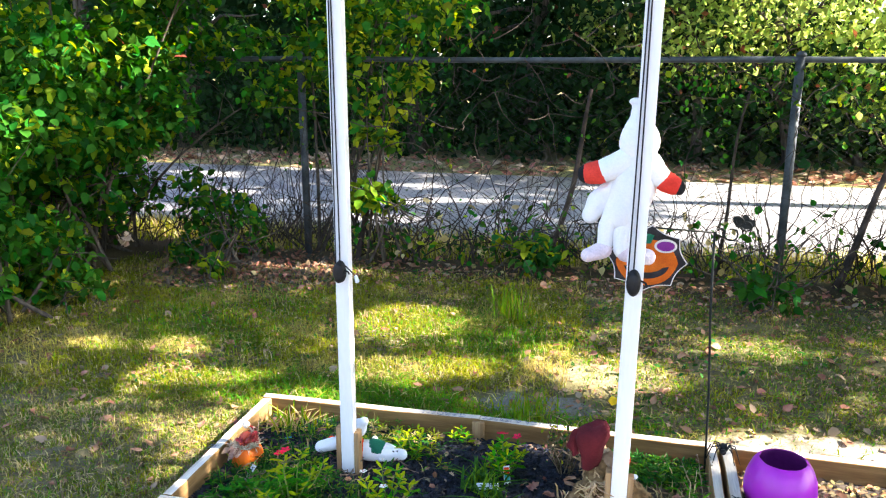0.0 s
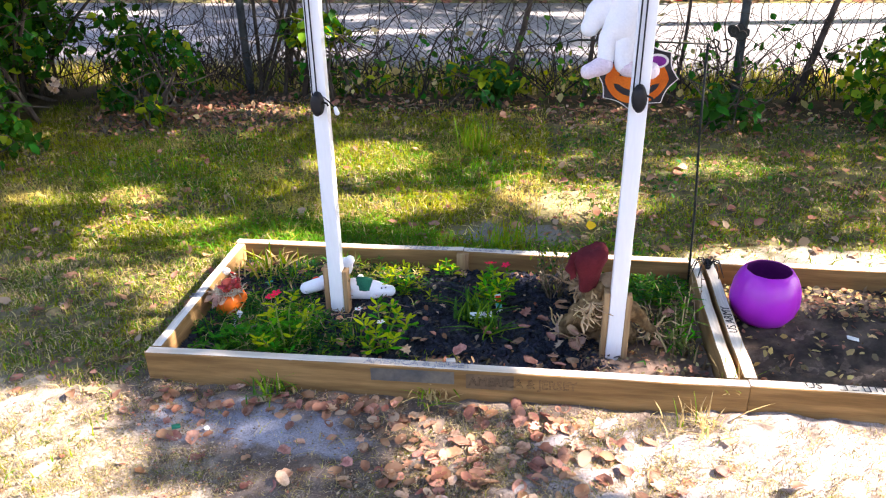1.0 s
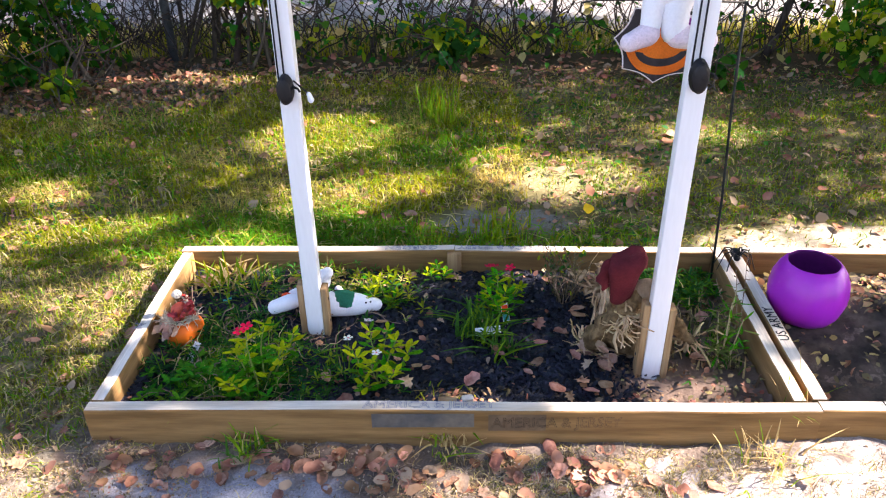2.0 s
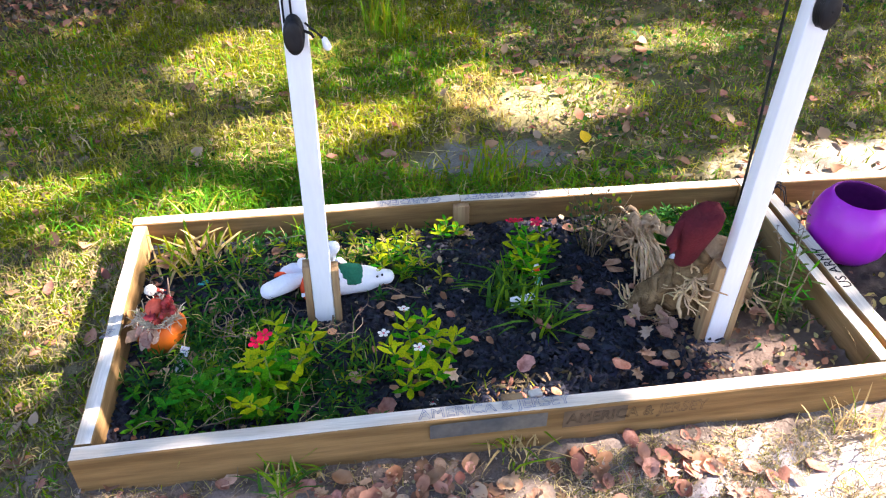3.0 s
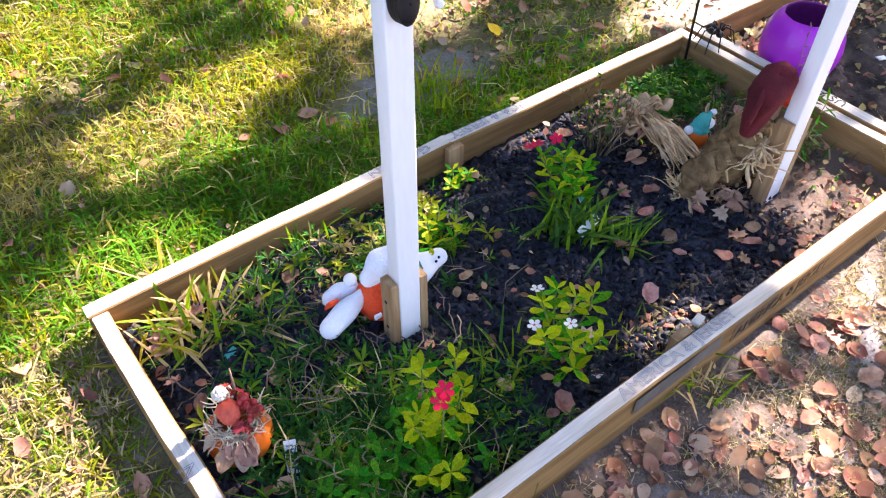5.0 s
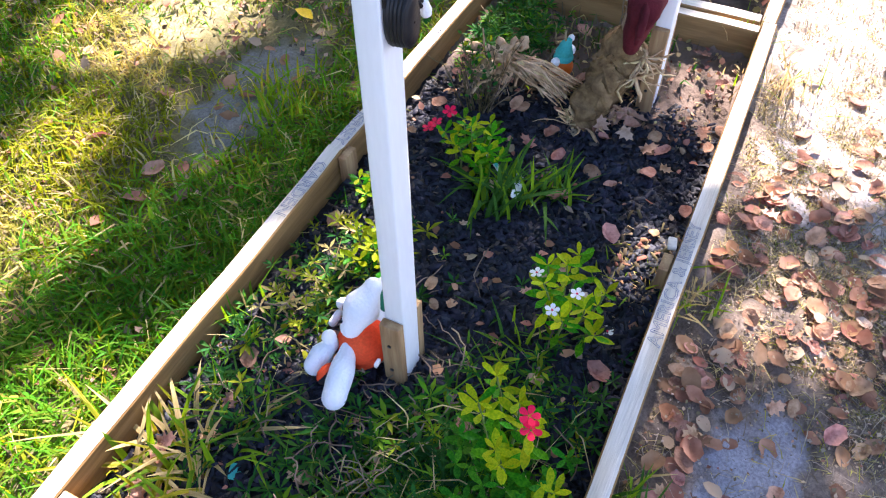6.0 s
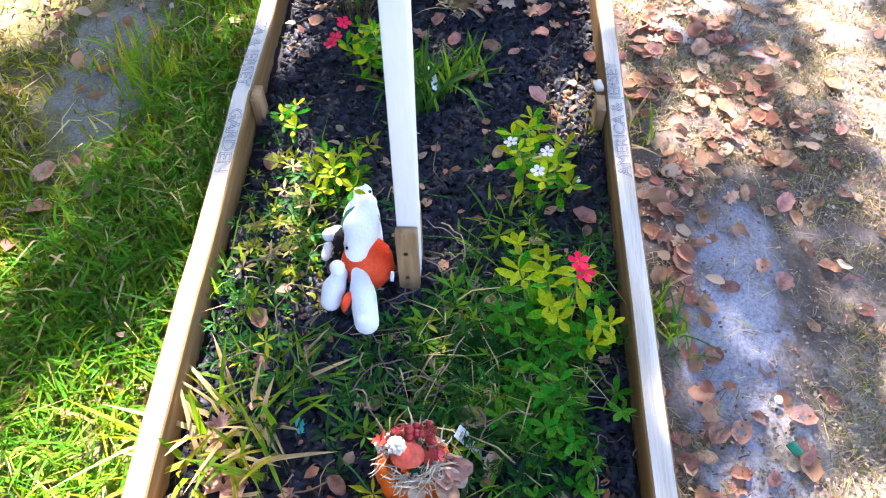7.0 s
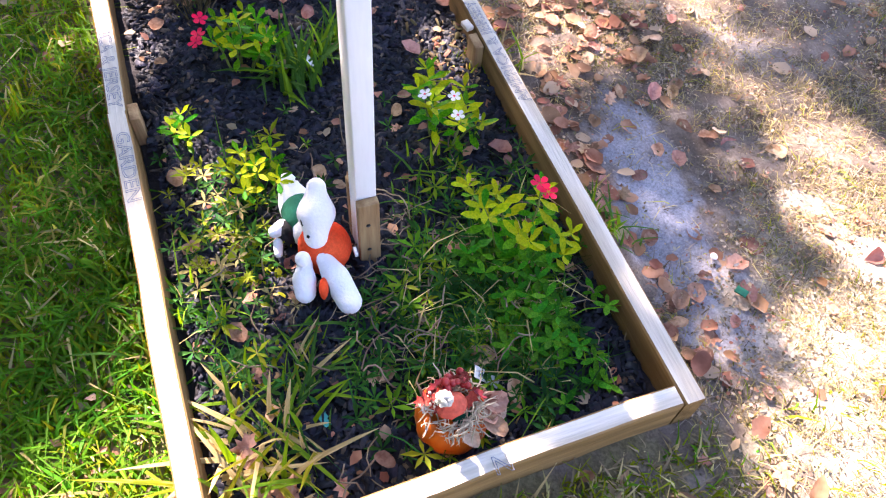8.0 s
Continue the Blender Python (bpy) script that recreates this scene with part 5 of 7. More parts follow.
def pumpkin():
    thing = empty("pumpkin_planter", (-1.288, 2.408, 0.014), "small orange pumpkin planter filled with husks, berries and straw", "pumpkin")
    bm = geo()
    lathe(bm, [(0.002, 0.0), (0.030, 0.001), (0.050, 0.012), (0.060, 0.036), (0.060, 0.060), (0.052, 0.078), (0.043, 0.084), (0.039, 0.082), (0.038, 0.070), (0.028, 0.054), (0.002, 0.050)], 48, 9, 0.07)
    part("shell", bm, [ORANGE], thing, "ribbed orange pumpkin shell")
    bm = geo()
    for _ in range(170):
        a = random.uniform(0, 6.28) if random.random() < 0.4 else random.uniform(2.6, 6.6)
        q = random.uniform(0.022, 0.044)
        p = Vector((q * math.cos(a), q * math.sin(a), 0.084 + random.uniform(0, 0.010)))
        turn = random.choice((-1, 1))
        pts = stray_line(p, (-turn * math.sin(a) + 0.4 * math.cos(a), turn * math.cos(a) + 0.4 * math.sin(a), random.uniform(-0.4, 0.2)), 5, 0.008, 0.45)
        tube(bm, pts, [w * f for f in (0.3, 0.8, 1, 1, 0.7, 0.2) for w in (0.0015,)], 3)
    part("straw", bm, [PALE_STRAW], thing, "ring of pale shredded straw")
    # pale husks hang over the rim on one side
    for k in range(8):
        a = random.uniform(3.4, 4.9)
        q = random.uniform(0.034, 0.054)
        shared("husk", HUSKS[k % 2], thing, pose(q * math.cos(a), q * math.sin(a), random.uniform(0.072, 0.094), 0, 0, math.degrees(a) + random.uniform(-50, 50)) @ pose(0, 0, 0, random.uniform(-30, 30), random.uniform(5, 45), 0) @ Matrix.Scale(random.uniform(0.032, 0.050), 4))
    for k in range(12):
        a = random.uniform(-1.5, 1.7)
        shared("leaf", MAPLE_RED, thing, pose(0.030 * math.cos(a) + random.gauss(0, 0.008), 0.036 * math.sin(a), random.uniform(0.088, 0.135), random.uniform(-60, 60), random.uniform(-50, 50), random.uniform(0, 360)) @ Matrix.Scale(random.uniform(0.022, 0.034), 4))
    for k in range(16):
        bm = geo()
        blob(bm, (0.030 + random.gauss(0, 0.012), random.gauss(-0.004, 0.020), random.uniform(0.094, 0.128)), random.uniform(0.0055, 0.0085), u=10, v=8)
        part("berry", bm, [BERRY], thing)
    bm = geo()
    blob(bm, (-0.004, 0.006, 0.112), (0.021, 0.026, 0.016), (0, -20, 0), lump=0.10)
    part("red_ball", bm, [SALMON], thing, "salmon-red felt dome")
    bm = geo()
    for k in range(40):
        d = Vector((random.gauss(0, 1), random.gauss(0, 1), abs(random.gauss(0, 1)))).normalized()
        blob(bm, Vector((-0.006, 0.020, 0.150)) + d * 0.011, 0.0042, u=6, v=5)
    blob(bm, (-0.006, 0.020, 0.149), 0.011, u=10, v=8)
    part("tuft", bm, [PALE_STONE], thing, "cream flower tuft")
    bm = geo()
    for k in range(22):
        c = (0.004 + random.gauss(0, 0.008), 0.040 + random.gauss(0, 0.009), 0.118 + random.gauss(0, 0.010))
        blob(bm, c, random.uniform(0.0022, 0.0036), u=6, v=5)
        tube(bm, [(0.0, 0.022, 0.085), c], 0.0007, 3, cap=False)
    part("white_sprig", bm, [PALE_STONE], thing, "sprig of tiny white berries")
    bm = geo()
    tube(bm, [(0.014, 0.030, 0.08), (0.026, 0.044, 0.120), (0.030, 0.052, 0.160)], [0.004, 0.003, 0.001], 6)
    part("twig", bm, [TWIG], thing)
    bm = geo()
    blob(bm, (-0.012, -0.016, 0.068), (0.022, 0.020, 0.012), lump=0.2)
    part("moss", bm, [GREEN_FELT], thing, "dark green moss in the opening")


def garden_flag():
    thing = empty("garden_flag", (0.335, 2.775, 0.0), "scalloped Halloween pumpkin flag on a black iron stand", "garden flag")
    bm = geo()
    tube(bm, [(0, 0, -0.02), (-0.010, 0.0, 0.3), (-0.028, 0, 0.6), (-0.038, 0, 0.895)], 0.0042, 8)
    part("pole", bm, [IRON], thing, "thin black iron pole")
    bm = geo()
    tube(bm, [(-0.038, 0, 0.893), (-0.15, 0, 0.897), (-0.30, 0, 0.902), (-0.45, 0, 0.903), (-0.482, 0, 0.896), (-0.486, 0, 0.87)], 0.0032, 6)
    part("arm", bm, [IRON], thing)
    for cx, cz, r, a0, a1 in ((-0.018, 0.895, 0.016, 3.1, 9.0), (0.017, 0.890, 0.024, 2.6, 8.4), (0.062, 0.920, 0.018, 3.2, 8.6), (0.037, 0.935, 0.014, 0, 5.5)):
        bm = geo()
        tube(bm, [(cx + r * (1 - 0.05 * (a - a0)) * math.cos(a), 0, cz + r * (1 - 0.05 * (a - a0)) * math.sin(a)) for a in np.linspace(a0, a1, 18)], 0.0028, 6)
        part("scroll", bm, [IRON], thing)
    for a in (0.5, 1.3, 2.2):
        ob = shared("iron_leaf", OVAL_IRON, thing, pose(0.047, 0.0, 0.915, 80, 0, 0) @ pose(0, 0, 0, 0, 0, 57 * a) @ Matrix.Scale(0.045, 4))
    # cloth
    n, W, H = 64, 0.128, 0.112
    outline = []
    for k in range(n):
        a = 2 * math.pi * k / n
        s = 1.04 - 0.16 * abs(math.sin(a * 4.0 + 0.4)) ** 0.8
        outline.append((W * s * math.cos(a), H * s * math.sin(a)))

    def disc(name, pts, depth, material, parent, label=""):
        bm = geo()
        f = bm.faces.new([bm.verts.new((x, depth + 0.008 * math.sin(9 * x) * 1.0, z)) for x, z in pts])
        e = bmesh.ops.extrude_face_region(bm, geom=[f])
        for v in e["geom"]:
            if isinstance(v, bmesh.types.BMVert):
                v.co.y += 0.0016
        bmesh.ops.triangulate(bm, faces=bm.faces)
        ob = part(name, bm, [material], parent, label, smooth=False)
        return ob
    cloth = disc("cloth", outline, 0.0, FLAG_BLACK, thing, "black-edged scalloped flag cloth")
    cloth.matrix_basis = pose(-0.252, -0.006, 0.790)
    disc("cloth_edge", [(1.035 * a, 1.035 * b) for a, b in outline], 0.0022, FLAG_WHITE, cloth, "cream stitched edge")
    disc("pumpkin_print", [(0.104 * math.cos(a) * (1 - 0.05 * abs(math.sin(3 * a))), -0.012 + 0.082 * math.sin(a)) for a in np.linspace(0, 6.2, 40)], -0.0026, FLAG_ORANGE, cloth, "printed orange pumpkin")
    disc("grin_print", [(0.075 * math.cos(a), -0.020 + 0.050 * math.sin(a)) for a in np.linspace(math.pi + 0.1, 2 * math.pi - 0.1, 14)] + [(0.055 * math.cos(a), -0.022 + 0.026 * math.sin(a)) for a in np.linspace(2 * math.pi - 0.3, math.pi + 0.3, 12)], -0.0052, FLAG_BLACK, cloth)
    for x in (-0.045, 0.015):
        disc("eye_print", [(x - 0.014, 0.0), (x + 0.014, 0.0), (x, 0.026)], -0.0052, FLAG_BLACK, cloth)
    disc("stem_print", [(-0.02, 0.055), (0.01, 0.055), (0.02, 0.085), (-0.005, 0.09)], -0.0052, GREEN_FELT, cloth)
    bow = disc("bow_print", [(0.06 + 0.038 * math.cos(a), 0.048 + 0.024 * math.sin(a)) for a in np.linspace(0, 6.1, 24)], -0.0052, FLAG_WHITE, cloth)
    disc("bow_inner", [(0.06 + 0.030 * math.cos(a), 0.048 + 0.017 * math.sin(a)) for a in np.linspace(0, 6.1, 24)], -0.0078, FLAG_PURPLE, bow)


# ---- leaf meshes that many pieces share ----
def leaf_mesh(name, kind, curl, m, seed):
    """A leaf one unit long: 'oval' or lobed 'maple', curled."""
    r = random.Random(seed)
    if kind == "oval":
        out = [(0, 0), (0.06, 0.17), (0.26, 0.32), (0.52, 0.36), (0.78, 0.29), (0.94, 0.14), (1, 0)]
    elif kind == "obovate":
        out = [(0, 0), (0.14, 0.05), (0.40, 0.145), (0.62, 0.180), (0.82, 0.125), (0.94, 0.045), (1, 0)]
    elif kind == "lance":
        out = [(0, 0), (0.15, 0.10), (0.42, 0.20), (0.68, 0.18), (0.86, 0.09), (1, 0)]
    else:
        out = [(0, 0), (0.10, 0.10), (0.05, 0.36), (0.28, 0.22), (0.42, 0.46), (0.52, 0.20), (0.78, 0.26), (0.80, 0.10), (1, 0)]
    bm = geo()
    mid = [bm.verts.new((x, 0.02 * r.uniform(-1, 1), 0)) for x, _ in out]
    sides = []
    for s in (1, -1):
        line = [mid[0]] + [bm.verts.new((x + r.uniform(-0.02, 0.02), s * y * r.uniform(0.85, 1.12), 0)) for x, y in out[1:-1]] + [mid[-1]]
        sides.append(line)
        for i in range(len(out) - 1):
            q = [mid[i], mid[i + 1], line[i + 1], line[i]]
            q = [v for j, v in enumerate(q) if v not in q[:j]]
            if len(q) > 2:
                bm.faces.new(q if s > 0 else q[::-1])
    for v in bm.verts:
        x, y = v.co.x, v.co.y
        v.co.z = curl * (abs(y) * 0.9 + 0.35 * (x - 0.5) ** 2) + 0.10 * curl * math.sin(9 * x + seed) * (1 if y > 0 else -0.6)
    me = finish(name, bm, [m])
    return me


OVAL_IRON = leaf_mesh("iron_leaf", "oval", 0.2, IRON, 4)
HUSKS = [leaf_mesh("husk", "oval", 0.9, FALLEN, 6), leaf_mesh("husk", "oval", 0.8, FALLEN_PALE, 7)]
BERRY = mat("dark_red_berry", (0.30, 0.012, 0.014), (0.42, 0.03, 0.025), 30, 0.35, 0.1, 90, spec=0.5)
MAPLE_RED = leaf_mesh("red_leaf", "maple", 0.5, mat("dark_red_leaf", (0.24, 0.02, 0.018), (0.38, 0.05, 0.035), 14, 0.7, 0.3, 80, obrand=0.4), 5)
pumpkin()
garden_flag()

# ---- planting ----
STEM_GREEN = mat("green_stem", (0.10, 0.16, 0.03), (0.17, 0.22, 0.05), 20, 0.6, 0.2, 80)
LANCE_GREEN = [leaf_mesh("leaf", "obovate", 0.25 + 0.1 * i, LEAF_MID, 11 + i) for i in range(3)]
LANCE_YELLOW = [leaf_mesh("leaf", "obovate", 0.25 + 0.1 * i, LEAF_YEL, 21 + i) for i in range(3)]


def flower_mesh(m, name):
    bm = geo()
    for k in range(5):
        a = 2 * math.pi * k / 5
        c, s = math.cos(a), math.sin(a)
        pts = [(0.05, 0), (0.35, 0.24), (0.75, 0.36), (1.0, 0.16), (1.0, -0.16), (0.75, -0.36), (0.35, -0.24)]
        bm.faces.new([bm.verts.new((x * c - y * s, x * s + y * c, 0.10 * x * x + 0.02 * (k % 2))) for x, y in pts])
    return finish(name, bm, [m])


FLOWERS = {"red": flower_mesh(PETAL_RED, "red_flower"), "white": flower_mesh(PETAL_WHITE, "white_flower")}
bm = geo()
blob(bm, (0, 0, 0.08), (0.16, 0.16, 0.06), u=8, v=6)
EYE_MESH = finish("eye", bm, [PETAL_RED])


def bedding_plant(at, shoots, label, yellow=0.4, flowers=(), leaf=0.043):
    """Upright shoots with pairs of pointed leaves up the stem and a whorl on top. shoots: dx, dy, height. flowers: colour, dx, dy, height."""
    thing = empty("bedding_plant", at, label, "plant")
    for dx, dy, h in shoots:
        bm = geo()
        tip = Vector((dx, dy, h))
        line = [Vector((dx * 0.35, dy * 0.35, -0.01)).lerp(tip, t) + Vector((0.006 * math.sin(5 * t + dx * 40), 0.006 * math.cos(4 * t), 0)) for t in np.linspace(0, 1, 6)]
        tube(bm, line, [0.0032 * (1 - 0.5 * t) for t in np.linspace(0, 1, 6)], 5)
        part("stem", bm, [STEM_GREEN], thing)
        pairs = max(3, int(h / 0.026))
        for i in range(pairs):
            t = 0.28 + 0.72 * (i + 1) / pairs
            p = line[0].lerp(line[-1], t)
            p = line[min(5, int(t * 5))].lerp(line[min(5, int(t * 5) + 1)], t * 5 - int(t * 5))
            top = i >= pairs - 2
            a0 = 90 * i + random.uniform(-25, 25)
            for a in ((a0, a0 + 180) if not top else (a0, a0 + 95, a0 + 180, a0 + 270)):
                up = random.uniform(8, 35) if top else random.uniform(-18, 22)
                me = random.choice(LANCE_YELLOW if random.random() < yellow * (1.5 if top else 0.35) else LANCE_GREEN)
                shared("leaf", me, thing, pose(*p, 0, 0, a + random.uniform(-15, 15)) @ pose(0, 0, 0, random.uniform(-15, 15), -up, 0) @ Matrix.Scale(leaf * random.uniform(0.75, 1.2) * (0.75 if top and i == pairs - 1 else 1), 4))
    for colour, dx, dy, h in flowers:
        f = shared("flower", FLOWERS[colour], thing, pose(dx, dy, h, random.uniform(-25, 5), random.uniform(-18, 18), random.uniform(0, 90)) @ Matrix.Scale(0.017 if colour == "red" else 0.0136, 4))
        tagged(f, "magenta-red five-petalled flower" if colour == "red" else "white five-petalled flower with a red eye")
        if colour == "white":
            shared("eye", EYE_MESH, f, Matrix())
    return thing


bedding_plant((-1.025, 2.175, 0.02), ((0.100, 0.080, 0.135), (0.030, 0.080, 0.165), (0.015, -0.012, 0.205), (-0.010, 0.03, 0.13), (-0.030, 0.015, 0.125), (-0.02, -0.075, 0.095), (0.075, 0.03, 0.12), (-0.055, -0.05, 0.075)),
              "leafy vinca plant, yellow-green, with a single red flower", 0.5, (("red", 0.013, -0.012, 0.222), ("red", -0.003, -0.022, 0.214)))
bedding_plant((-0.70, 2.205, 0.02), ((-0.01, 0.05, 0.145), (0.05, 0.03, 0.13), (-0.06, 0.0, 0.12), (0.0, -0.03, 0.10), (0.05, -0.05, 0.085), (0.03, 0.06, 0.14), (0.09, 0.02, 0.12), (-0.02, -0.06, 0.06)),
              "leafy vinca plant with three white flowers", 0.45, (("white", -0.019, 0.060, 0.172), ("white", -0.068, 0.010, 0.150), ("white", 0.007, -0.012, 0.120), ("white", 0.03, -0.078, 0.012)))
bedding_plant((-0.365, 2.560, 0.02), ((-0.01, 0.06, 0.10), (0.04, 0.04, 0.10), (-0.04, 0.02, 0.10), (-0.05, -0.03, 0.07), (0.06, 0.02, 0.08), (0.0, -0.07, 0.07), (0.02, -0.04, 0.10), (-0.02, -0.05, 0.09), (0.05, -0.02, 0.10), (0.0, 0.0, 0.13)),
              "bushy green vinca plant with two red flowers", 0.25, (("red", -0.013, 0.080, 0.118), ("red", 0.035, 0.068, 0.118), ("red", -0.028, 0.088, 0.112)))
bedding_plant((-0.725, 2.605, 0.015), ((0.0, 0.0, 0.10), (0.04, 0.02, 0.09), (-0.04, 0.03, 0.08), (0.02, 0.05, 0.09), (-0.03, -0.04, 0.08), (0.05, -0.04, 0.07)), "small yellow-green leafy seedling clump", 0.5, (), 0.034)
bedding_plant((-0.555, 2.738, 0.015), ((0.0, 0.0, 0.07), (0.03, -0.02, 0.06), (-0.03, -0.03, 0.06)), "reddish-green small seedling on dark soil", 0.35, (), 0.034)


LANCE_WEED = leaf_mesh("leaf", "lance", 0.35, mat("mint_leaf", (0.018, 0.150, 0.006), (0.055, 0.27, 0.012), 12, 0.55, 0.15, 70, glow=0.35, obrand=0.4, spec=0.08), 61)


def low_weeds():
    """A mat of small leafy weeds by the front board."""
    thing = empty("weed_patch", (-1.14, 2.19, 0.02), "low spreading patch of green mint-like weeds", "weeds")
    for k in range(54):
        x, y = max(-0.2, random.gauss(0, 0.095)), max(-0.11, random.gauss(0, 0.05))
        h = random.uniform(0.015, 0.06)
        for a in range(0, 360, 72):
            shared("leaf", LANCE_WEED, thing, pose(x, y, h, 0, 0, a + random.uniform(-20, 20)) @ pose(0, 0, 0, 0, random.uniform(-25, 5), 0) @ Matrix.Scale(random.uniform(0.020, 0.034), 4))


low_weeds()


BLADES = {}


def blade_mesh(m, bend):
    """A grass blade of unit height and half-width that stands and bends over along x."""
    if (m.name, bend) in BLADES:
        return BLADES[m.name, bend]
    v = []
    for t in (0, 0.3, 0.6, 0.85):
        w = 1 - 0.25 * t - 0.45 * t * t
        v += [(bend * t * t, -w, t * (1 - 0.28 * min(bend, 2.4) * t)), (bend * t * t, w, t * (1 - 0.28 * min(bend, 2.4) * t))]
    v.append((bend, 0, 1 - 0.28 * min(bend, 2.4)))
    f = [(0, 1, 3), (0, 3, 2), (2, 3, 5), (2, 5, 4), (4, 5, 7), (4, 7, 6), (6, 7, 8)]
    BLADES[m.name, bend] = fast_mesh("blade", np.array(v, float), np.array(f), [m])
    return BLADES[m.name, bend]


def blade_tuft(name, at, n, h0, h1, w, mats, share, lean, spread, label, category="grass"):
    """A tuft: each blade a part of its own."""
    thing = empty(name, at, label, category)
    bends = [0.15, 0.45, 0.8, 1.2, 1.7]
    for _ in range(n):
        m = random.choices(mats, share)[0]
        bent = min(abs(random.gauss(0, lean)), 1.5 * lean)
        k = min(bends, key=lambda b: abs(b - bent))
        h, half = random.uniform(h0, h1), w * random.uniform(0.6, 1.4)
        shared("blade", blade_mesh(m, k), thing, pose(random.gauss(0, spread), random.gauss(0, spread), -0.004, 0, 0, random.uniform(0, 360)) @ Matrix.Diagonal((h, half, h, 1)))
    return thing


blade_tuft("grass_tuft", (-1.245, 2.715, 0.01), 90, 0.06, 0.130, 0.0054, [GRASS_LUSH, GRASS_DRY, GRASS], (0.34, 0.34, 0.32), 1.3, 0.05, "long arching green and straw grass tuft in the bed corner")
blade_tuft("grass_tuft", (-1.13, 2.63, 0.01), 60, 0.05, 0.12, 0.0036, [GRASS_LUSH, GRASS_DRY, WEED], (0.4, 0.1, 0.5), 1.2, 0.05, "flattened green grass tuft in the bed")
blade_tuft("strap_leaf_plant", (-0.425, 2.455, 0.01), 90, 0.06, 0.13, 0.0052, [WEED, GRASS_LUSH], (0.65, 0.35), 0.9, 0.032, "dark green strap-leaved plant beside a plastic label", "plant")
blade_tuft("strap_leaf_plant", (-0.36, 2.36, 0.01), 40, 0.05, 0.10, 0.0045, [WEED, GRASS_LUSH], (0.6, 0.4), 1.0, 0.022, "small strap-leaved green plant on dark soil", "plant")
blade_tuft("grass_tuft", (-0.80, 2.29, 0.01), 50, 0.04, 0.10, 0.003, [WEED, GRASS_LUSH, GRASS_DRY], (0.6, 0.3, 0.1), 1.0, 0.04, "grassy green weed tuft beside the vinca")
blade_tuft("grass_tuft", (-0.52, 2.10, 0.01), 130, 0.02, 0.055, 0.0028, [GRASS_LUSH, GRASS_DRY, BUSH_YEL], (0.25, 0.45, 0.3), 1.2, 0.045, "dry yellow-green tuft against the front board")
blade_tuft("grass_tuft", (-0.50, 1.995, 0.0), 36, 0.03, 0.07, 0.0025, [GRASS_LUSH, GRASS_DRY], (0.4, 0.6), 1.1, 0.03, "straggly tuft at the foot of the front board")
blade_tuft("grass_tuft", (-0.99, 1.985, 0.0), 50, 0.03, 0.08, 0.0035, [GRASS_LUSH, WEED, GRASS_DRY], (0.5, 0.3, 0.2), 0.9, 0.03, "green tuft at the foot of the front board")
blade_tuft("grass_tuft", (0.36, 2.09, 0.01), 26, 0.06, 0.16, 0.002, [GRASS_DRY, GRASS_LUSH], (0.6, 0.4), 0.5, 0.02, "thin straw tuft in the bed corner")
blade_tuft("grass_tuft", (0.26, 1.985, 0.0), 50, 0.03, 0.10, 0.0022, [GRASS_DRY, GRASS_LUSH], (0.8, 0.2), 1.0, 0.05, "dry straw tuft along the front board")
blade_tuft("grass_tuft", (-0.92, 2.78, 0.01), 30, 0.05, 0.12, 0.003, [GRASS_LUSH, WEED], (0.6, 0.4), 0.7, 0.04, "green tuft against the far board")
blade_tuft("grass_tuft", (-0.35, 3.10, 0.0), 90, 0.05, 0.11, 0.0035, [GRASS_LUSH, GRASS], (0.8, 0.2), 0.7, 0.05, "lush green tuft behind the bed")
blade_tuft("grass_tuft", (-0.62, 4.32, 0.0), 70, 0.10, 0.26, 0.004, [GRASS_LUSH, GRASS], (0.7, 0.3), 0.5, 0.05, "tall green grass tuft on the lawn")


DULL_LEAF = leaf_mesh("leaf", "lance", 0.3, mat("dull_olive_leaf", (0.05, 0.10, 0.015), (0.14, 0.17, 0.04), 12, 0.6, 0.15, 70, glow=0.3, obrand=0.35), 51)


def fern(at):
    thing = empty("feathery_weed", at, "tall feathery green weed going dry at its foot", "plant")
    for dx, dy, h in ((0.0, 0.0, 0.20), (0.03, -0.02, 0.16), (-0.02, 0.03, 0.15), (0.02, 0.04, 0.22), (-0.03, -0.03, 0.10)):
        bm = geo()
        line = [Vector((dx * 0.4, dy * 0.4, -0.01)).lerp(Vector((dx, dy, h)), t) for t in np.linspace(0, 1, 6)]
        tube(bm, line, [0.003 * (1 - 0.6 * t) for t in np.linspace(0, 1, 6)], 5)
        part("stem", bm, [DRYSTEM], thing)
        for i in range(18):
            t = 0.15 + 0.85 * i / 17
            p = line[0].lerp(line[-1], t)
            me = random.choice(LANCE_GREEN) if random.random() < 0.4 * t else DULL_LEAF
            shared("leaf", me, thing, pose(*p, 0, 0, 137 * i) @ pose(0, 0, 0, 0, random.uniform(-30, 20), 0) @ Matrix.Diagonal((0.046 * random.uniform(0.7, 1.2), 0.022, 0.03, 1)))


fern((0.245, 2.330, 0.01))


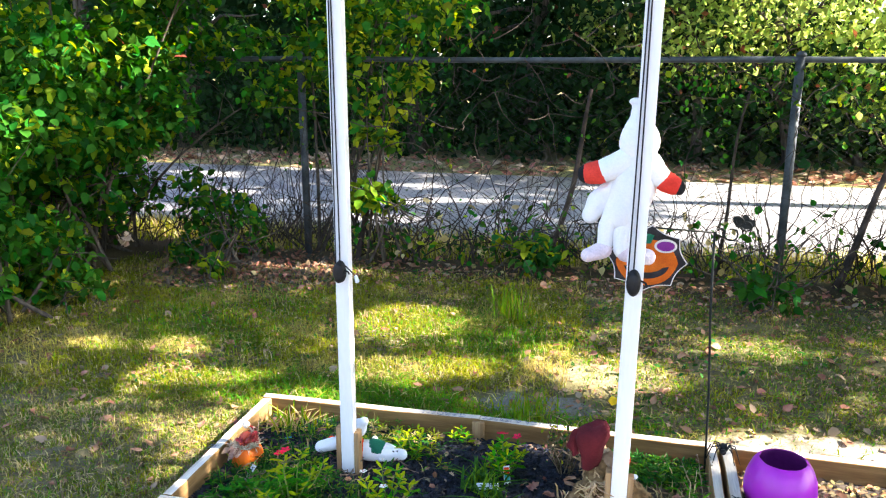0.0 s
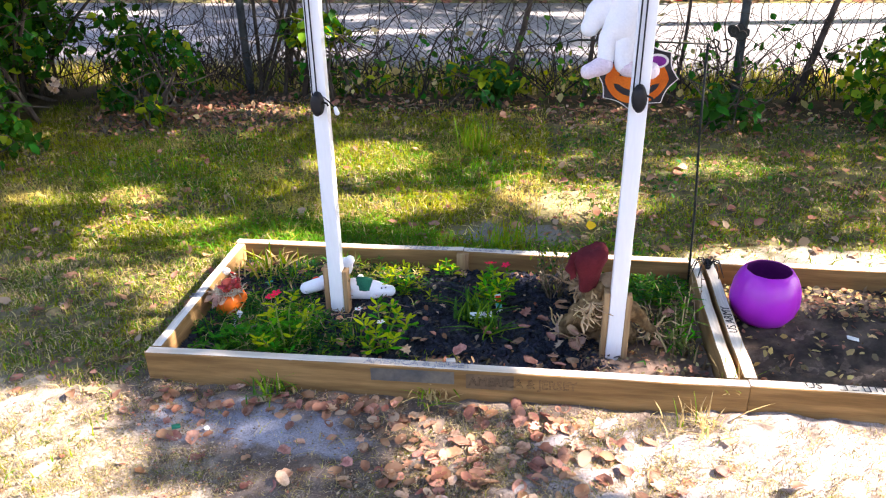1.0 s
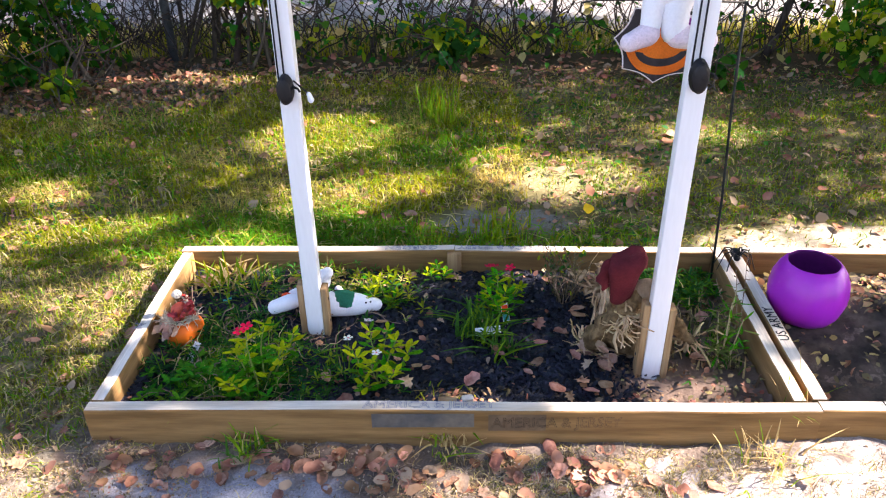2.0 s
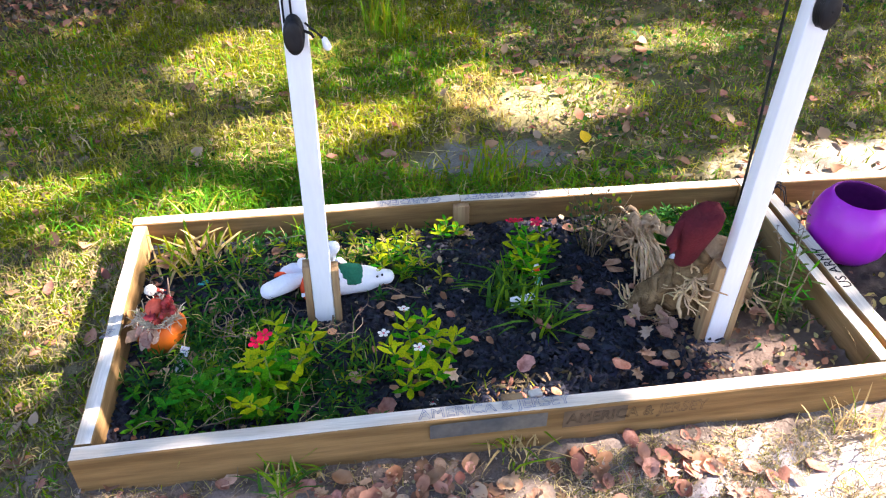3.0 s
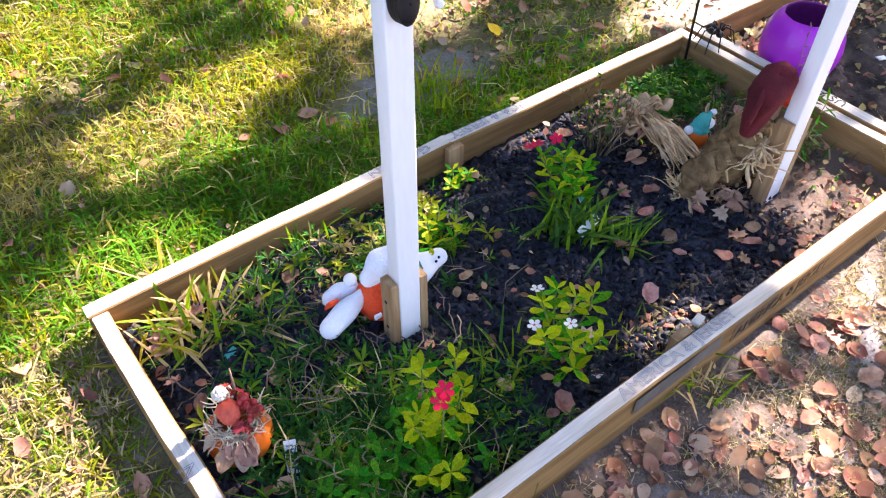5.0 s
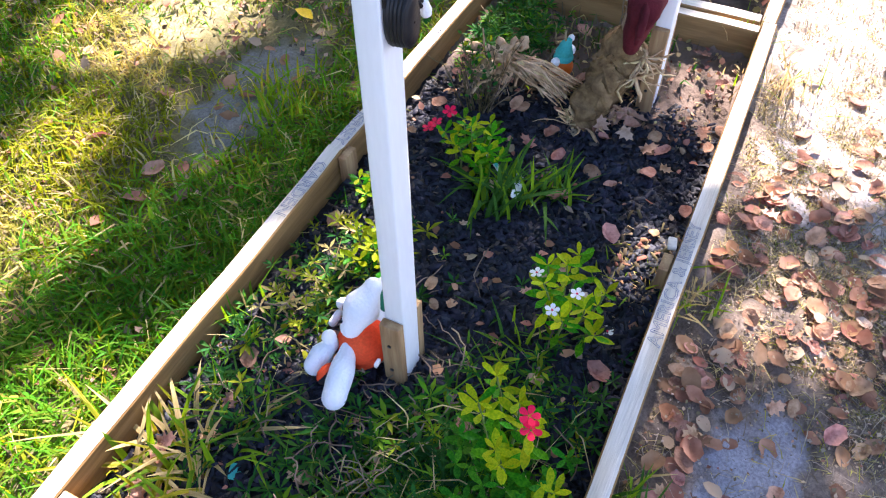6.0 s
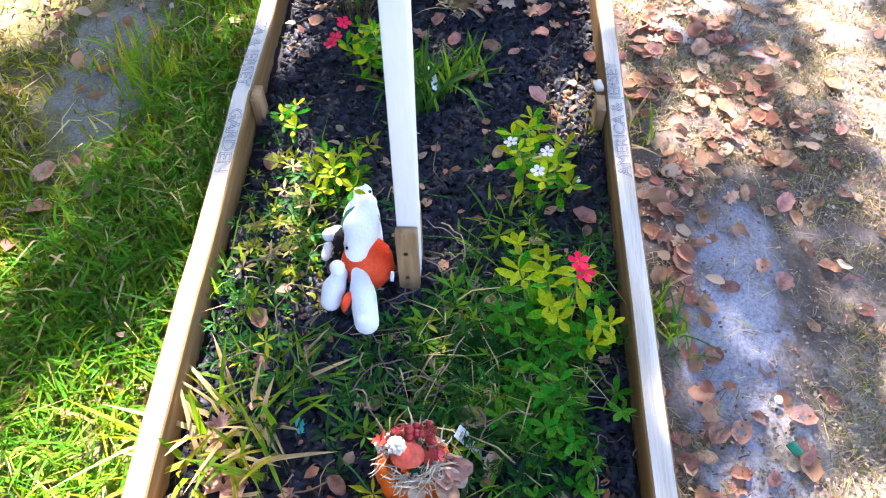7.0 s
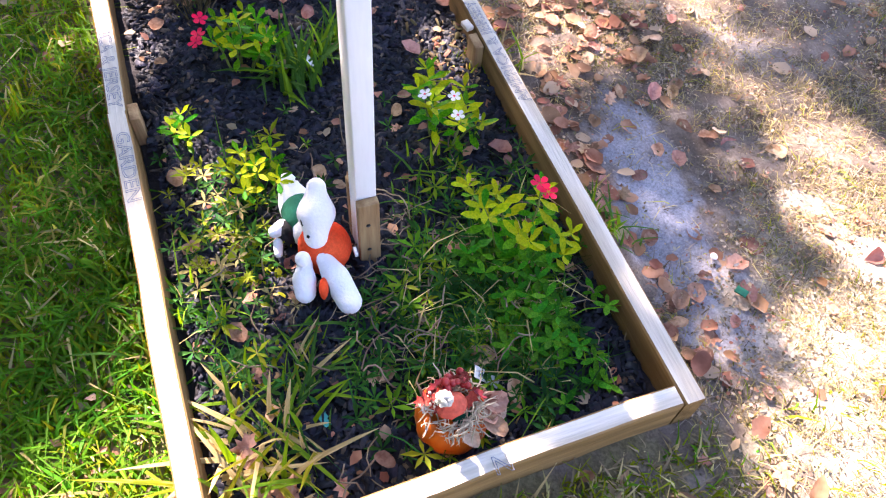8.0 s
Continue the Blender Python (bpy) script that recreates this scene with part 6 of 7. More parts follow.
def dry_bush(at):
    thing = empty("dry_bush", at, "dry olive-brown bush of thin upright stems", "bush")
    for k in range(26):
        bm = geo()
        a = random.uniform(0, 6.28)
        r = random.uniform(0.004, 0.026)
        out = random.uniform(0.05, 0.42)
        pts = stray_line((r * math.cos(a), r * math.sin(a), -0.01), (out * math.cos(a), out * math.sin(a), 1), 8, random.uniform(0.014, 0.027), 0.07, 0.0)
        tube(bm, pts, [0.0021 * (1 - 0.09 * i) for i in range(9)], 5)
        for i in (3, 5, 7):
            b = a + random.uniform(-1.4, 1.4)
            tube(bm, stray_line(pts[i], (math.cos(b), math.sin(b), 1.6), 4, 0.013, 0.2), [0.0011, 0.001, 0.0009, 0.0008, 0.0006], 4, cap=False)
        part("stem", bm, [OLIVE_STEM if k % 4 else TWIG], thing)
    pts = rng.normal(0, 1, (150, 3)) * np.array([0.034, 0.034, 0.045]) + np.array([0, 0, 0.13])
    ob = new("leaves", leaf_cloud("leaves", pts, 0.008, 0.018, [BUSH_YEL, WEED, OLIVE_STEM], (0.25, 0.4, 0.35), 0.8, droop=-0.6))
    ob.parent = thing


dry_bush((-0.165, 2.630, 0.01))
# a taller dry stem beside the feathery weed
bm = geo()
for k in range(3):
    pts = stray_line((0.285 + 0.012 * k, 2.42, 0.0), (0.03 * (k - 1), 0.0, 1), 11, 0.022 + 0.003 * k, 0.06, 0.03)
    tube(bm, pts, [0.0016 * (1 - 0.05 * i) for i in range(12)], 5)
    for i in range(4, 12):
        tube(bm, stray_line(pts[i], (random.uniform(-1, 1), random.uniform(-1, 1), 0.6), 2, 0.006, 0.3), 0.0016, 4, cap=False)
tagged(part("dry_seed_stalk", bm, [TWIG]), "dry brown seed stalk standing in the bed", "plant")


def plant_label(x, y, z, turn, tilt, label):
    thing = empty("plant_label", (x, y, z), label, "label", "plant labels in the bed")
    thing.matrix_basis = pose(x, y, z, 0, 0, turn) @ pose(0, 0, 0, tilt, 0, 0)
    bm = geo()
    box(bm, -0.011, 0.011, -0.0008, 0.0008, -0.035, 0.040, 0.0006)
    pl = part("plate", bm, [MARKER], thing)
    for k in range(4):
        bm = geo()
        box(bm, -0.007, random.uniform(0.0, 0.007), -0.0014, -0.0009, 0.008 + 0.007 * k, 0.0105 + 0.007 * k)
        part("print", bm, [INK], pl, smooth=False)
    return thing


plant_label(-1.236, 2.316, 0.032, -25, -48, "white plastic plant label leaning beside the pumpkin")
plant_label(-0.418, 2.40, 0.045, 0, 0, "white plastic plant label lying over strap leaves").matrix_basis = pose(-0.402, 2.428, 0.045, -50, 0, 12) @ pose(0, 0, 0, 0, 90, 0)
picture = plant_label(-0.345, 2.508, 0.040, 20, -30, "bright picture plant label with red and teal print")
for z0, z1, m in ((0.012, 0.034, ORANGE_RED), (-0.012, 0.008, TEAL)):
    bm = geo()
    box(bm, -0.0095, 0.0095, -0.0022, -0.0016, z0, z1)
    part("picture_print", bm, [m], picture, smooth=False)
bm = geo()
box(bm, -0.014, 0.014, -0.009, 0.009, 0, 0.011, 0.003)
ob = part("pale_block", bm, [PALE_STONE])
ob.matrix_basis = pose(-0.456, 2.074, 0.086, 0, 0, 12)
tagged(ob, "small pale block resting on the joining cleat", "block")
bm = geo()
box(bm, -0.018, 0.018, -0.009, 0.009, 0, 0.003, 0.001)
ob = part("white_tag", bm, [MARKER])
ob.matrix_basis = pose(0.80, 2.43, 0.03, 4, 8, -12)
tagged(ob, "small white plastic tag on bare soil", "label")
bm = geo()
blob(bm, (0, 0, 0.002), (0.008, 0.007, 0.006))
ob = part("white_pebble", bm, [PETAL_WHITE])
ob.matrix_basis = pose(-1.120, 1.796, 0.0)
tagged(ob, "small white pebble on grey sand", "pebble")
bm = geo()
box(bm, -0.012, 0.012, -0.009, 0.009, 0, 0.003, 0.001)
ob = part("green_scrap", bm, [GREEN_FELT])
ob.matrix_basis = pose(-1.208, 1.788, 0.004, 6, 4, 30)
tagged(ob, "small dark green scrap of plastic on the ground", "scrap")
bm = geo()
box(bm, -0.014, 0.014, -0.010, 0.010, 0, 0.002, 0.001)
ob = part("green_scrap", bm, [TEAL])
ob.matrix_basis = pose(-1.215, 2.60, 0.03, 16, -8, 20)
tagged(ob, "crumpled teal foil scrap on the soil", "scrap")

# ---- twigs and roots on the soil ----
bm = geo()
for k in range(150):
    c = random.choice(((-1.19, 2.27, 0.07), (-1.12, 2.20, 0.08), (-1.05, 2.34, 0.08), (-0.93, 2.50, 0.12), (-1.08, 2.42, 0.14), (-0.86, 2.40, 0.08), (-1.2, 2.5, 0.12), (-0.95, 2.62, 0.10)))
    x, y = random.gauss(c[0], c[2]), random.gauss(c[1], 0.08)
    pts = stray_line((min(max(x, X0 + 0.06), 0.3), min(max(y, Y0 + 0.06), Y1 - 0.06), random.uniform(0.02, 0.045)), (random.uniform(-1, 1), random.uniform(-1, 1), random.uniform(-0.1, 0.3)), 7, 0.016, 0.42)
    for p in pts:
        p.z = min(max(p.z, 0.020), 0.07)
    tube(bm, pts, random.uniform(0.0009, 0.0019), 4, cap=False)
tagged(part("dry_roots", bm, [TWIG]), "thin dry roots and stems over the soil", "roots", kind="stuff")

# ---- mulch ----
x, y = scatter(20000, X0 + 0.05, X1 - 0.08, Y0 + 0.05, Y1 - 0.05, lambda x, y: rng.uniform(0, 1, len(x)) < np.clip((0.02 - x + 0.08 * wavy(x, y, 9, 0.3)) / 0.16, 0, 1))
pts = np.stack([x, y, 0.020 + 0.010 * wavy(x, y, 7, 1.2) + rng.uniform(0, 0.006, len(x))], 1)
tagged(new("mulch", chips("mulch", pts, 0.010, 0.034, [MULCH, BARK], (0.95, 0.05), 0.35)), "black bark mulch chips over the bed", "mulch", kind="stuff")


x, y = scatter(170, X0 + 0.07, -0.1, Y0 + 0.07, Y1 - 0.06)
pts = np.stack([x, y, 0.030 + rng.uniform(0, 0.006, len(x))], 1)
tagged(new("dry_litter", leaf_cloud("dry_litter", pts, 0.010, 0.032, [LITTER, TWIG], (0.8, 0.2), 0.3)), "brown leaf pieces on the dark mulch", "leaf litter", kind="stuff")
x, y = scatter(750, -0.10, X1 - 0.07, Y0 + 0.07, Y1 - 0.05)
pts = np.stack([x, y, 0.024 + 0.010 * wavy(x, y, 7, 1.2) + rng.uniform(0, 0.006, len(x))], 1)
tagged(new("dry_litter", leaf_cloud("dry_litter", pts, 0.006, 0.022, [LITTER, THATCH, GRASS_DRY, BARK], (0.36, 0.36, 0.16, 0.12), 0.55)), "dry leaf bits on the bare end of the bed", "leaf litter", kind="stuff")
x, y = rng.normal(-0.47, 0.06, 100), rng.uniform(Y0 + 0.055, 2.18, 100)
pts = np.stack([x, y, 0.028 + rng.uniform(0, 0.008, len(x))], 1)
tagged(new("dry_litter", chips("dry_litter", pts, 0.008, 0.030, [OLIVE_STEM, THATCH, LITTER], (0.35, 0.4, 0.25), 0.5)), "straw and bark crumbs by the front board", "leaf litter", kind="stuff")
x, y = rng.normal(0.22, 0.07, 260), rng.normal(2.42, 0.14, 260)
k = (x < X1 - 0.08) & (y < Y1 - 0.06) & (y > Y0 + 0.08)
pts = np.stack([x, y, 0.02 + 0 * x], 1)[k]
tagged(new("dry_weeds", blades("dry_weeds", pts, 0.02, 0.06, 0.0032, [THATCH, GRASS_DRY, BUSH], (0.45, 0.25, 0.30), 0.9)), "half-dry olive weeds at the end of the bed", "weeds", kind="stuff")


# ---- grass ----
def in_beds(x, y, pad=0.0):
    return (x > X0 - pad) & (x < B2 + pad) & (y > Y0 - pad) & (y < Y1 + pad)


def grass_field(name, n, x0, x1, y0, y1, keep, h0, h1, w, mats, share, lean, label):
    x, y = scatter(n, x0, x1, y0, y1)
    k = (rng.uniform(0, 1, n) < keep(x, y)) & ~in_beds(x, y, 0.004)
    x, y = x[k], y[k]
    pts = np.stack([x, y, lie(x, y) - 0.004], 1)
    tagged(new(name, blades(name, pts, h0, h1, w, mats, share, lean)), label, "grass", kind="stuff")


HEDGE = lambda x, y: np.exp(-((x + 2.5) / 0.65) ** 4 - ((y - 4.85) / 0.48) ** 4)
LUSH = lambda x, y: np.clip(np.exp(-((x + 0.85) / 0.85) ** 4 - ((y - 2.98) / 0.26) ** 4) + 0.45 * np.exp(-((x + 0.72) / 0.5) ** 2 - ((y - 3.95) / 0.35) ** 2) + 0.3 * np.exp(-((x + 2.2) / 0.5) ** 2 - ((y - 3.9) / 0.5) ** 2), 0, 1)
# one bare sand spot; two sunlit spots thinned so brighter ground shows
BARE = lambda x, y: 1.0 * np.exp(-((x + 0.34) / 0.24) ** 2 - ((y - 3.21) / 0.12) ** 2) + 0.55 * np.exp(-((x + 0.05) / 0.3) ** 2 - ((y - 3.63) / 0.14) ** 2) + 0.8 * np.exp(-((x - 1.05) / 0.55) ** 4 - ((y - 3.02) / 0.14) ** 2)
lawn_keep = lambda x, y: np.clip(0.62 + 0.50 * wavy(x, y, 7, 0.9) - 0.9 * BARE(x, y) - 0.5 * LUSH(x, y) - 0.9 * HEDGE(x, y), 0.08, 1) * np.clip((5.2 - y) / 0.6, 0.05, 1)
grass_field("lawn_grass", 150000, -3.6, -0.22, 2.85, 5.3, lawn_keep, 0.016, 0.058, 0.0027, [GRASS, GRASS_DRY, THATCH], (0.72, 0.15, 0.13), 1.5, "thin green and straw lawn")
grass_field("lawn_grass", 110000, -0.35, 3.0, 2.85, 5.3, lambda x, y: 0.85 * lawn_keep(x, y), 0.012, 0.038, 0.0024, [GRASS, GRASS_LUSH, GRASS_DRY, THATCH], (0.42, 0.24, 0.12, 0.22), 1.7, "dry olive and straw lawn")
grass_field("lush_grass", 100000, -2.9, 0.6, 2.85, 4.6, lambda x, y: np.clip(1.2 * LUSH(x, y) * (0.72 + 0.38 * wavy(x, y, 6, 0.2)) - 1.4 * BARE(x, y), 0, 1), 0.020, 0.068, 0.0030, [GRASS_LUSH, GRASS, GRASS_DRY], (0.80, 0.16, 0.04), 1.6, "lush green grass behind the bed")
grass_field("side_grass", 80000, -3.2, -1.43, 1.5, 2.9, lambda x, y: np.clip(0.6 + 0.5 * wavy(x, y, 8, 0.4), 0.2, 1) * np.clip((y - 1.85) / 0.4, 0.12, 1), 0.012, 0.040, 0.0022, [GRASS, GRASS_DRY, GRASS_LUSH, THATCH], (0.32, 0.23, 0.13, 0.32), 1.4, "thin grass beside the bed")
grass_field("dry_grass", 230000, -2.5, 1.7, 0.9, 2.02, lambda x, y: np.clip(0.55 + 0.5 * wavy(x, y, 5.5, 1.4), 0.10, 1) * np.where(((x + 1.0) / 0.45) ** 2 + ((y - 1.83) / 0.11) ** 2 < 1, 0.25, 1), 0.006, 0.022, 0.0010, [GRASS_DRY, STRAW_PALE, THATCH, GRASS], (0.24, 0.36, 0.32, 0.08), 2.4, "flattened dry straw grass on sand")
grass_field("verge_grass", 16000, -6, 6, 5.5, 6.13, lambda x, y: 0.9 + 0 * x, 0.05, 0.16, 0.004, [GRASS, GRASS_DRY], (0.6, 0.4), 0.7, "sunlit verge grass beyond the fence")
x, y = scatter(5200, -3.3, 2.6, 2.9, 5.2)
k = (wavy(x, y, 3.3, 2.2) > 0.0) & (rng.uniform(0, 1, len(x)) > 1.6 * BARE(x, y))
pts = np.stack([x, y, lie(x, y) + 0.012], 1)[k]
tagged(new("lawn_weeds", leaf_cloud("lawn_weeds", pts, 0.015, 0.035, [WEED, GRASS_DRY], (0.75, 0.25), 0.45)), "small broad-leaved weeds in the lawn", "weeds", kind="stuff")
x, y = scatter(3400, X0 + 0.05, -0.55, Y0 + 0.05, Y1 - 0.05)
k = (rng.uniform(0, 1, len(x)) < np.clip(0.20 + 0.60 * wavy(x, y, 11, 0.8), 0, 1) * np.clip((-0.55 - x) / 0.25, 0, 1))
pts = np.stack([x, y, 0.024 + rng.uniform(0, 0.035, len(x))], 1)[k][::2]
tagged(new("bed_weeds", whorls("bed_weeds", pts, 0.014, 0.036, [WEED, GRASS_LUSH, BUSH_YEL], (0.70, 0.20, 0.10))), "small green weeds between the plants", "weeds", kind="stuff")
x, y = rng.normal(-1.12, 0.10, 1100), rng.normal(2.24, 0.10, 1100)
k = (x > X0 + 0.09) & (x < -0.8) & (y > Y0 + 0.115) & (y < 2.62)
more = np.stack([x, y, 0.022 + rng.uniform(0, 0.022, len(x))], 1)[k]
tagged(new("bed_weeds", whorls("bed_weeds", more[::2], 0.016, 0.034, [WEED, GRASS_LUSH], (0.8, 0.2))), "dense low dark green weeds beside the pumpkin", "weeds", kind="stuff")
x, y = rng.normal(-0.93, 0.09, 230), rng.normal(2.65, 0.055, 230)
k = (y < Y1 - 0.055) & (y > 2.55)
lit = np.stack([rng.normal(-0.82, 0.11, 100), np.clip(rng.normal(2.68, 0.05, 100), 2.57, Y1 - 0.06), rng.uniform(0.03, 0.055, 100)], 1)
tagged(new("bed_weeds", whorls("bed_weeds", lit, 0.014, 0.032, [BUSH_YEL, WEED, GRASS_DRY], (0.35, 0.40, 0.25))), "yellowing small weeds behind the plush", "weeds", kind="stuff")
low = np.stack([np.clip(rng.normal(0.17, 0.085, 260), -0.05, X1 - 0.09), np.clip(rng.normal(2.69, 0.06, 260), 2.50, 2.755), rng.uniform(0.022, 0.05, 260)], 1)
tagged(new("bed_weeds", whorls("bed_weeds", low, 0.016, 0.036, [WEED, GRASS_LUSH], (0.75, 0.25), 7)), "low feathery dark green weeds by the corner", "weeds", kind="stuff")
dry = np.stack([x, y, 0.024 + rng.uniform(0, 0.018, len(x))], 1)[k]
tagged(new("dry_litter", leaf_cloud("dry_litter", dry, 0.008, 0.024, [LITTER, BUSH_YEL, WEED], (0.22, 0.30, 0.48), 0.6)), "dry leaf crumbs and straw behind the plush", "leaf litter", kind="stuff")
pts2 = np.concatenate([pts, more])[::2] + np.array([0, 0, -0.01])
tagged(new("bed_grass", blades("bed_grass", pts2, 0.025, 0.075, 0.0015, [WEED, GRASS_LUSH, GRASS_DRY], (0.45, 0.30, 0.25), 1.5)), "sparse grass blades in the bed", "grass", kind="stuff")

x, y = scatter(62000, -2.9, 2.4, 0.9, 2.02)
k = (rng.uniform(0, 1, len(x)) < np.clip(0.5 + 0.8 * wavy(x, y, 9, 0.7), 0.08, 1) * np.where((x > -0.05) | (x < -1.45), 0.25, 1)) & ~in_beds(x, y, 0.006)
pts = np.stack([x, y, lie(x, y) + 0.005 + rng.uniform(0, 0.006, len(x))], 1)[k]
tagged(new("crumbled_litter", leaf_cloud("crumbled_litter", pts, 0.004, 0.011, [THATCH, LITTER, FALLEN_PALE, STRAW_PALE], (0.46, 0.20, 0.10, 0.24), 0.3, False)), "crumbled bits of leaf and straw on the sand", "leaf litter", kind="stuff")
x, y = scatter(26000, -3.2, 2.8, 2.86, 5.2)
k = (rng.uniform(0, 1, len(x)) < np.clip(0.45 + 0.8 * wavy(x, y, 6, 1.7), 0.1, 1) * np.clip(1 - 1.3 * BARE(x, y), 0.1, 1)) & ~in_beds(x, y, 0.006)
pts = np.stack([x, y, lie(x, y) + 0.006 + rng.uniform(0, 0.014, len(x))], 1)[k]
tagged(new("lawn_debris", leaf_cloud("lawn_debris", pts, 0.008, 0.026, [THATCH, LITTER, FALLEN_PALE, BARK], (0.45, 0.25, 0.12, 0.18), 0.5, False)), "small dead leaf bits in the lawn", "leaf litter", kind="stuff")

# ---- fallen leaves ----
KINDS = [leaf_mesh("fallen_leaf", "oval", 0.32, FALLEN, 31), leaf_mesh("fallen_leaf", "oval", 0.65, FALLEN, 32), leaf_mesh("fallen_leaf", "oval", -0.35, FALLEN, 33), leaf_mesh("fallen_leaf", "maple", 0.3, FALLEN, 34),
         leaf_mesh("fallen_leaf", "oval", 0.28, FALLEN_PALE, 35), leaf_mesh("fallen_leaf", "maple", 0.35, FALLEN_PALE, 36)]


def strew(name, x, y, z, lo, hi, label):
    """Whole leaves lying at plan points, joined into one mesh."""
    vs, fs, mi, base = [], [], [], 0
    arrays = []
    for me in KINDS:
        co = np.array([v.co for v in me.vertices])
        tri = np.array([(p.vertices[0], p.vertices[k], p.vertices[k + 1]) for p in me.polygons for k in range(1, len(p.vertices) - 1)])
        arrays.append((co, tri))
    for px, py, pz in zip(x, y, z):
        k = random.choices(range(6), (5, 4, 4, 2, 1.2, 0.6))[0]
        co, tri = arrays[k]
        m = np.array(pose(px, py, pz, random.gauss(0, 9), random.gauss(0, 9), random.uniform(0, 360)) @ Matrix.Scale(random.uniform(lo, hi), 4))
        vs.append(co @ m[:3, :3].T + m[:3, 3])
        fs.append(tri + base)
        mi += [1 if k > 3 else 0] * len(tri)
        base += len(co)
    ob = new(name, fast_mesh(name, np.concatenate(vs), np.concatenate(fs), [LITTER, FALLEN_PALE], np.array(mi), True))
    return tagged(ob, label, "leaf litter", kind="stuff")


def drop_leaf(x, y, z, size, me=None):
    ob = new("fallen_leaf", me or random.choices(KINDS, (5, 4, 4, 2, 1.2, 0.6))[0])
    ob.matrix_basis = pose(x, y, z, random.gauss(0, 11), random.gauss(0, 11), random.uniform(0, 360)) @ Matrix.Scale(size, 4)
    tagged(ob, "curled brown fallen leaf on the ground", "leaf", "fallen leaves")
    return ob


def litter_density(x, y):
    return (0.25 if x < -1.42 else 1.0) * (0.12 + 0.9 * math.exp(-((y - 1.94) / 0.10) ** 2) * (0.6 + 0.4 * math.sin(5 * x + 1)) * (x < 0) + 0.8 * math.exp(-((x + 0.25) / 0.4) ** 2 - ((y - 1.72) / 0.14) ** 2)
            - 0.10 * (x > 0.05))


count = 0
while count < 165:
    x, y = random.uniform(-1.75, 0.6), random.uniform(1.45, 2.0)
    if random.random() < litter_density(x, y):
        drop_leaf(x, y, float(lie(x, y)) + 0.007, random.uniform(0.030, 0.054))
        count += 1
for k in range(96):
    x, y = random.uniform(X0 + 0.07, X1 - 0.1), random.uniform(Y0 + 0.07, Y1 - 0.07)
    drop_leaf(x, y, 0.038, random.uniform(0.026, 0.052), random.choices(KINDS, (3, 4, 3, 5, 0.5, 0.5))[0])
x = np.concatenate([rng.uniform(-1.6, 0.8, 30), rng.uniform(-1.3, 0.2, 34), rng.uniform(-2.2, -1.46, 45), rng.uniform(-1.9, 0.3, 60), rng.normal(-0.32, 0.30, 90), rng.uniform(-1.35, -0.1, 110)])
y = np.concatenate([rng.uniform(2.92, 4.3, 30), rng.uniform(2.92, 3.55, 34), rng.uniform(1.85, 3.1, 45), rng.uniform(1.0, 1.8, 60), rng.normal(1.74, 0.09, 90), rng.normal(1.93, 0.035, 110)])
k = ~in_beds(x, y, 0.02)
x, y = x[k], y[k]
strew("leaf_litter", x, y, lie(x, y) + 0.007, 0.026, 0.052, "whole brown leaves strewn over the yard")
for x, y, s, me in ((-1.312, 2.735, 0.080, KINDS[0]), (-1.318, 2.665, 0.085, KINDS[3]), (-1.12, 2.70, 0.055, KINDS[4]), (-0.66, 3.21, 0.06, KINDS[0]), (-0.70, 3.10, 0.05, KINDS[0])):
    drop_leaf(x, y, 0.035 if y < 2.84 else 0.02, s, me)
x, y = scatter(15000, -3.4, 3.2, 0.8, 5.5)
w = np.clip(0.15 + 0.5 * np.exp(-((y - 5.05) / 0.35) ** 2) + 0.2 * np.exp(-((x + 2.5) / 0.6) ** 2 - ((y - 4.85) / 0.45) ** 2) + 0.12 * wavy(x, y, 3, 0.5), 0.03, 1) * np.where(y < 2.0, np.where(x > -0.1, 0.08, 0.15), 1)
k = (rng.uniform(0, 1, len(x)) < w) & ~in_beds(x, y, 0.01)
pts = np.stack([x, y, lie(x, y) + 0.012], 1)[k]
tagged(new("leaf_litter", leaf_cloud("leaf_litter", pts, 0.025, 0.065, [LITTER, FALLEN_PALE], (0.8, 0.2), 0.35)), "scattered brown leaf litter", "leaf litter", kind="stuff")
x, y = scatter(3400, -3.2, -1.7, 4.2, 5.4)
k = rng.uniform(0, 1, len(x)) < HEDGE(x, y)
pts = np.stack([x, y, lie(x, y) + rng.uniform(0.006, 0.022, len(x))], 1)[k]
tagged(new("hedge_litter", leaf_cloud("hedge_litter", pts, 0.020, 0.050, [LITTER, BARK, THATCH], (0.48, 0.34, 0.18), 0.6)), "dense reddish-brown leaf litter under the bush", "leaf litter", kind="stuff")
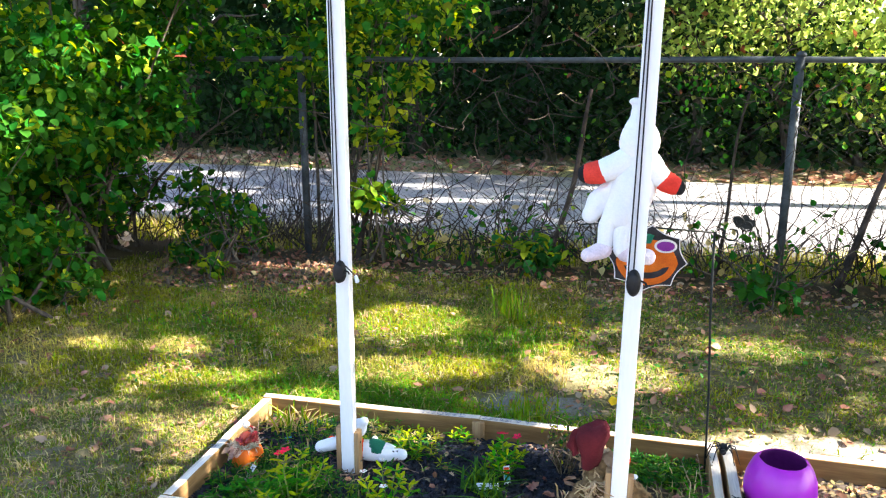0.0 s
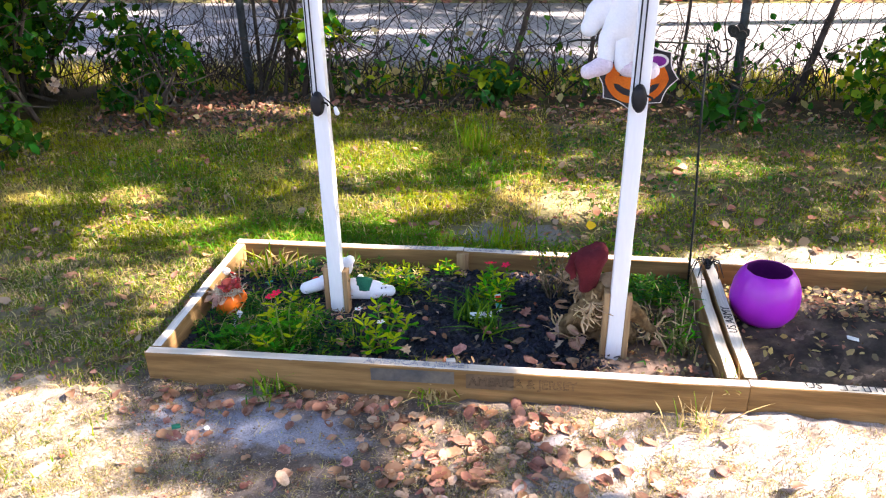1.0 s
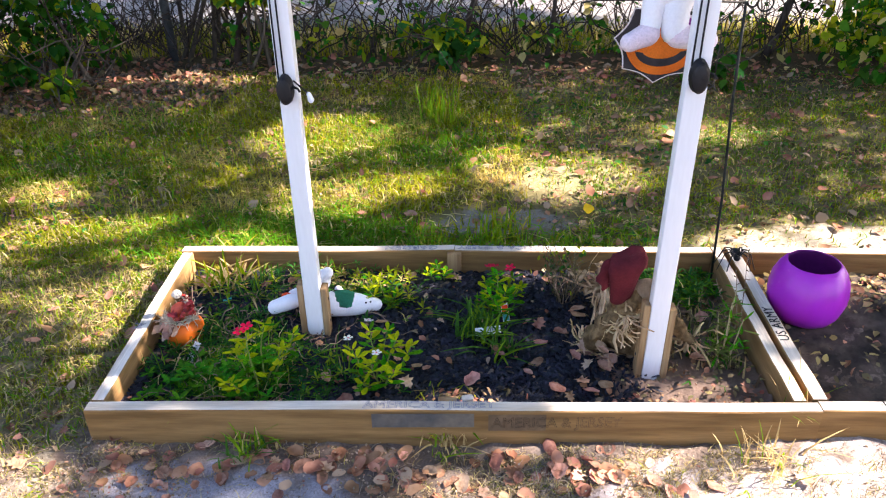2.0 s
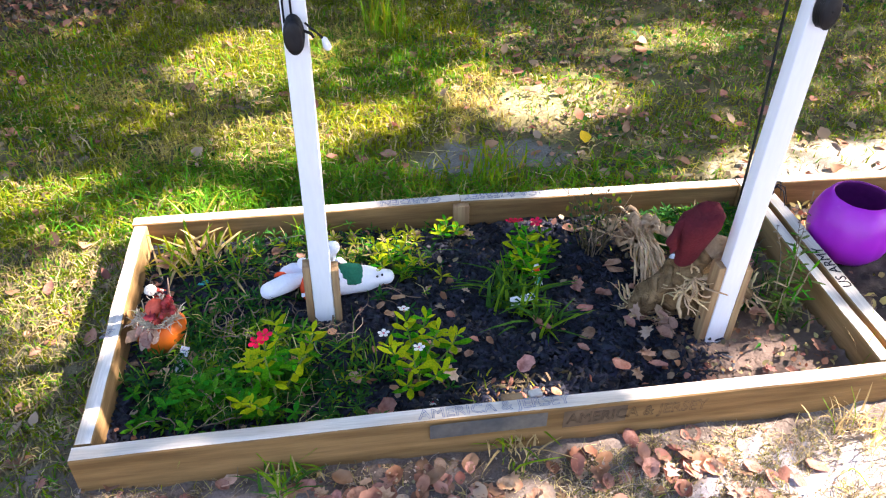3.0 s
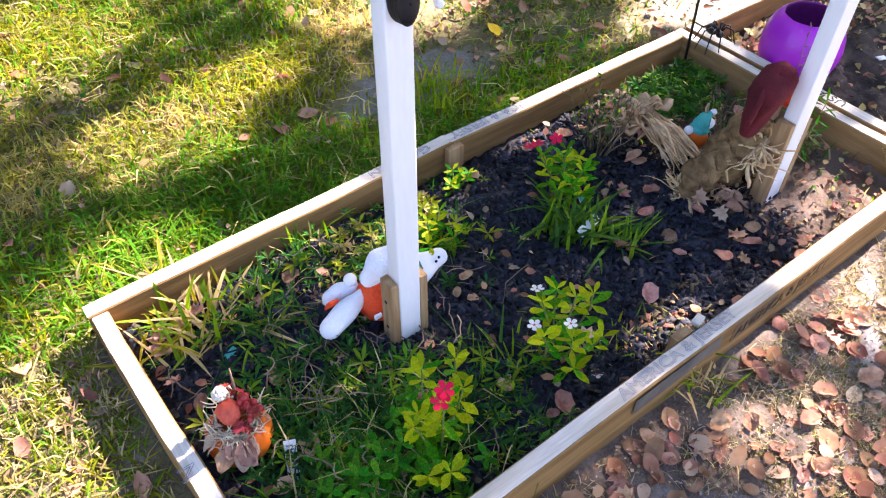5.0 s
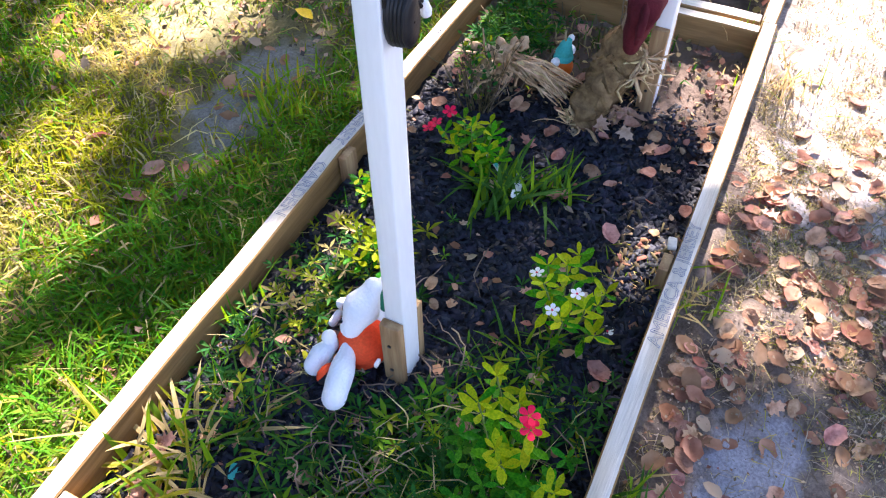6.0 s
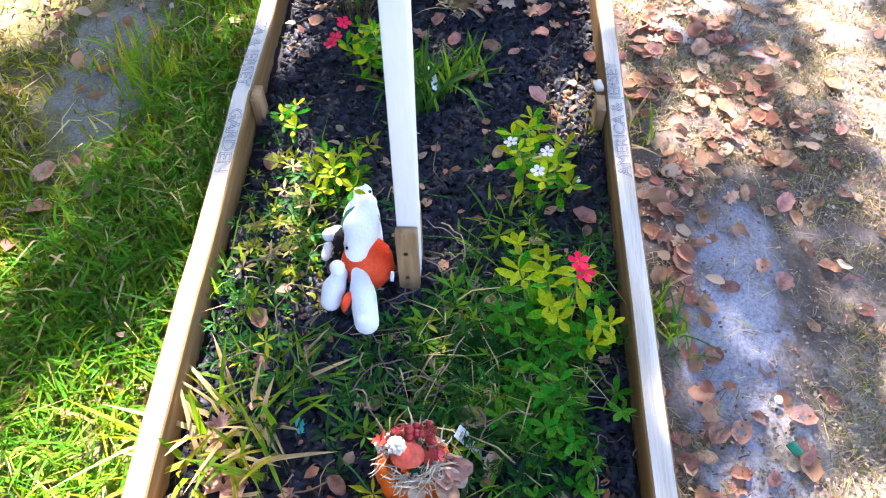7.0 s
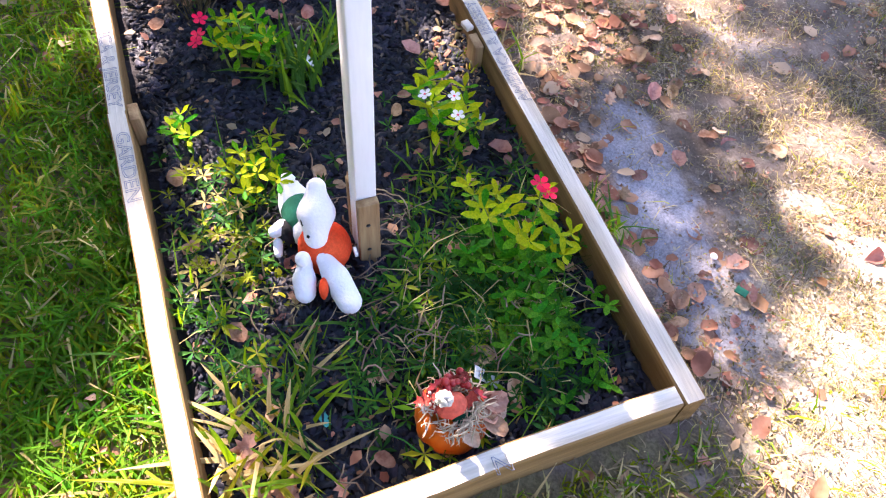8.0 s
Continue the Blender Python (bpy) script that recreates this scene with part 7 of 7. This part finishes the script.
sprig = empty("dead_leaf_sprig", (-2.83, 3.90, 0.43), "pale pinkish dead leaves caught in the bush", "leaves")
for k in range(7):
    shared("leaf", KINDS[5], sprig, pose(random.gauss(0, 0.035), random.gauss(0, 0.035), random.gauss(0, 0.035), random.gauss(40, 30), random.gauss(0, 40), random.uniform(0, 360)) @ Matrix.Scale(random.uniform(0.06, 0.085), 4))
x, y = scatter(2600, X1 + 0.04, 1.6, Y0 + 0.07, Y1 - 0.06)
k = rng.uniform(0, 1, len(x)) < np.clip(0.15 + 0.9 * (y > 2.55), 0, 1)
pts = np.stack([x, y, 0.026 + 0 * x], 1)[k]
tagged(new("straw_litter", leaf_cloud("straw_litter", pts, 0.010, 0.034, [LITTER, GRASS_DRY, THATCH], (0.35, 0.40, 0.25), 0.5)), "dry straw and leaf litter in the second bed", "leaf litter", kind="stuff")
x, y = scatter(2500, -14, 10, 9.6, 11.0)
pts = np.stack([x, y, 0.03 + 0 * x], 1)
tagged(new("roadside_litter", leaf_cloud("roadside_litter", pts, 0.08, 0.18, [LITTER, FALLEN_PALE], (0.6, 0.4), 0.3, False)), "pinkish leaf litter along the far roadside", "leaf litter", kind="stuff")
# a crumpled pale heap of husk beside the second post, a yellow leaf on the lawn
for k in range(9):
    ob = shared("husk_leaf", KINDS[4 + k % 2], None, pose(-0.085 + random.gauss(0, 0.022), 2.300 + random.gauss(0, 0.014), 0.040 + 0.004 * k, random.gauss(0, 40), random.gauss(0, 40), random.uniform(0, 360)) @ Matrix.Scale(random.uniform(0.04, 0.06), 4))
    tagged(ob, "crumpled pale dry husk leaf beside the post", "leaf", "fallen leaves")
YELLOW_LEAF = leaf_mesh("fallen_leaf", "oval", 0.3, mat("yellow_leaf", (0.75, 0.48, 0.01), (0.85, 0.58, 0.02), 12, 0.6, 0.2, 70, glow=0.2), 41)
ob = drop_leaf(-0.002, 3.276, 0.035, 0.06, YELLOW_LEAF)
tagged(ob, "bright yellow fallen leaf on the lawn", "leaf", "fallen leaves")
